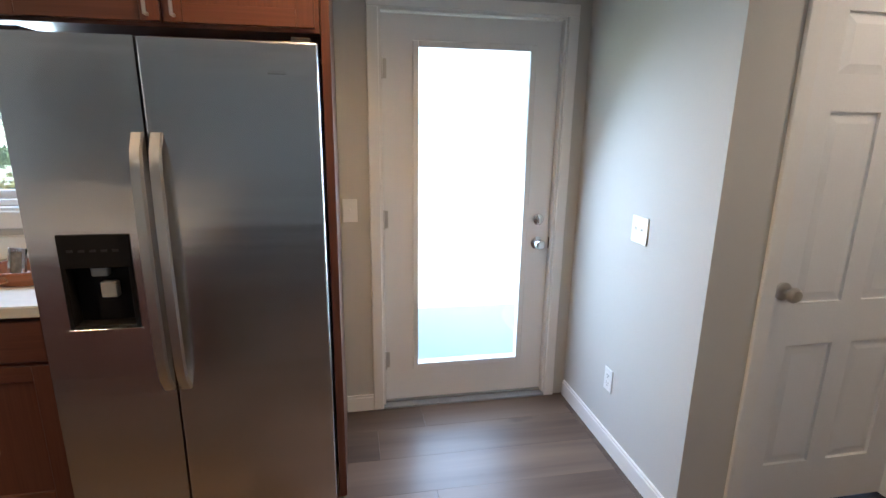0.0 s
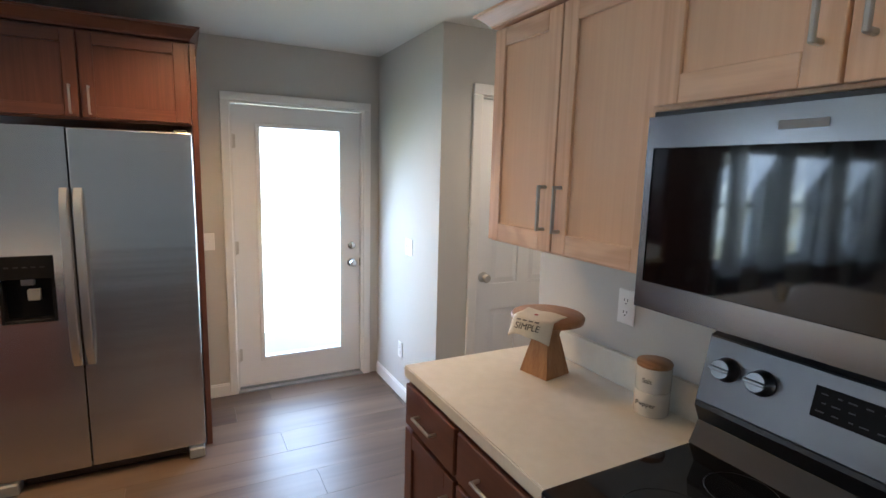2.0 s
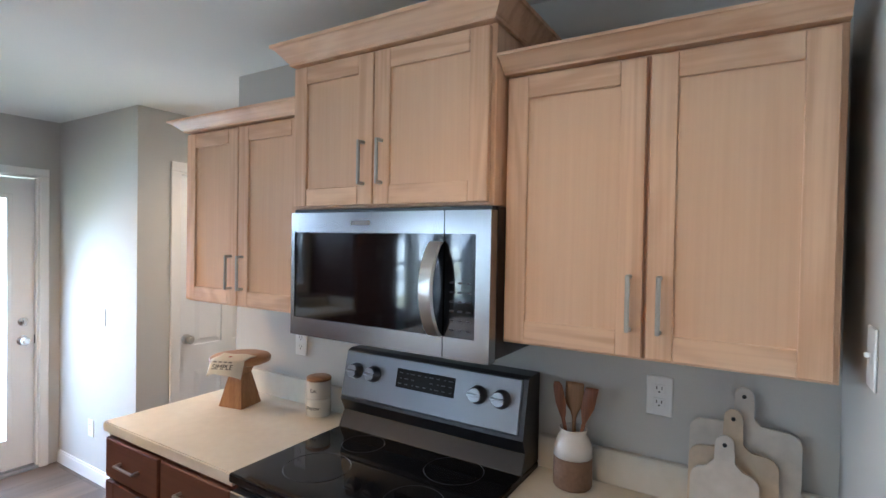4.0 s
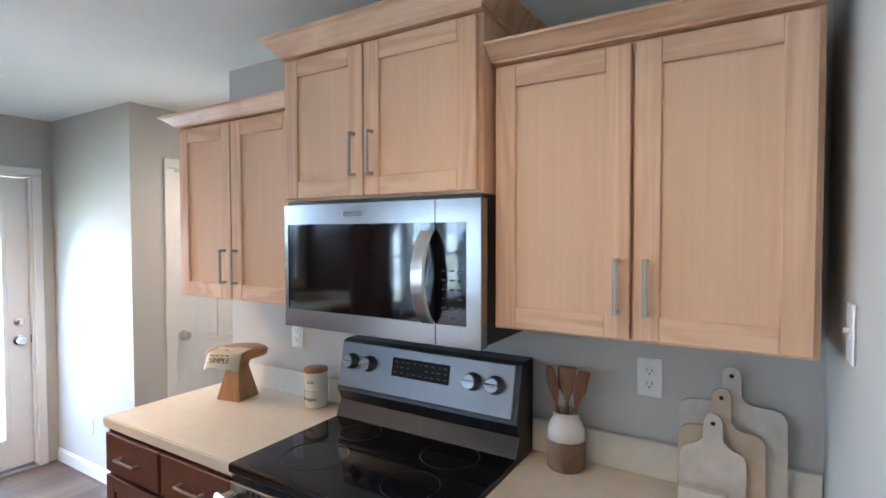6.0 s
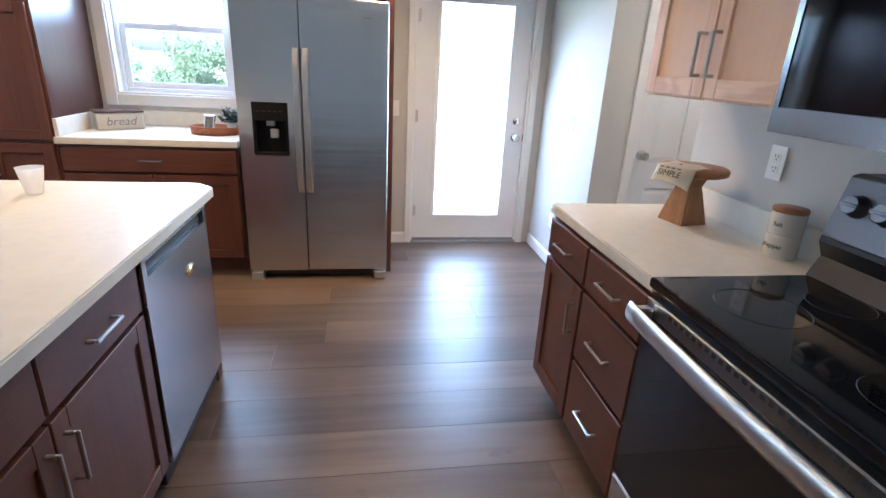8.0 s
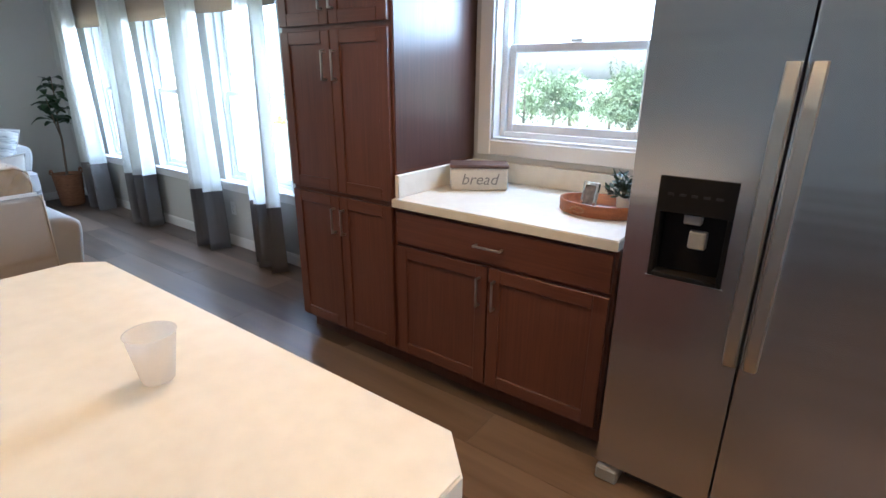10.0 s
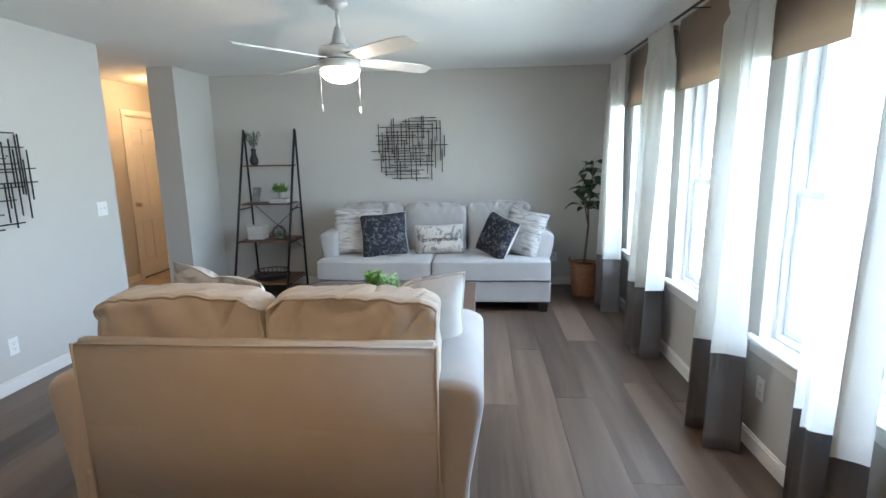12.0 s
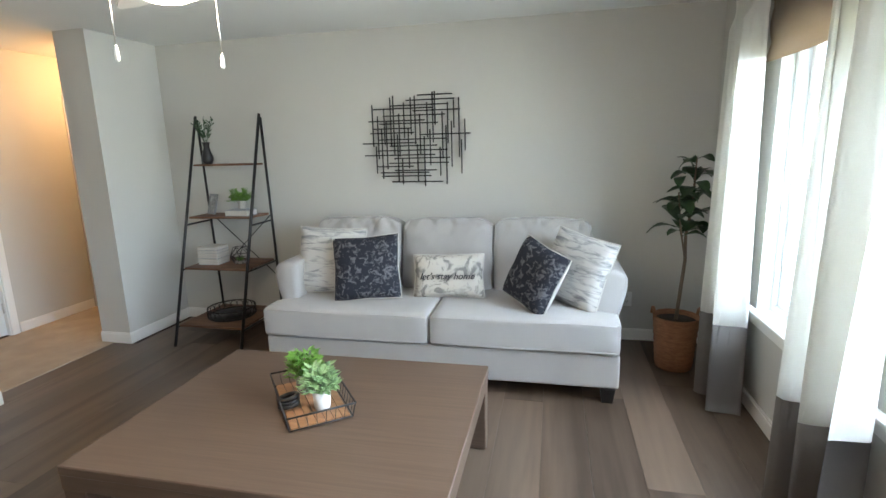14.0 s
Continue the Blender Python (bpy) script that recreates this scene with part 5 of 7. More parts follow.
def cutting_board(y, w, h, grip, lean, off, material, label):
    """A paddle board leaning on the backsplash, with a neck and a hole."""
    pts = []
    r = 0.03

    def arc(cx, cz, a0, a1, rad, n=6):
        return [(cx + rad * math.cos(radians(a0 + (a1 - a0) * k / n)), cz + rad * math.sin(radians(a0 + (a1 - a0) * k / n))) for k in range(n + 1)]
    pts += arc(-w / 2 + r, r, 180, 270, r) + arc(w / 2 - r, r, 270, 360, r) + arc(w / 2 - r, h - r, 0, 90, r)
    pts += [(0.040, h + 0.004), (0.024, h + 0.02)] + arc(0, h + grip - 0.02, 0, 180, 0.022, 10) + [(-0.024, h + 0.02), (-0.040, h + 0.004)]
    pts += arc(-w / 2 + r, h - r, 90, 180, r)
    bm = bmesh.new()
    f = bm.faces.new([bm.verts.new((x, 0, z)) for x, z in pts])
    rr = bmesh.ops.extrude_face_region(bm, geom=[f])
    bmesh.ops.translate(bm, vec=(0, 0.014, 0), verts=[v for v in rr["geom"] if isinstance(v, bmesh.types.BMVert)])
    M = Matrix.Translation((off, y, 0.9145)) @ pose(0, 0, 0, 0, 0, -90) @ pose(0, 0, 0, -lean)
    bm.transform(M)
    ob = thing("cutting_board", off, y, 0.914, label, "cutting board", "cutting boards on the counter")
    part("board", bm, material, ob)
    hole = lathe(0, 0, [(0.0005, 0), (0.0055, 0), (0.0055, 0.0008), (0.0005, 0.0008)], 12, M @ Matrix.Translation((0, -0.0002, h + grip - 0.022)) @ pose(0, 0, 0, 90))
    part("hanging_hole", hole, SLOTDK, ob)


cutting_board(-1.643, 0.255, 0.258, 0.098, 5, 1.208, PALEW, "large whitewashed wooden paddle board leaning on the wall")
cutting_board(-1.620, 0.205, 0.196, 0.105, 7, 1.175, PALEW2, "medium pale wooden paddle board leaning on a larger one")
cutting_board(-1.603, 0.155, 0.155, 0.085, 9, 1.140, PALEW, "small whitewashed wooden paddle board leaning on a larger one")
bk = thing("recipe_block", 1.10, -1.60, 0.914, "pale whitewashed wooden block on the counter", "wooden block")
bm = bmesh.new()
add_box(bm, 1.075, 1.100, -1.640, -1.530, 0.9145, 0.985, 0.003)
part("block", bm, PALEW, bk)

# north counter: bread box and tray
bb = thing("bread_box", -1.76, 2.33, 0.914, "cream metal bread box with dark wooden lid and grey script", "bread box")
BM_ = Matrix.Translation((-1.790, 2.365, 0.9145)) @ pose(0, 0, 0, 0, 0, 35)
bm = bmesh.new()
add_box(bm, -0.142, 0.142, -0.072, 0.072, 0, 0.110, 0.010, 0, BM_, 2)
part("tin", bm, BOXW, bb)
bm = bmesh.new()
add_box(bm, -0.145, 0.145, -0.075, 0.075, 0.1105, 0.128, 0.004, 0, BM_)
part("lid", bm, mat("dark_lid_wood", (0.10, 0.05, 0.035), 0.5, var=0.2, bump=0.2), bb, "dark stained wooden lid")
words("lettering", "bread", 0.078, BM_ @ Matrix.Translation((0, -0.0728, 0.055)) @ pose(0, 0, 0, 90), GREYINK, bb, 0.0004, 0.25)

tr = thing("oval_tray", -1.12, 2.26, 0.914, "reddish wooden oval tray with ring handle", "tray")
TM = (-1.125, 2.265)
bm = lathe(TM[0], TM[1], [(0.001, 0.9145), (0.165, 0.9145), (0.170, 0.918), (0.172, 0.965), (0.168, 0.968), (0.162, 0.965), (0.160, 0.924), (0.001, 0.923)], 44, sy=0.72)
part("tray", bm, REDW, tr)
add = bmesh.new()
add_tube(add, [(TM[0] - 0.05 + 0.028 * math.cos(k * math.pi / 8), TM[1] - 0.120 - 0.004 * math.sin(k), 0.940 + 0.012 * math.sin(k * math.pi / 8)) for k in range(16)], 0.004, 6, closed=True)
part("ring_handle", add, TANX, tr)
ph = thing("photo_frame", -1.16, 2.255, 0.924, "small silver photo frame standing in the tray", "photo frame")
PM = Matrix.Translation((-1.17, 2.235, 0.926)) @ pose(0, 0, 0, -12, 0, -20)
bm = bmesh.new()
for a, b, c_, d in ((-0.040, -0.026, 0, 0.115), (0.026, 0.040, 0, 0.115), (-0.026, 0.026, 0, 0.016), (-0.026, 0.026, 0.099, 0.115)):
    add_box(bm, a, b, -0.006, 0.006, c_, d, 0.002, 0, PM)
part("frame", bm, CHROME, ph)
part("print", box(-0.026, 0.026, -0.002, 0.004, 0.016, 0.099, 0, PM), mat("grey_print", (0.25, 0.24, 0.23), 0.5, var=0.4, scale=14, fine=40, bump=0), ph)


def small_plant(x, y, z, pot_r, pot_h, spread, height, leaves, potmat, leafmat, label, seed, leaf_len=0.05, group=""):
    """A potted plant with many small leaves on thin stems."""
    rnd = random.Random(seed)
    ob = thing("potted_plant", x, y, z, label, "plant", group)
    part("pot", lathe(x, y, [(0.001, z), (pot_r * 0.82, z), (pot_r * 0.86, z + 0.003), (pot_r, z + pot_h), (pot_r * 0.92, z + pot_h), (pot_r * 0.85, z + pot_h - 0.012), (0.001, z + pot_h - 0.012)], 22), potmat, ob)
    bm = bmesh.new()
    for k in range(leaves):
        a, e = rnd.uniform(0, 2 * math.pi), rnd.uniform(0.15, 1.0)
        d = Vector((math.cos(a) * spread * (1 - e * 0.55), math.sin(a) * spread * (1 - e * 0.55), height * e))
        tip = Vector((x, y, z + pot_h - 0.01)) + d
        root = Vector((x + d.x * 0.15, y + d.y * 0.15, z + pot_h - 0.012))
        add_tube(bm, [root, root.lerp(tip, 0.6) + Vector((0, 0, 0.01)), tip], 0.0013, 4)
        for j in range(4):
            q = root.lerp(tip, 0.5 + 0.17 * j)
            w = leaf_len * rnd.uniform(0.18, 0.30)
            out = Vector((math.cos(a + rnd.uniform(-1.6, 1.6)), math.sin(a + rnd.uniform(-1.6, 1.6)), rnd.uniform(-0.2, 0.9))).normalized()
            side = out.cross(Vector((0, 0, 1))).normalized() * w
            v = [bm.verts.new(p) for p in (q, q + out * leaf_len * 0.5 + side, q + out * leaf_len, q + out * leaf_len * 0.5 - side)]
            m_ = bm.verts.new(q + out * leaf_len * 0.5 + Vector((0, 0, -w * 0.4)))
            for i in range(4):
                bm.faces.new((v[i], v[(i + 1) % 4], m_))
    part("foliage", bm, leafmat, ob)
    return ob


small_plant(-1.035, 2.30, 0.924, 0.036, 0.065, 0.07, 0.10, 26, CERAM, LEAFD, "small dark green potted plant in the tray", 3)

cup = thing("plastic_cup", -1.335, 0.560, 0.914, "small frosted plastic cup on the island", "cup")
part("cup", lathe(-1.335, 0.560, [(0.001, 0.9145), (0.026, 0.9145), (0.028, 0.917), (0.043, 1.010), (0.0445, 1.0115), (0.0415, 1.010), (0.0265, 0.919), (0.001, 0.9185)], 30), CUPM, cup)


# ---------------------------------------------------------------- plates on the walls
def plate(x, y, z, face, kind_, label):
    """A wall plate, 70 x 114 mm, on a face that looks along the given way."""
    R = {"s": 0, "w": -90, "n": 180, "e": 90}[face]
    M = Matrix.Translation((x, y, z)) @ pose(0, 0, 0, 0, 0, R)
    wide = 0.058 if kind_ == "double_switch" else 0.036
    ob = thing("light_switch" if "switch" in kind_ else "wall_outlet", x, y, z, label, "switch" if "switch" in kind_ else "outlet")
    bm = bmesh.new()
    add_box(bm, -wide, wide, -0.006, -0.0005, -0.058, 0.058, 0.003, 0, M)
    part("cover_plate", bm, WHITEPL, ob)
    if "switch" in kind_:
        for sx in ((-0.023, 0.023) if wide > 0.05 else (0,)):
            bm = bmesh.new()
            add_box(bm, sx - 0.006, sx + 0.006, -0.0075, -0.006, -0.013, 0.013, 0.001, 0, M)
            add_box(bm, sx - 0.0045, sx + 0.0045, -0.016, -0.0072, 0.0, 0.010, 0.002, 0, M)
            part("toggle", bm, WHITEPL, ob)
    else:
        for sz in (-0.020, 0.020):
            bm = bmesh.new()
            add_box(bm, -0.016, 0.016, -0.0078, -0.006, sz - 0.014, sz + 0.014, 0.005, 0, M)
            rc = part("receptacle", bm, WHITEPL, ob)
            bm = bmesh.new()
            for sx in (-0.007, 0.007):
                add_box(bm, sx - 0.0012, sx + 0.0012, -0.0083, -0.0077, sz - 0.001, sz + 0.008, 0, 0, M)
            add_box(bm, -0.0022, 0.0022, -0.0083, -0.0077, sz - 0.010, sz - 0.0055, 0, 0, M)
            part("slot", bm, SLOTDK, rc)


plate(0.110, N0, 1.105, "s", "switch", "white toggle light switch beside the back door")
plate(1.31, 1.985, 1.105, "w", "double_switch", "white double toggle switch on the nook wall")
plate(1.31, 2.112, 0.345, "w", "outlet", "white wall outlet low on the nook wall")
plate(1.27, -1.430, 1.205, "w", "outlet", "white wall outlet behind the counter")
plate(1.27, 0.065, 1.180, "w", "outlet", "white wall outlet under the oak cabinet")
plate(0.89, -1.85, 1.445, "n", "switch", "white switch plate on the return wall")
plate(-5.955, -1.90, 1.120, "n", "double_switch", "white double switch beside the hall opening")
plate(-5.0, -1.90, 0.30, "n", "outlet", "white wall outlet low on the living room wall")
plate(-4.47, N0, 0.345, "s", "outlet", "white wall outlet under the window")
plate(-7.85, 2.05, 0.33, "e", "outlet", "white wall outlet behind the plant")

# the three added fill spots get the same trim and lens
for cx, cy in CANS_AND_FILLS + [(2.00, 1.02)]:
    cn = thing("recessed_light", cx, cy, 2.43, "lit round recessed ceiling light with white trim, real and added ones alike", "ceiling light", "recessed lights")
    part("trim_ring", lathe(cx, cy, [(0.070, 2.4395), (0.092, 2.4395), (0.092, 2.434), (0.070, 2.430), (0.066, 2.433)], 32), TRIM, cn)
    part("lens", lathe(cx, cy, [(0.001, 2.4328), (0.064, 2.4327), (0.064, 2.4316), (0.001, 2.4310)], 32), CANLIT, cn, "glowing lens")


# ---------------------------------------------------------------- living room: curtains and shades
def curtain(x0, x1, seed, t0, t1):
    """A pleated panel, white with a grey band at the foot; t0 and t1 are its narrower top."""
    rnd = random.Random(seed)
    ob = thing("curtain", (x0 + x1) / 2, 2.42, 0, "white floor-length curtain with a dark grey bottom band", "curtain", "window curtains")
    n, folds, ph = 84, 1.9 + 0.5 * rnd.random(), rnd.uniform(-0.6, 0.6) + 0.6
    zs_hi = [0.525, 0.62, 0.8, 1.0, 1.25, 1.5, 1.75, 1.95, 2.1, 2.2, 2.28, 2.33]
    zs_lo = [0.012, 0.08, 0.2, 0.35, 0.525]

    def point(i, z):
        s = i / n
        k = (z / 2.33) ** 1.3
        a, b = x0 * (1 - k) + t0 * k, x1 * (1 - k) + t1 * k
        w = folds * 2 * math.pi
        big = math.sin(w * s + ph + 0.30 * math.sin(z * 1.3 + seed))
        y = 2.445 + (0.088 - 0.042 * k) * math.copysign(abs(big) ** 0.8, big) + 0.013 * math.sin(2.7 * w * s + ph * 2 + z * 0.6) + 0.006 * math.sin(5.3 * w * s + seed + z)
        if z > 2.15:
            y = 2.45 + 0.026 * math.sin(2 * w * s + ph) + (y - 2.45) * max(0, (2.33 - z) / 0.18) * 0.6
        return (a + (b - a) * (s + 0.030 * math.sin(2 * w * s)), min(y, 2.552), z)
    for nm, zs, mt, lb in (("panel", zs_hi, CURT, "white linen panel"), ("hem_band", zs_lo, CURTG, "dark grey hem band")):
        bm = bmesh.new()
        rows = [[bm.verts.new(point(i, z)) for i in range(n + 1)] for z in zs]
        for a, b in zip(rows, rows[1:]):
            for i in range(n):
                bm.faces.new((a[i], a[i + 1], b[i + 1], b[i])).smooth = True
        bmesh.ops.solidify(bm, geom=bm.faces[:], thickness=0.003)
        part(nm, bm, mt, ob, lb)


curtain(-7.10, -6.70, 1, -7.16, -6.70)
curtain(-6.02, -5.62, 2, -6.05, -5.60)
curtain(-4.83, -4.43, 3, -4.84, -4.42)
curtain(-3.94, -3.56, 4, -3.93, -3.56)

rod = thing("curtain_rod", -5.3, 2.47, 2.335, "thin dark curtain rod over three windows", "curtain rod")
part("rod", tube([(-7.25, 2.47, 2.338), (-3.40, 2.47, 2.338)], 0.008, 10), IRON, rod)
for bx_ in (-7.22, -5.30, -3.43):
    part("bracket", box(bx_ - 0.008, bx_ + 0.008, 2.46, 2.599, 2.326, 2.331, 0.001), IRON, rod)


def roman_shade(x0, x1, z0, z1, y):
    """A woven shade with a few soft horizontal folds."""
    ob = thing("roman_shade", (x0 + x1) / 2, y, z1, "brown woven roman shade drawn up over the window", "window shade", "woven shades")
    bm = bmesh.new()
    n, m_ = 24, 14
    g = {}
    for i in range(m_ + 1):
        for j in range(n + 1):
            s = i / m_
            z = z1 - (z1 - z0) * s
            sag = 0.010 * math.sin(math.pi * j / n) * s
            g[i, j] = bm.verts.new((x0 + (x1 - x0) * j / n, y - 0.018 * (s ** 0.5) * abs(math.sin(math.pi * 2.5 * s)) - 0.004 * noise.noise(Vector((j * 0.4, i * 0.5, x0))), z - sag))
    for i in range(m_):
        for j in range(n):
            bm.faces.new((g[i, j], g[i + 1, j], g[i + 1, j + 1], g[i, j + 1])).smooth = True
    bmesh.ops.solidify(bm, geom=bm.faces[:], thickness=0.006)
    part("woven_cloth", bm, SHADE, ob)
    part("headrail", box(x0, x1, y + 0.004, N0 - 0.0005, z1 - 0.03, z1, 0.002), SHADE, ob)


for o in LWINS:
    roman_shade(o[0] - 0.05, o[1] + 0.05, 1.905, 2.37, 2.565)
roman_shade(-1.96, -0.965, 1.965, 2.34, 2.555)


# ---------------------------------------------------------------- sofas
def rolled_arm(bm, x0, x1, yin, yout, z0, ztop, mi=0):
    """A track arm with a rounded, outward-leaning top, along x."""
    s = 1 if yout > yin else -1
    w = abs(yout - yin)
    prof = [(yin, z0), (yin, ztop - 0.05), (yin + s * 0.012, ztop - 0.018), (yin + s * 0.05, ztop), (yin + s * (w * 0.62), ztop - 0.004), (yout - s * 0.016, ztop - 0.035), (yout, ztop - 0.085), (yout - s * 0.012, ztop - 0.18), (yout - s * 0.055, z0 + 0.12), (yout - s * 0.06, z0)]
    fine = [prof[0]]
    for k in range(len(prof) - 1):
        p0, p1, p2, p3 = [Vector(prof[max(0, min(len(prof) - 1, k + d))]) for d in (-1, 0, 1, 2)]
        for t in (0.25, 0.5, 0.75, 1.0):
            q = 0.5 * (2 * p1 + (p2 - p0) * t + (2 * p0 - 5 * p1 + 4 * p2 - p3) * t * t + (3 * p1 - p0 - 3 * p2 + p3) * t ** 3)
            fine.append((q.x, q.y))
    prof = fine
    way = 1 if x1 > x0 else -1
    L, R = abs(x1 - x0), 0.035
    stops = [(0.0, 1.0), (0.006, 0.55), (0.016, 0.18), (R, 0.0)]
    stops += [(R + (L - 2 * R) * k / 10, 0.0) for k in range(1, 10)] + [(L - d, e) for d, e in stops[::-1]]
    cy, cz = (yin + yout) / 2, (z0 + ztop) / 2
    rows = []
    for d, e in stops:
        e = e * R
        lump = 0.004 * noise.noise(Vector((d * 5, yin, 2.0)))
        rows.append([bm.verts.new((x0 + way * d, y - e * (y - cy) / (w / 2), z - e * (z - cz) / ((ztop - z0) / 2) + lump * (z > cz))) for y, z in prof])
    for a, b in zip(rows, rows[1:]):
        for k in range(len(prof)):
            f = bm.faces.new((a[k], a[(k + 1) % len(prof)], b[(k + 1) % len(prof)], b[k]))
            f.smooth, f.material_index = True, mi
    bm.faces.new(rows[0]), bm.faces.new(rows[-1])


def welt(bm, pts, r=0.005):
    add_tube(bm, pts, r, 6)


# sofa along the west wall, facing east
sf = thing("sofa", -7.25, 0.73, 0, "cream linen three-cushion sofa with dark feet against the wall", "sofa")
bm = bmesh.new()
add_box(bm, -7.72, -6.765, -0.392, 1.878, 0.094, 0.305, 0.014, 0, None, 3)
part("base", bm, SOFA, sf)
part("back_frame", box(-7.80, -7.60, -0.32, 1.78, 0.20, 0.86, 0.04, seg=3), SOFA, sf)
for yin, yout in ((-0.26, -0.435), (1.72, 1.935)):
    bm = bmesh.new()
    rolled_arm(bm, -7.76, -6.985, yin, yout, 0.300, 0.765)
    part("arm", bm, SOFA, sf, smooth=True)
for y0, y1, sd in ((-0.402, 0.732, 1.0), (0.738, 1.880, 2.0)):
    bm = bmesh.new()
    b2 = stuffed(0.94, y1 - y0, 0.20, 0.030, 0.0, 0.006, sd)
    b2.transform(Matrix.Translation((-7.215, (y0 + y1) / 2, 0.405)))
    join(bm, b2)
    # the seat is cut round the arm
    for v in bm.verts:
        if v.co.x < -6.975:
            v.co.y = max(-0.255, min(1.715, v.co.y))
    cu = part("seat_cushion", bm, SOFA, sf, smooth=True)
    bm = bmesh.new()
    welt(bm, [(-6.749, y0 + 0.03 + (y1 - y0 - 0.06) * k / 10, 0.488 + 0.003 * math.sin(k)) for k in range(11)], 0.005)
    part("piping", bm, SOFA, cu)
    bm = bmesh.new()
    welt(bm, [(-6.747, y0 + 0.03 + (y1 - y0 - 0.06) * k / 10, 0.324 + 0.002 * math.sin(k)) for k in range(11)], 0.005)
    part("piping", bm, SOFA, cu)
for y0, y1, sd in ((-0.30, 0.375, 3.0), (0.385, 1.060, 4.0), (1.070, 1.745, 5.0)):
    b2, seam = boxed_cushion(0.19, y1 - y0, 0.54, sd, 40)
    CM = Matrix.Translation((-7.50, (y0 + y1) / 2, 0.722)) @ pose(0, 0, 0, 0, -10)
    b2.transform(CM)
    bc = part("back_cushion", b2, SOFA, sf, smooth=True)
    bm = bmesh.new()
    welt(bm, [CM @ p for p in seam], 0.005)
    part("piping", bm, SOFA, bc)
for x in (-7.70, -6.805):
    for y in (-0.33, 1.815):
        bm = bmesh.new()
        rows = [[bm.verts.new((x + sx * r, y + sy * r, z)) for sx, sy in ((-1, -1), (1, -1), (1, 1), (-1, 1))] for r, z in ((0.032, 0.0), (0.043, 0.0935))]
        for k in range(4):
            bm.faces.new((rows[0][k], rows[0][(k + 1) % 4], rows[1][(k + 1) % 4], rows[1][k]))
        bm.faces.new(rows[0]), bm.faces.new(rows[1])
        part("leg", bm, FOOT, sf, "black tapered leg")


def pillow(x, y, z, w, h, d, turn, tip, spin, mats, label, text=None, chop=0.0):
    """A throw pillow leaning back; turn is the way it faces, 90 for east."""
    ob = thing("throw_pillow", x, y, z - h / 2, label, "pillow", "throw pillows")
    M = Matrix.Translation((x, y, z)) @ pose(0, 0, 0, 0, 0, turn) @ pose(0, 0, 0, -tip) @ pose(0, 0, 0, 0, spin)
    bm = throw_pillow(w, h, d, chop=chop, seed=x * 3 + y)
    o = ORIGIN[ob]
    me_m = M
    bm.transform(Matrix.Translation(o))
    cv = part("cover", bm, mats, ob, smooth=True)
    cv.matrix_local = Matrix.Translation(-o) @ me_m
    bm = bmesh.new()
    loop = []
    for k in range(64):
        s = k / 64 * 4
        e, f = int(s), s - int(s)
        u, v = [(2 * f - 1, -1), (1, 2 * f - 1), (1 - 2 * f, 1), (-1, 1 - 2 * f)][e]
        dent = chop * h * math.exp(-((u - 0.12) / 0.20) ** 2) * max(0.0, (v + 0.2) / 1.2)
        loop.append((u * w / 2 * (1 - 0.06 * (1 - abs(v)) * abs(u) ** 3), 0, v * h / 2 * (1 - 0.06 * (1 - abs(u)) * abs(v) ** 3) - dent))
    add_tube(bm, [M @ Vector(p) for p in loop], 0.0045, 6, closed=True)
    part("piping", bm, PIL_BACK, ob)
    if text:
        words("lettering", text, 0.062, M @ Matrix.Translation((0, -d / 2 - 0.001, -0.005)) @ pose(0, 0, 0, 90), INK, ob, 0.004, 0.35)
    return ob


pillow(-7.20, -0.085, 0.735, 0.50, 0.48, 0.15, 96, 16, 2, [PIL_STRIPE, PIL_BACK], "white and grey streaked square pillow on the sofa")
pillow(-7.08, 0.225, 0.715, 0.47, 0.45, 0.16, 98, 20, -4, [PIL_NAVY, PIL_BACK], "navy floral square pillow on the sofa")
pillow(-7.17, 0.785, 0.650, 0.50, 0.30, 0.13, 90, 14, -2, [PIL_WORD, PIL_BACK], "cream floral lumbar pillow with dark script on the sofa", "let's stay home")
pillow(-7.03, 1.375, 0.700, 0.42, 0.42, 0.16, 46, 20, 15, [PIL_NAVY, PIL_BACK], "navy floral pillow tilted on one corner on the sofa")
pillow(-7.13, 1.635, 0.725, 0.47, 0.47, 0.16, 52, 18, 9, [PIL_STRIPE, PIL_BACK], "white and grey streaked pillow against the sofa arm")

# loveseat with its back to the kitchen, facing west
lv = thing("loveseat", -4.18, 0.37, 0, "cream linen two-cushion loveseat with warm lamp light in its colour, seen from behind", "sofa")
part("base", box(-4.63, -3.725, -0.350, 1.085, 0.112, 0.300, 0.015, seg=2), SOFA_WARM_LIT, lv)
bm = bmesh.new()
prof = [(-3.722, 0.113), (-3.704, 0.50), (-3.694, 0.828), (-3.712, 0.853), (-3.775, 0.849), (-3.86, 0.79), (-3.95, 0.30), (-3.95, 0.113)]
va = [bm.verts.new((x, -0.300, z)) for x, z in prof]
vb = [bm.verts.new((x, 1.072, z)) for x, z in prof]
for k in range(len(prof)):
    bm.faces.new((va[k], va[(k + 1) % 8], vb[(k + 1) % 8], vb[k]))
bm.faces.new(va), bm.faces.new(vb)
bmesh.ops.bevel(bm, geom=bm.edges[:], offset=0.016, segments=3, affect="EDGES")
for f in bm.faces:
    f.smooth = True
bf = part("back_frame", bm, SOFA_WARM_LIT, lv)
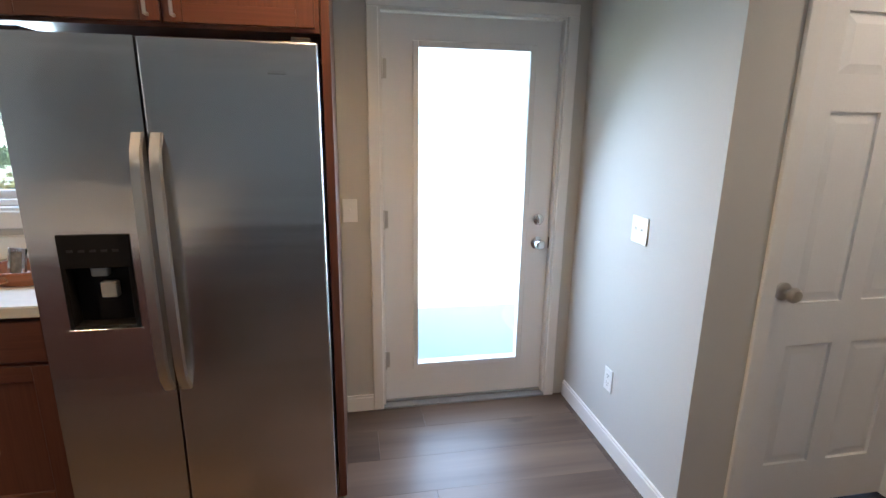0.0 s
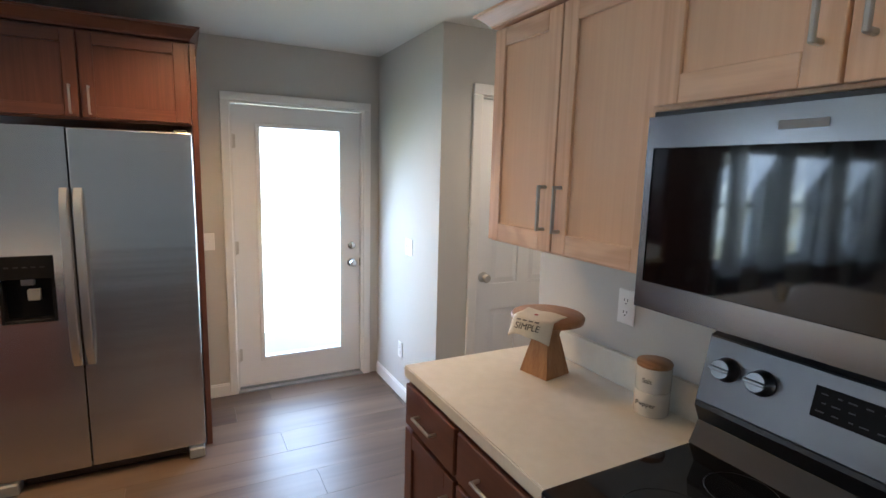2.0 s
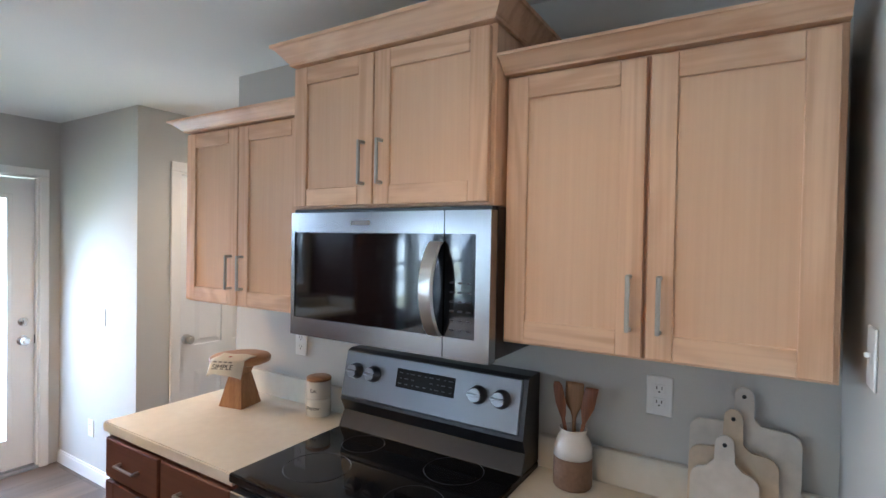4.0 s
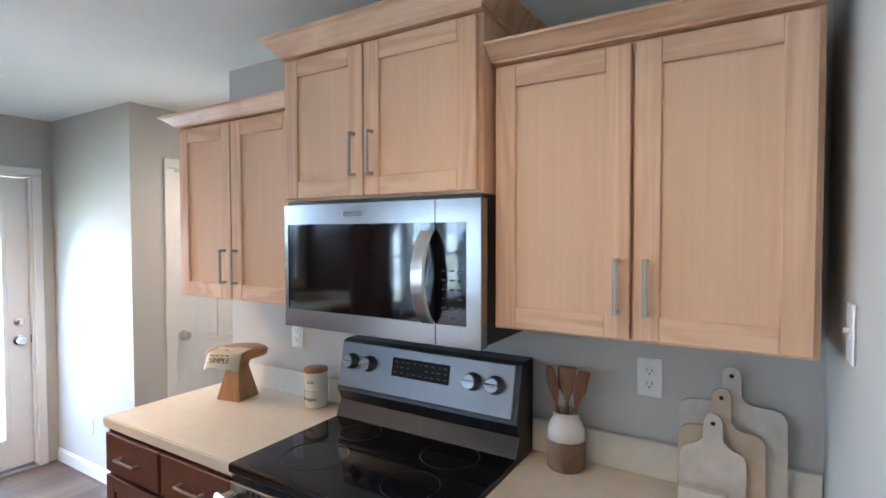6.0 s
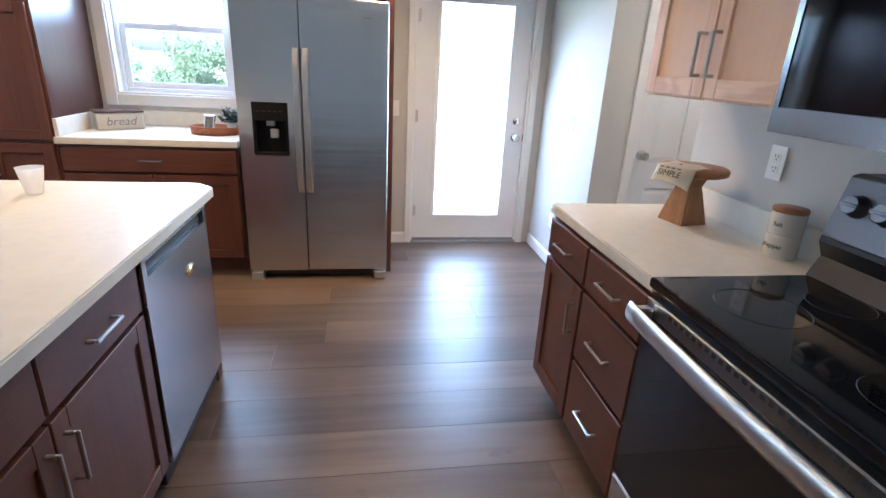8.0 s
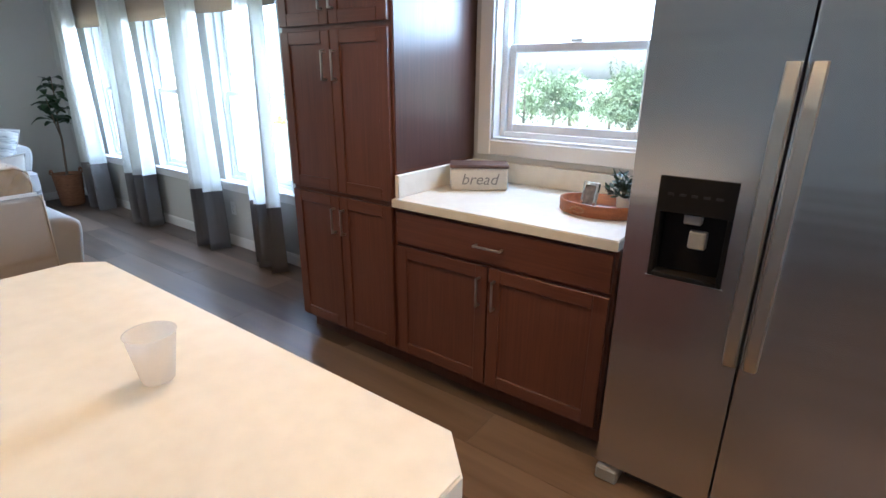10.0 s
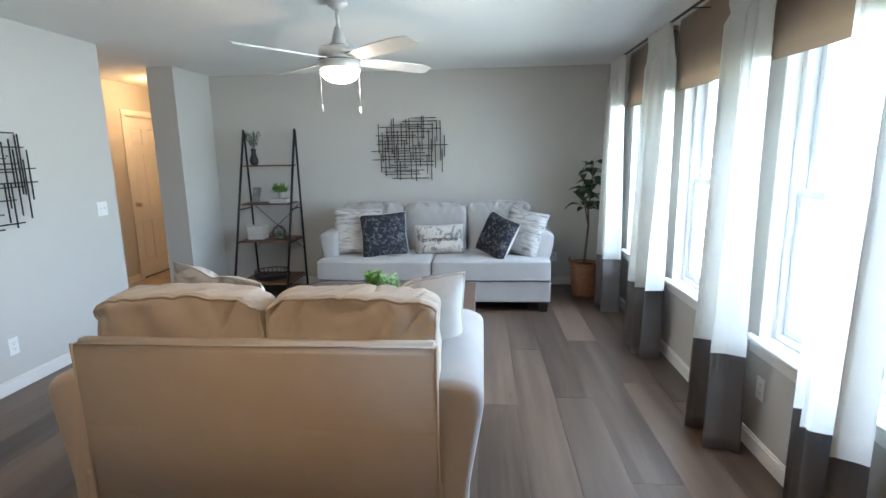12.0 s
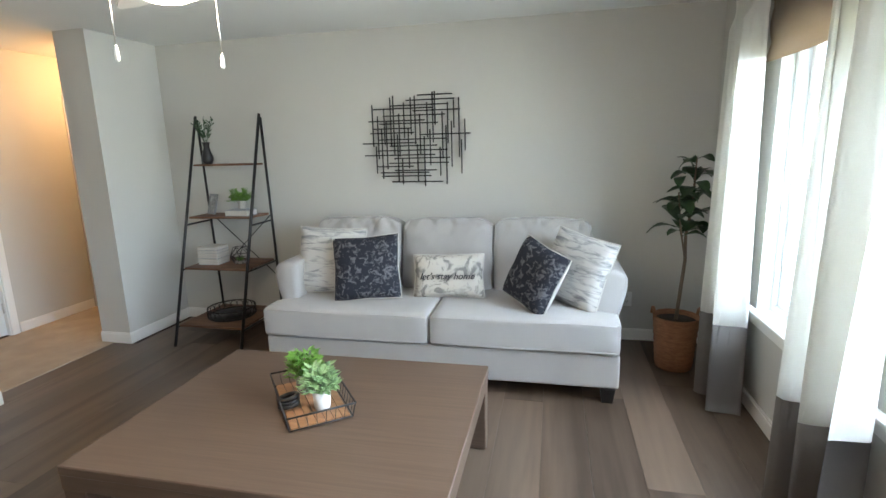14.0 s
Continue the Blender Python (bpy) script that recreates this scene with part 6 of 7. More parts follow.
for yy in (-0.296, 1.068):
    bm = bmesh.new()
    welt(bm, [(-3.702, yy, 0.842), (-3.706, yy, 0.5), (-3.722, yy, 0.125)], 0.005)
    part("piping", bm, SOFA_WARM_LIT, bf)
for yin, yout in ((-0.29, -0.470), (1.015, 1.235)):
    bm = bmesh.new()
    rolled_arm(bm, -3.735, -4.65, yin, yout, 0.140, 0.700)
    # the window-side arm takes the cooler linen, standing in for daylight on it
    part("arm", bm, SOFA if yout > 0 else SOFA_WARM_LIT, lv, smooth=True)
for y0, y1, sd in ((-0.29, 0.362, 11.0), (0.368, 1.015, 12.0)):
    b2 = soft_block(0.74, y1 - y0, 0.20, 6.0, 12, 0.012, sd)
    b2.transform(Matrix.Translation((-4.285, (y0 + y1) / 2, 0.395)))
    part("seat_cushion", b2, SOFA_WARM_LIT, lv, smooth=True)
for y0, y1, sd in ((-0.27, 0.402, 13.5), (0.412, 1.065, 15.0)):
    b2, seam = boxed_cushion(0.17, y1 - y0, 0.58, sd)
    CM = Matrix.Translation((-3.890, (y0 + y1) / 2, 0.700)) @ pose(0, 0, 0, 0, 4)
    b2.transform(CM)
    bc = part("back_cushion", b2, SOFA_WARM_LIT, lv, smooth=True)
    bm = bmesh.new()
    welt(bm, [CM @ p for p in seam], 0.0065)
    part("piping", bm, SOFA_WARM_LIT, bc)
for x in (-4.57, -3.775):
    for y in (-0.355, 1.090):
        bm = bmesh.new()
        rows = [[bm.verts.new((x + sx * r, y + sy * r, z)) for sx, sy in ((-1, -1), (1, -1), (1, 1), (-1, 1))] for r, z in ((0.032, 0.0), (0.046, 0.1115))]
        for k in range(4):
            bm.faces.new((rows[0][k], rows[0][(k + 1) % 4], rows[1][(k + 1) % 4], rows[1][k]))
        bm.faces.new(rows[0]), bm.faces.new(rows[1])
        part("leg", bm, FOOT, lv, "black tapered leg")
pillow(-4.17, 0.88, 0.775, 0.56, 0.46, 0.18, -74, 22, 5, [PIL_WORD, PIL_BACK], "cream pillow with a dented top in the loveseat corner", chop=0.10)
pillow(-4.22, 0.03, 0.785, 0.54, 0.46, 0.18, -112, 14, -6, [PIL_STRIPE, PIL_STRIPE], "white and grey streaked pillow on the loveseat", chop=0.05)

# ---------------------------------------------------------------- coffee table and tray
tb = thing("coffee_table", -5.73, 0.45, 0, "large low dark brown wooden coffee table with square legs", "coffee table")
TX0, TX1, TY0, TY1 = -6.285, -5.182, -0.275, 1.172
part("tabletop", box(TX0, TX1, TY0, TY1, 0.372, 0.412, 0.004), TABLEW, tb)
bm = bmesh.new()
add_box(bm, TX0 + 0.004, TX1 - 0.004, TY0 + 0.004, TY0 + 0.03, 0.315, 0.3715)
add_box(bm, TX0 + 0.004, TX1 - 0.004, TY1 - 0.03, TY1 - 0.004, 0.315, 0.3715)
add_box(bm, TX0 + 0.004, TX0 + 0.03, TY0 + 0.03, TY1 - 0.03, 0.315, 0.3715)
add_box(bm, TX1 - 0.03, TX1 - 0.004, TY0 + 0.03, TY1 - 0.03, 0.315, 0.3715)
part("apron", bm, TABLEW, tb)
for x in (TX0 + 0.005, TX1 - 0.105):
    for y in (TY0 + 0.005, TY1 - 0.105):
        part("leg", box(x, x + 0.10, y, y + 0.10, 0, 0.3145, 0.004), TABLEW, tb)

wt = thing("wire_tray", -5.79, 0.44, 0.412, "black wire tray with a wooden slat bottom on the coffee table", "tray")
WM = Matrix.Translation((-5.785, 0.435, 0.4125)) @ pose(0, 0, 0, 0, 0, 38)
for k in range(7):
    bm = bmesh.new()
    add_box(bm, -0.215, 0.215, -0.122 + 0.035 * k, -0.090 + 0.035 * k, 0.004, 0.012, 0.001, 0, WM)
    part("slat", bm, TANX, wt)
for z, e in ((0.006, 0.0), (0.068, 0.012)):
    pts = [(-0.222 - e, -0.130 - e, z), (0.222 + e, -0.130 - e, z), (0.222 + e, 0.130 + e, z), (-0.222 - e, 0.130 + e, z)]
    bm = bmesh.new()
    for a, b in zip(pts, pts[1:] + pts[:1]):
        add_tube(bm, [WM @ Vector(a), WM @ Vector(b)], 0.004 if z > 0.05 else 0.003, 6)
    part("wire_rim", bm, IRON, wt)
bm = bmesh.new()
for k in range(13):
    x = -0.222 + 0.037 * k
    for s in (-1, 1):
        add_tube(bm, [WM @ Vector((x, s * 0.130, 0.006)), WM @ Vector((x * 1.05, s * 0.142, 0.068))], 0.0014, 4)
for k in range(8):
    y = -0.130 + 0.037 * k
    for s in (-1, 1):
        add_tube(bm, [WM @ Vector((s * 0.222, y, 0.006)), WM @ Vector((s * 0.234, y * 1.08, 0.068))], 0.0014, 4)
part("wire_side", bm, IRON, wt)
small_plant(-5.860, 0.370, 0.425, 0.044, 0.085, 0.080, 0.115, 60, TERRA, LEAFG, "small bright green plant in a stone pot", 5, 0.045, "plants in the tray")
small_plant(-5.725, 0.520, 0.425, 0.040, 0.085, 0.075, 0.115, 60, CERAM, LEAFP, "small pale green plant in a white pot", 6, 0.045, "plants in the tray")
bd = thing("bead_garland", -5.70, 0.37, 0.425, "coil of dark beads lying in the tray", "beads")
bm = bmesh.new()
for k in range(3):
    r = 0.040
    add_tube(bm, [(-5.700 + r * math.cos(a) * 0.8, 0.375 + r * math.sin(a), 0.440 + 0.016 * k + 0.010 * math.sin(a)) for a in [2 * math.pi * j / 20 for j in range(20)]], 0.011, 8, closed=True)
part("strand", bm, IRON, bd)


# ---------------------------------------------------------------- ladder shelf with its things
ls = thing("ladder_shelf", -7.5, -1.19, 0, "black metal ladder shelf with four rustic wooden boards", "shelf")
LY0, LY1 = -1.475, -0.880


def front_x(z):
    return -7.150 - 0.560 * z / 1.826


def back_x(z):
    return -7.800 + 0.078 * z / 1.826


for y in (LY0, LY1):
    bm = bmesh.new()
    add_tube(bm, [(front_x(0), y, 0.0), (front_x(1.826), y, 1.826)], 0.0145, 4)
    part("front_leg", bm, IRON, ls)
    bm = bmesh.new()
    add_tube(bm, [(back_x(0), y, 0.0), (back_x(1.80), y, 1.80)], 0.0125, 4)
    part("back_leg", bm, IRON, ls)
    for z in (0.145, 0.588, 0.945):
        part("side_rail", tube([(front_x(z), y, z), (back_x(z), y, z)], 0.008, 4), IRON, ls)
SHELVES = (0.165, 0.607, 1.010, 1.432)
for z in SHELVES:
    part("shelf_board", box(back_x(z) + 0.014, front_x(z) - 0.006, LY0 + 0.015, LY1 - 0.015, z - 0.016, z, 0.002), RUSTIC, ls, "rustic brown board")
bm = bmesh.new()
xb = -7.77
add_tube(bm, [(xb, LY0, 1.0), (xb, LY1, 0.45)], 0.004, 6)
add_tube(bm, [(xb + 0.01, LY0, 0.45), (xb + 0.01, LY1, 1.0)], 0.004, 6)
part("cross_brace", bm, IRON, ls)

va_ = thing("vase", -7.62, -1.335, 1.432, "small black vase with green sprigs on the top shelf", "vase")
part("vessel", lathe(-7.62, -1.335, [(0.001, 1.4325), (0.032, 1.4325), (0.045, 1.46), (0.048, 1.49), (0.030, 1.54), (0.022, 1.57), (0.030, 1.61), (0.026, 1.61), (0.018, 1.57), (0.001, 1.56)], 22), BLACKPL, va_)
bm = bmesh.new()
rnd = random.Random(8)
for k in range(12):
    a, l = rnd.uniform(0, 6.28), rnd.uniform(0.14, 0.22)
    tip = Vector((-7.62 + 0.075 * math.cos(a), -1.335 + 0.085 * math.sin(a), 1.59 + l))
    root = Vector((-7.62, -1.335, 1.58))
    add_tube(bm, [root, root.lerp(tip, 0.5) + Vector((0, 0, 0.02)), tip], 0.0018, 4)
    for j in range(7):
        q = root.lerp(tip, 0.35 + 0.1 * j)
        s = Vector((rnd.uniform(-1, 1), rnd.uniform(-1, 1), 0.8)).normalized() * 0.035
        t_ = s.cross(Vector((0.3, 0.8, 0.2))).normalized() * 0.006
        bm.faces.new([bm.verts.new(p) for p in (q, q + s * 0.5 + t_, q + s, q + s * 0.5 - t_)])
part("sprigs", bm, LEAFD, va_, "green sprigs")

small_plant(-7.60, -1.045, 1.060, 0.036, 0.070, 0.10, 0.10, 60, TERRA, LEAFG, "small round green plant in a stone pot on a book", 9, 0.045)
bo = thing("book", -7.58, -1.05, 1.01, "thick closed book lying on the shelf", "book", "books on the ladder shelf")
part("page_block", box(-7.655, -7.510, -1.150, -0.950, 1.0145, 1.054, 0.001), BOOKW, bo)
part("cover", box(-7.66, -7.506, -1.155, -0.945, 1.0105, 1.0142, 0.001), BOOKB, bo)
part("cover", box(-7.66, -7.506, -1.155, -0.945, 1.0543, 1.058, 0.001), BOOKB, bo)
for k in range(6):
    bo = thing("book", -7.54, -1.32, 0.607 + 0.024 * k, "white paperback book in a flat stack", "book", "books on the ladder shelf")
    z = 0.6075 + 0.0245 * k
    o = 0.008 * math.sin(k * 2.3)
    part("page_block", box(-7.62 + o, -7.462 + o, -1.412 + o, -1.232 + o, z + 0.0025, z + 0.0215, 0.001), BOOKW, bo)
    bm = bmesh.new()
    add_box(bm, -7.622 + o, -7.458 + o, -1.415 + o, -1.229 + o, z, z + 0.0022)
    add_box(bm, -7.622 + o, -7.458 + o, -1.415 + o, -1.229 + o, z + 0.0218, z + 0.024)
    part("cover", bm, BOXW if k % 2 else BOOKB, bo)
# wire terrarium with greenery
te = thing("terrarium", -7.55, -1.08, 0.607, "geometric wire terrarium with a green plant", "terrarium")
bm = bmesh.new()
rings = [[(-7.55 + r * math.cos(2 * math.pi * (k + o) / 6), -1.08 + r * math.sin(2 * math.pi * (k + o) / 6), z) for k in range(6)] for r, z, o in ((0.045, 0.610, 0), (0.085, 0.675, 0.5), (0.050, 0.745, 0))]
for a in rings:
    for k in range(6):
        add_tube(bm, [a[k], a[(k + 1) % 6]], 0.0025, 4)
for a, b in zip(rings, rings[1:]):
    for k in range(6):
        add_tube(bm, [a[k], b[k]], 0.0025, 4)
        add_tube(bm, [a[k], b[(k - 1) % 6]] if a is rings[0] else [a[k], b[(k + 1) % 6]], 0.0025, 4)
part("wire_cage", bm, IRON, te)
bm = bmesh.new()
for k in range(26):
    a, e = rnd.uniform(0, 6.28), rnd.uniform(0.2, 1.2)
    s = Vector((math.cos(a) * math.cos(e), math.sin(a) * math.cos(e), math.sin(e))) * 0.055
    q = Vector((-7.55, -1.08, 0.625))
    w = s.cross(Vector((0, 0, 1))).normalized() * 0.010
    bm.faces.new([bm.verts.new(p) for p in (q, q + s * 0.5 + w, q + s, q + s * 0.5 - w)])
part("succulent", bm, LEAFG, te)
part("pebbles", lathe(-7.55, -1.08, [(0.001, 0.611), (0.043, 0.611), (0.052, 0.625), (0.001, 0.627)], 12), TERRA, te)
# small grey frame leaning on the second shelf
om = thing("picture_frame", -7.63, -1.36, 1.01, "small grey wooden picture frame leaning on the shelf", "picture frame")
OM = Matrix.Translation((-7.62, -1.36, 1.0105)) @ pose(0, 0, 0, 0, 0, 62) @ pose(0, 0, 0, -14)
bm = bmesh.new()
for a, b, c_, d in ((-0.065, -0.050, 0, 0.175), (0.050, 0.065, 0, 0.175), (-0.050, 0.050, 0, 0.015), (-0.050, 0.050, 0.160, 0.175)):
    add_box(bm, a, b, -0.007, 0.007, c_, d, 0.002, 0, OM)
part("frame", bm, GREYPL, om)
part("print", box(-0.050, 0.050, -0.002, 0.004, 0.015, 0.160, 0, OM), mat("pale_print", (0.42, 0.42, 0.43), 0.6, var=0.35, scale=16, fine=50, bump=0), om, "pale grey print")
# round black basket tray on the lowest shelf
rb = thing("round_basket", -7.48, -1.17, 0.165, "round black openwork tray on the lowest shelf", "tray")
part("bottom", lathe(-7.49, -1.17, [(0.001, 0.1655), (0.185, 0.1655), (0.190, 0.170), (0.190, 0.176), (0.001, 0.176)], 36), BLACKPL, rb)
bm = bmesh.new()
for z in (0.178, 0.245):
    add_tube(bm, [(-7.49 + 0.19 * math.cos(a), -1.17 + 0.19 * math.sin(a), z) for a in [2 * math.pi * j / 36 for j in range(36)]], 0.005, 6, closed=True)
for k in range(24):
    a = 2 * math.pi * k / 24
    c0 = Vector((-7.49 + 0.19 * math.cos(a), -1.17 + 0.19 * math.sin(a), 0.211))
    tg = Vector((-math.sin(a), math.cos(a), 0))
    add_tube(bm, [c0 + tg * (0.024 * math.cos(q)) + Vector((0, 0, 0.030 * math.sin(q))) for q in [2 * math.pi * j / 10 for j in range(10)]], 0.003, 5, closed=True)
part("openwork_rim", bm, IRON, rb)


# ---------------------------------------------------------------- wire wall art
def wire_art(M, label, seed):
    """Crossed black rods in a loose lattice, in the plane of local x and z."""
    rnd = random.Random(seed)
    ob = thing("wall_art", *(M.translation), label, "wall art", "wire wall art")
    # level rods in rows, each reaching out to one side or through the middle
    for k in range(23):
        z = 0.335 - 0.655 * (k + rnd.uniform(-0.3, 0.3)) / 22
        env = 0.47 * (1 - 0.42 * abs(z / 0.36) ** 2.2)
        way = (k + rnd.randrange(2)) % 3
        a, b = ((-env * rnd.uniform(0.82, 1.0), env * rnd.uniform(-0.15, 0.35)), (-env * rnd.uniform(-0.1, 0.3), env * rnd.uniform(0.82, 1.0)), (-env * rnd.uniform(0.45, 0.75), env * rnd.uniform(0.3, 0.7)))[way]
        part("rod", tube([M @ Vector((a, -0.020, z)), M @ Vector((b, -0.020, z))], 0.0052, 6), IRON, ob)
    # upright rods, shorter, in staggered places
    for k in range(31):
        x = -0.375 + 0.75 * (k + rnd.uniform(-0.35, 0.35)) / 30
        env = 0.385 * (1 - 0.30 * abs(x / 0.42) ** 2.0)
        l = rnd.uniform(0.20, 0.46)
        c0 = (env - l / 2) * (1, -0.85, 0.2, -1, 0.7, -0.3, 0.95)[k % 7] * rnd.uniform(0.75, 1.0)
        part("rod", tube([M @ Vector((x, -0.028, c0 - l / 2)), M @ Vector((x, -0.028, c0 + l / 2))], 0.0052, 6), IRON, ob)
    bm = bmesh.new()
    for x, z in ((-0.25, 0.15), (0.25, 0.15), (-0.2, -0.15), (0.22, -0.12)):
        add_tube(bm, [M @ Vector((x, -0.020, z)), M @ Vector((x, 0, z))], 0.003, 5)
    part("standoff", bm, IRON, ob)


wire_art(Matrix.Translation((-7.849, 0.425, 1.582)) @ pose(0, 0, 0, 0, 0, 90), "black wire lattice wall art over the sofa", 21)
wire_art(Matrix.Translation((-4.93, -1.899, 1.40)) @ pose(0, 0, 0, 0, 0, 180), "black wire lattice wall art on the side wall", 22)

# ---------------------------------------------------------------- ceiling fan
FX, FY = -5.285, 0.345
fan = thing("ceiling_fan", FX, FY, 2.44, "pale four-blade ceiling fan with a lit bowl lamp", "ceiling fan")
part("canopy", lathe(FX, FY, [(0.001, 2.4395), (0.065, 2.4395), (0.066, 2.425), (0.030, 2.395), (0.001, 2.395)], 28), FANM, fan)
part("downrod", lathe(FX, FY, [(0.012, 2.395), (0.012, 2.25)], 14), FANM, fan)
part("motor_cover", lathe(FX, FY, [(0.014, 2.30), (0.022, 2.29), (0.045, 2.205), (0.058, 2.195), (0.060, 2.172), (0.045, 2.170)], 28), FANM, fan)
part("motor_housing", lathe(FX, FY, [(0.001, 2.171), (0.118, 2.170), (0.128, 2.160), (0.128, 2.098), (0.124, 2.095), (0.128, 2.092), (0.128, 2.050), (0.122, 2.044), (0.001, 2.044)], 36), FANM, fan)
part("seam_ring", lathe(FX, FY, [(0.1275, 2.0925), (0.1292, 2.0925), (0.1292, 2.0975), (0.1275, 2.0975)], 36), SLOTDK, fan)
part("lamp_bowl", lathe(FX, FY, [(0.118, 2.0435), (0.122, 2.035), (0.116, 2.012), (0.094, 1.985), (0.058, 1.968), (0.001, 1.962)], 36), OPAL, fan, "glowing opal glass bowl")
for k, an in enumerate((-37, 48, 135, 229)):
    bm = bmesh.new()
    outline = [(0.10, -0.040), (0.25, -0.058), (0.45, -0.068), (0.62, -0.064), (0.70, -0.045), (0.715, 0.045), (0.66, 0.060), (0.45, 0.064), (0.25, 0.056), (0.10, 0.040)]
    lo = [bm.verts.new((x, y, -0.0035)) for x, y in outline]
    hi = [bm.verts.new((x, y, 0.0035)) for x, y in outline]
    bm.faces.new(lo), bm.faces.new(hi)
    for i in range(10):
        bm.faces.new((lo[i], lo[(i + 1) % 10], hi[(i + 1) % 10], hi[i]))
    bm.transform(Matrix.Translation((FX, FY, 2.105)) @ pose(0, 0, 0, 0, 0, an) @ pose(0, 0, 0, -14))
    part("blade", bm, BLADE, fan, "pale satin blade")
for x, y in ((-5.394, 0.439), (-5.175, 0.252)):
    bm = bmesh.new()
    add_tube(bm, [(x, y, 2.05), (x, y, 1.825)], 0.0022, 5)
    ch = part("pull_chain", bm, NICKEL, fan)
    part("chain_bob", lathe(x, y, [(0.002, 1.828), (0.006, 1.820), (0.007, 1.790), (0.005, 1.784), (0.001, 1.783)], 10), WHITEPL, ch, "white chain bob")

# ---------------------------------------------------------------- fig tree in a basket
PX, PY = -7.38, 2.305
ft = thing("fig_tree", PX, PY, 0, "artificial fiddle-leaf fig in a woven basket", "plant")
bm = bmesh.new()
nseg = 30
prof = [(0.112, 0.002), (0.118, 0.02)] + [(0.118 + 0.026 * k / 14 + (0.004 if k % 2 else 0.0), 0.03 + 0.325 * k / 14) for k in range(15)] + [(0.150, 0.366), (0.138, 0.366), (0.130, 0.33), (0.001, 0.325)]
add_lathe(bm, PX, PY, prof, nseg)
bs = part("basket", bm, WICKER, ft, "brown woven basket")
for s in (-1, 1):
    bm = bmesh.new()
    add_tube(bm, [(PX + 0.05 * math.cos(a), PY + s * 0.146, 0.362 + 0.055 * math.sin(a)) for a in [math.pi * j / 10 for j in range(11)]], 0.010, 7)
    part("basket_handle", bm, WICKER, bs)
part("soil", lathe(PX, PY, [(0.001, 0.326), (0.129, 0.326), (0.129, 0.335), (0.001, 0.342)], 20), SOIL, ft)
trunk_pts = [(PX, PY, 0.34), (PX + 0.015, PY + 0.012, 0.55), (PX + 0.005, PY + 0.03, 0.75), (PX + 0.02, PY + 0.02, 0.92), (PX + 0.01, PY + 0.05, 1.12), (PX + 0.0, PY + 0.06, 1.42)]
bm = bmesh.new()
add_tube(bm, trunk_pts, [0.013, 0.012, 0.011, 0.010, 0.008, 0.004], 8)
add_tube(bm, [trunk_pts[2], (PX + 0.06, PY - 0.02, 0.95), (PX + 0.07, PY - 0.05, 1.20)], [0.009, 0.007, 0.004], 7)
part("trunk", bm, BARK, ft)
# one leaf, shared by all
lm = bmesh.new()
g = {}
for i in range(8):
    s = i / 7
    wd = 0.052 * math.sin(math.pi * min(1, s * 0.92 + 0.06)) ** 0.7 * (0.72 + 0.45 * s)
    for j in range(5):
        u = j / 2 - 1
        g[i, j] = lm.verts.new((u * wd, 0.03 + 0.165 * s, 0.035 * math.sin(s * 2.4) - 0.05 * s * s + 0.010 * u * u + 0.004 * math.sin(9 * s + 3 * u)))
for i in range(7):
    for j in range(4):
        lm.faces.new((g[i, j], g[i, j + 1], g[i + 1, j + 1], g[i + 1, j])).smooth = True
add_tube(lm, [(0, 0, 0), (0, 0.03, 0.002)], 0.0025, 5)
leaf_me = bpy.data.meshes.new("leaf")
lm.to_mesh(leaf_me)
lm.free()
leaf_me.materials.append(LEAFD)
rnd = random.Random(31)
for k in range(46):
    s = k / 45
    if k % 3:
        p = Vector(trunk_pts[3]).lerp(Vector(trunk_pts[5]), s)
    else:
        p = Vector((PX + 0.06, PY - 0.02, 0.92)).lerp(Vector((PX + 0.07, PY - 0.05, 1.22)), s)
    lf = new("leaf", leaf_me)
    lf.parent = ft
    sc_ = rnd.uniform(0.75, 1.15) * (1.0 - 0.25 * s)
    lf.matrix_local = Matrix.Translation(p - ORIGIN[ft]) @ pose(0, 0, 0, 0, 0, k * 137.5 + rnd.uniform(-20, 20)) @ pose(0, 0, 0, rnd.uniform(-25, 55), rnd.uniform(-20, 20)) @ Matrix.Scale(sc_, 4)

# hall ceiling lamp
hl = thing("hall_light", -8.0, -2.55, 2.44, "lit flush ceiling lamp in the hall", "ceiling light")
part("pan", lathe(-8.0, -2.55, [(0.001, 2.4395), (0.15, 2.4395), (0.15, 2.42), (0.001, 2.42)], 28), TRIM, hl)

# ---------------------------------------------------------------- outdoors
def lie(y):
    """The height of the ground: level by the house, then falling away to the woods."""
    s = max(0.0, min(1.0, (y - 6.0) / 30.0))
    return -0.35 - 3.0 * s * s * (3 - 2 * s)


gb = bmesh.new()
ys = [-2000, -60, 0, 6] + [6 + 2.0 * k for k in range(1, 17)] + [60, 2000]
xs = [-2000, -100, -30, 0, 30, 100, 2000]
gv = [[gb.verts.new((x, y, lie(y))) for x in xs] for y in ys]
for a, b in zip(gv, gv[1:]):
    for k in range(len(xs) - 1):
        gb.faces.new((a[k], a[k + 1], b[k + 1], b[k])).smooth = True
single("ground", gb, GRASS, "sunlit pale lawn sloping down to the woods", "ground", kind="structure")


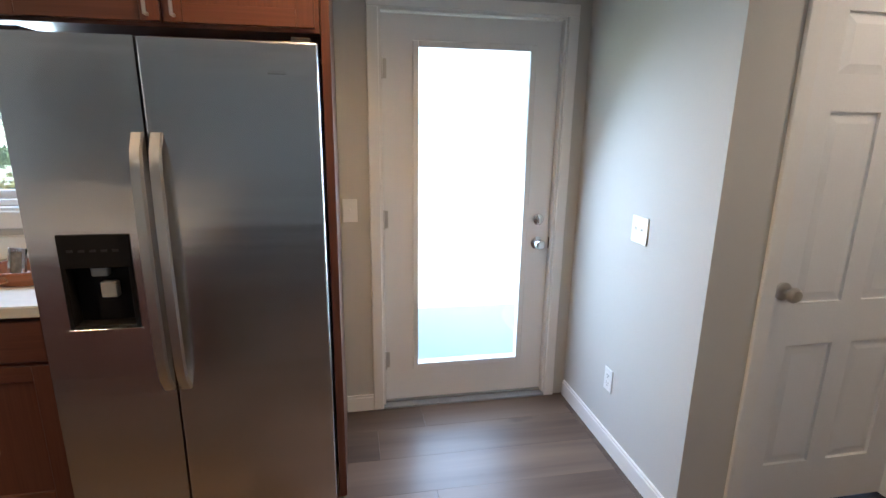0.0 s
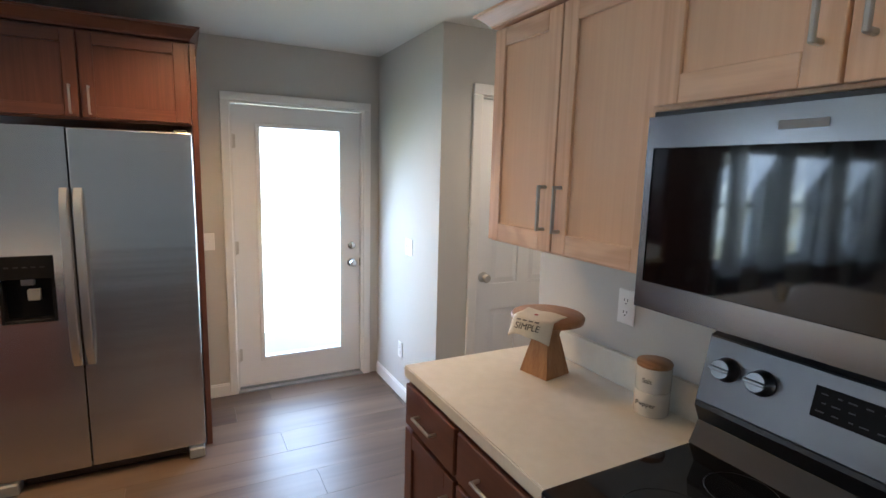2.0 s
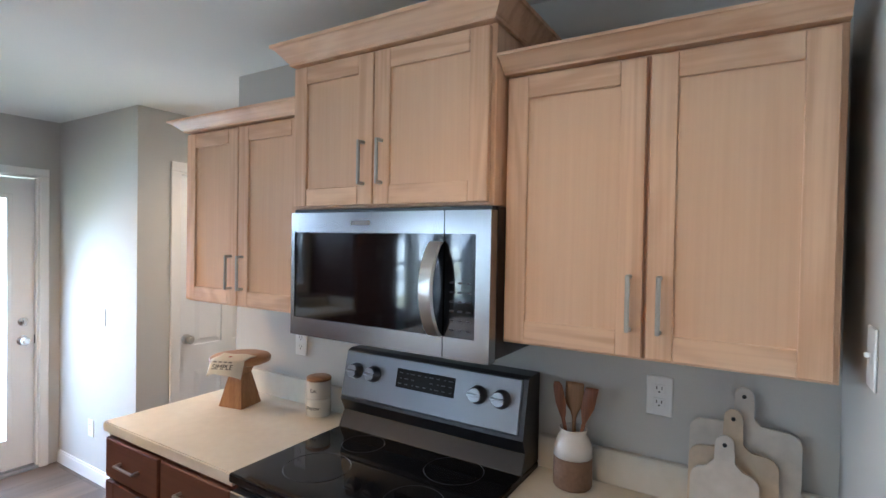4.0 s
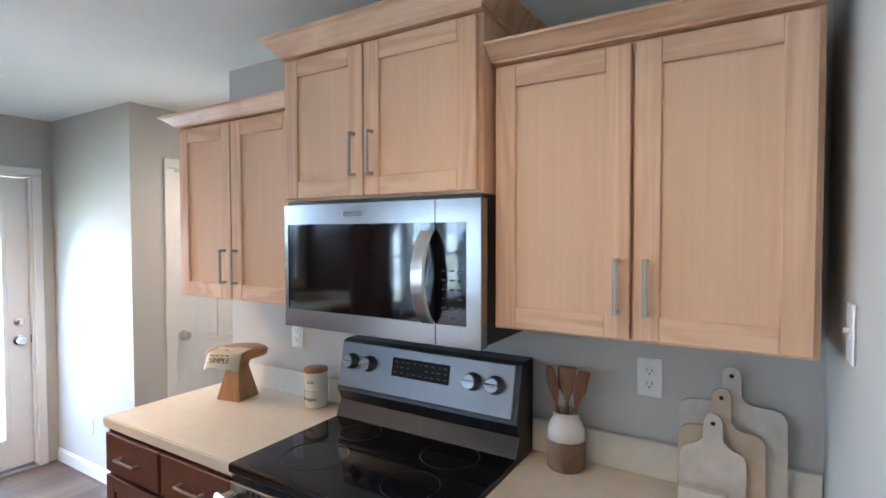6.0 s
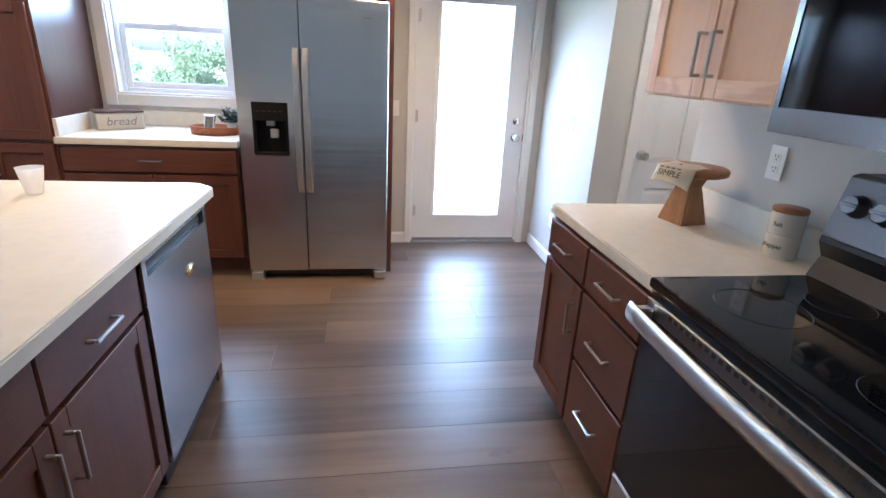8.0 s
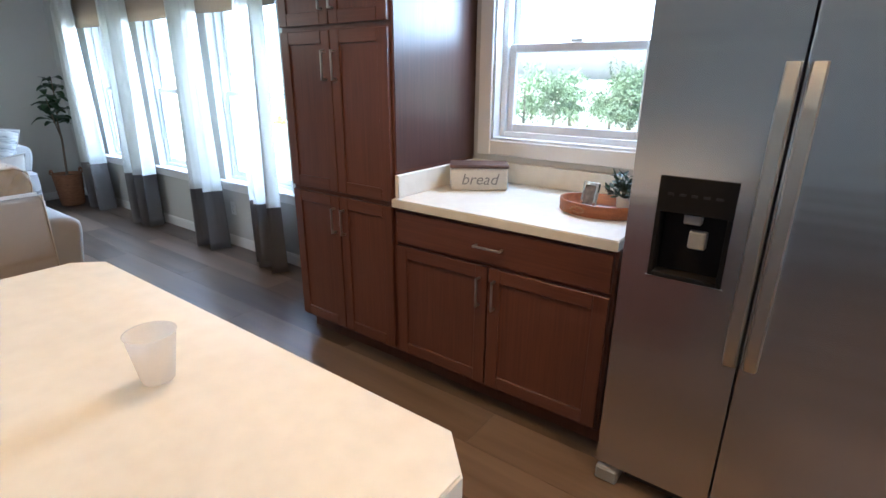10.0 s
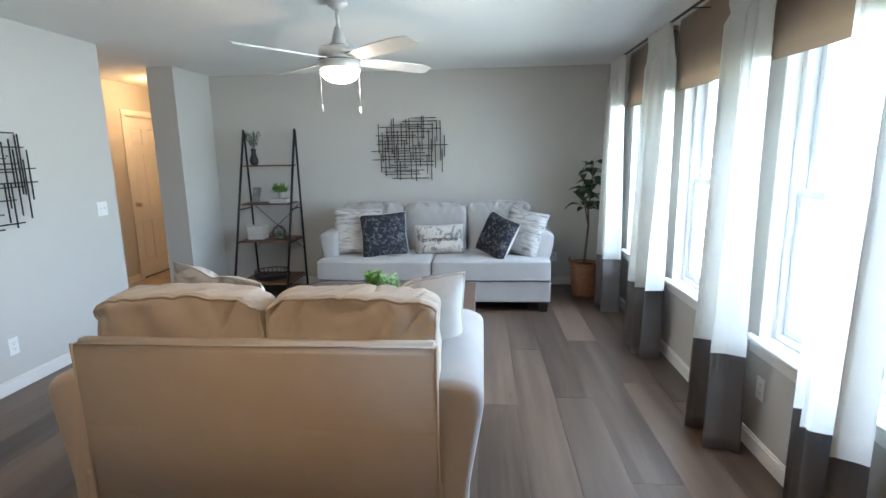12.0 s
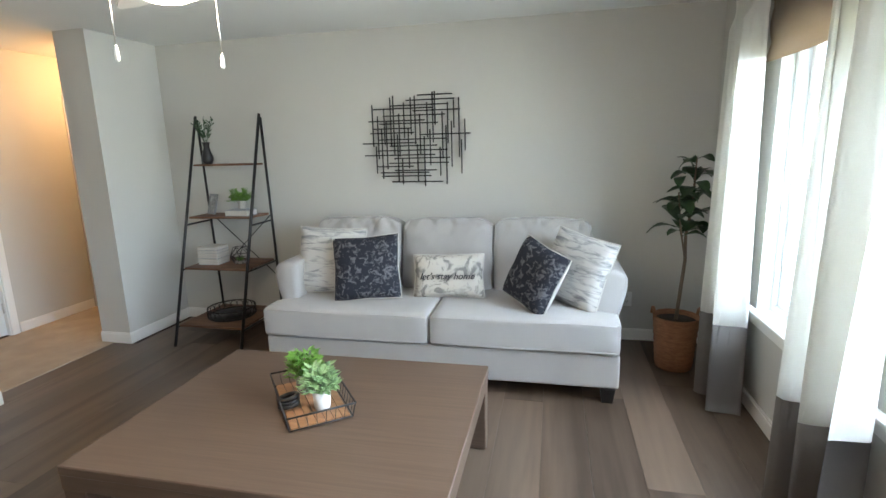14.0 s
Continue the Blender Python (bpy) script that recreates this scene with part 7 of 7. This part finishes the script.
def tree(seed, height):
    """A tapered trunk with limbs and a crown of many small leaves with gaps."""
    rnd = random.Random(seed)
    ob = thing("tree", 0, 0, 0, "leafy green tree with pale trunk at the wood's edge", "tree", "trees behind the house")
    bm = bmesh.new()
    tips = []
    lean = rnd.uniform(-0.6, 0.6)
    top = Vector((lean, rnd.uniform(-0.4, 0.4), height * 0.82))
    add_tube(bm, [(0, 0, -0.2), (lean * 0.2, 0, height * 0.3), (lean * 0.6, 0.1, height * 0.55), top], [0.16, 0.12, 0.08, 0.03], 8)
    for k in range(11):
        s = rnd.uniform(0.22, 0.95)
        p = Vector((lean * s, 0.05, height * 0.80 * s))
        a = rnd.uniform(0, 6.28)
        l = height * rnd.uniform(0.14, 0.30) * (1.15 - 0.6 * s)
        q = p + Vector((math.cos(a) * l, math.sin(a) * l, l * rnd.uniform(0.3, 0.9)))
        add_tube(bm, [p, p.lerp(q, 0.5) + Vector((0, 0, -0.1)), q], [0.05, 0.03, 0.012], 5)
        tips += [q, p.lerp(q, 0.65)]
    tips.append(top)
    part("trunk", bm, mat("pale_bark", (0.30, 0.26, 0.21), 0.9, var=0.2, fine=12, bump=0.4), ob)
    vs, fs = [], []
    for c0 in tips:
        rad = rnd.uniform(0.5, 1.1)
        for k in range(95):
            d = Vector((rnd.gauss(0, 1), rnd.gauss(0, 1), rnd.gauss(0, 0.7))) * rad * 0.55
            q = c0 + d
            u = Vector((rnd.gauss(0, 1), rnd.gauss(0, 1), rnd.gauss(0, 1))).normalized() * rnd.uniform(0.08, 0.17)
            w = u.orthogonal().normalized() * u.length * 0.55
            i = len(vs)
            vs += [q - u, q + w, q + u, q - w]
            fs.append((i, i + 1, i + 2, i + 3))
    me = bpy.data.meshes.new("crown")
    me.from_pydata([tuple(v) for v in vs], [], fs)
    me.materials.append(TREEL)
    cr = new("crown", me)
    cr.parent = ob
    return ob


trees = [tree(40, 6.0), tree(41, 6.8), tree(42, 5.4)]
rnd = random.Random(77)
spots = [(-46 + 1.9 * k + rnd.uniform(-1, 1), 38 + rnd.uniform(0, 6)) for k in range(22)]
for k, (x, y) in enumerate(spots):
    m = pose(x, y, lie(y), 0, 0, rnd.uniform(0, 360)) @ Matrix.Scale(1.0, 4)
    if k < 3:
        trees[k].matrix_basis = m
    else:
        copy_thing(trees[k % 3], m)
vs, fs = [], []
for k in range(9000):
    x, y = rnd.uniform(-50, -2), 33 + abs(rnd.gauss(0, 3.0))
    hgt = 0.5 + 1.3 * noise.noise(Vector((x * 0.35, y * 0.35, 0))) + 0.5 * (y - 33) * 0.2
    q = Vector((x, y, lie(y) + max(0.05, rnd.random() * max(0.3, hgt))))
    u = Vector((rnd.gauss(0, 1), rnd.gauss(0, 1), rnd.gauss(0, 1))).normalized() * rnd.uniform(0.08, 0.22)
    w = u.orthogonal().normalized() * u.length * 0.5
    i = len(vs)
    vs += [tuple(q - u), tuple(q + w), tuple(q + u), tuple(q - w)]
    fs.append((i, i + 1, i + 2, i + 3))
me = bpy.data.meshes.new("undergrowth")
me.from_pydata(vs, [], fs)
me.materials.append(mat("undergrowth_leaf", (0.16, 0.18, 0.05), 0.8, var=0.3, scale=0.4, fine=3, bump=0, color2=(0.24, 0.17, 0.06)))
tagged(new("undergrowth", me), "scrubby green and yellow undergrowth before the woods", "bushes", kind="stuff")
# ---------------------------------------------------------------- plank floor
fl = thing("floor", -3.5, 0, 0, "grey-brown wood-look plank floor", "floor", kind="structure")
PW, PL = 0.2375, 1.82
meshes = {}


def plank(x0, x1, y0, y1):
    w, h = round(x1 - x0, 3), round(y1 - y0, 3)
    if (w, h) not in meshes:
        b = bmesh.new()
        add_box(b, 0.0004, w - 0.0004, 0.0004, h - 0.0004, -0.011, 0.0, 0.0007)
        bmesh.ops.recalc_face_normals(b, faces=b.faces[:])
        me_ = bpy.data.meshes.new("plank")
        b.to_mesh(me_)
        b.free()
        me_.materials.append(PLANK)
        meshes[w, h] = me_
    o_ = new("plank", meshes[w, h])
    o_.parent = fl
    o_.location = Vector((x0, y0, 0)) - ORIGIN[fl]


def plank_field(x0, x1, y0, y1):
    k0 = math.floor((y0 - 1.917) / PW)
    for k in range(k0, math.ceil((y1 - 1.917) / PW)):
        a, b = max(y0, 1.917 + k * PW), min(y1, 1.917 + (k + 1) * PW)
        if b - a < 0.01:
            continue
        off = {0: -4.19, -1: 0.44, -2: -0.35, -3: -4.91}.get(k, 0.31 + 0.67 * k + 0.211 * ((k * 5) % 7))
        x = off + PL * math.floor((x0 - off) / PL)
        while x < x1 - 0.005:
            c_, d_ = max(x0, x), min(x1, x + PL)
            if d_ - c_ > 0.01:
                plank(c_, d_, a, b)
            x += PL


plank_field(-7.85, 1.27, -1.85, N0)
plank_field(-7.16, 0.50, -2.06, -1.85)
plank_field(1.27, 2.63, 0.53, 1.55)
plank_field(1.27, 1.31, 1.55, N0)
plank_field(-3.0, 0.50, -4.2, -2.06)
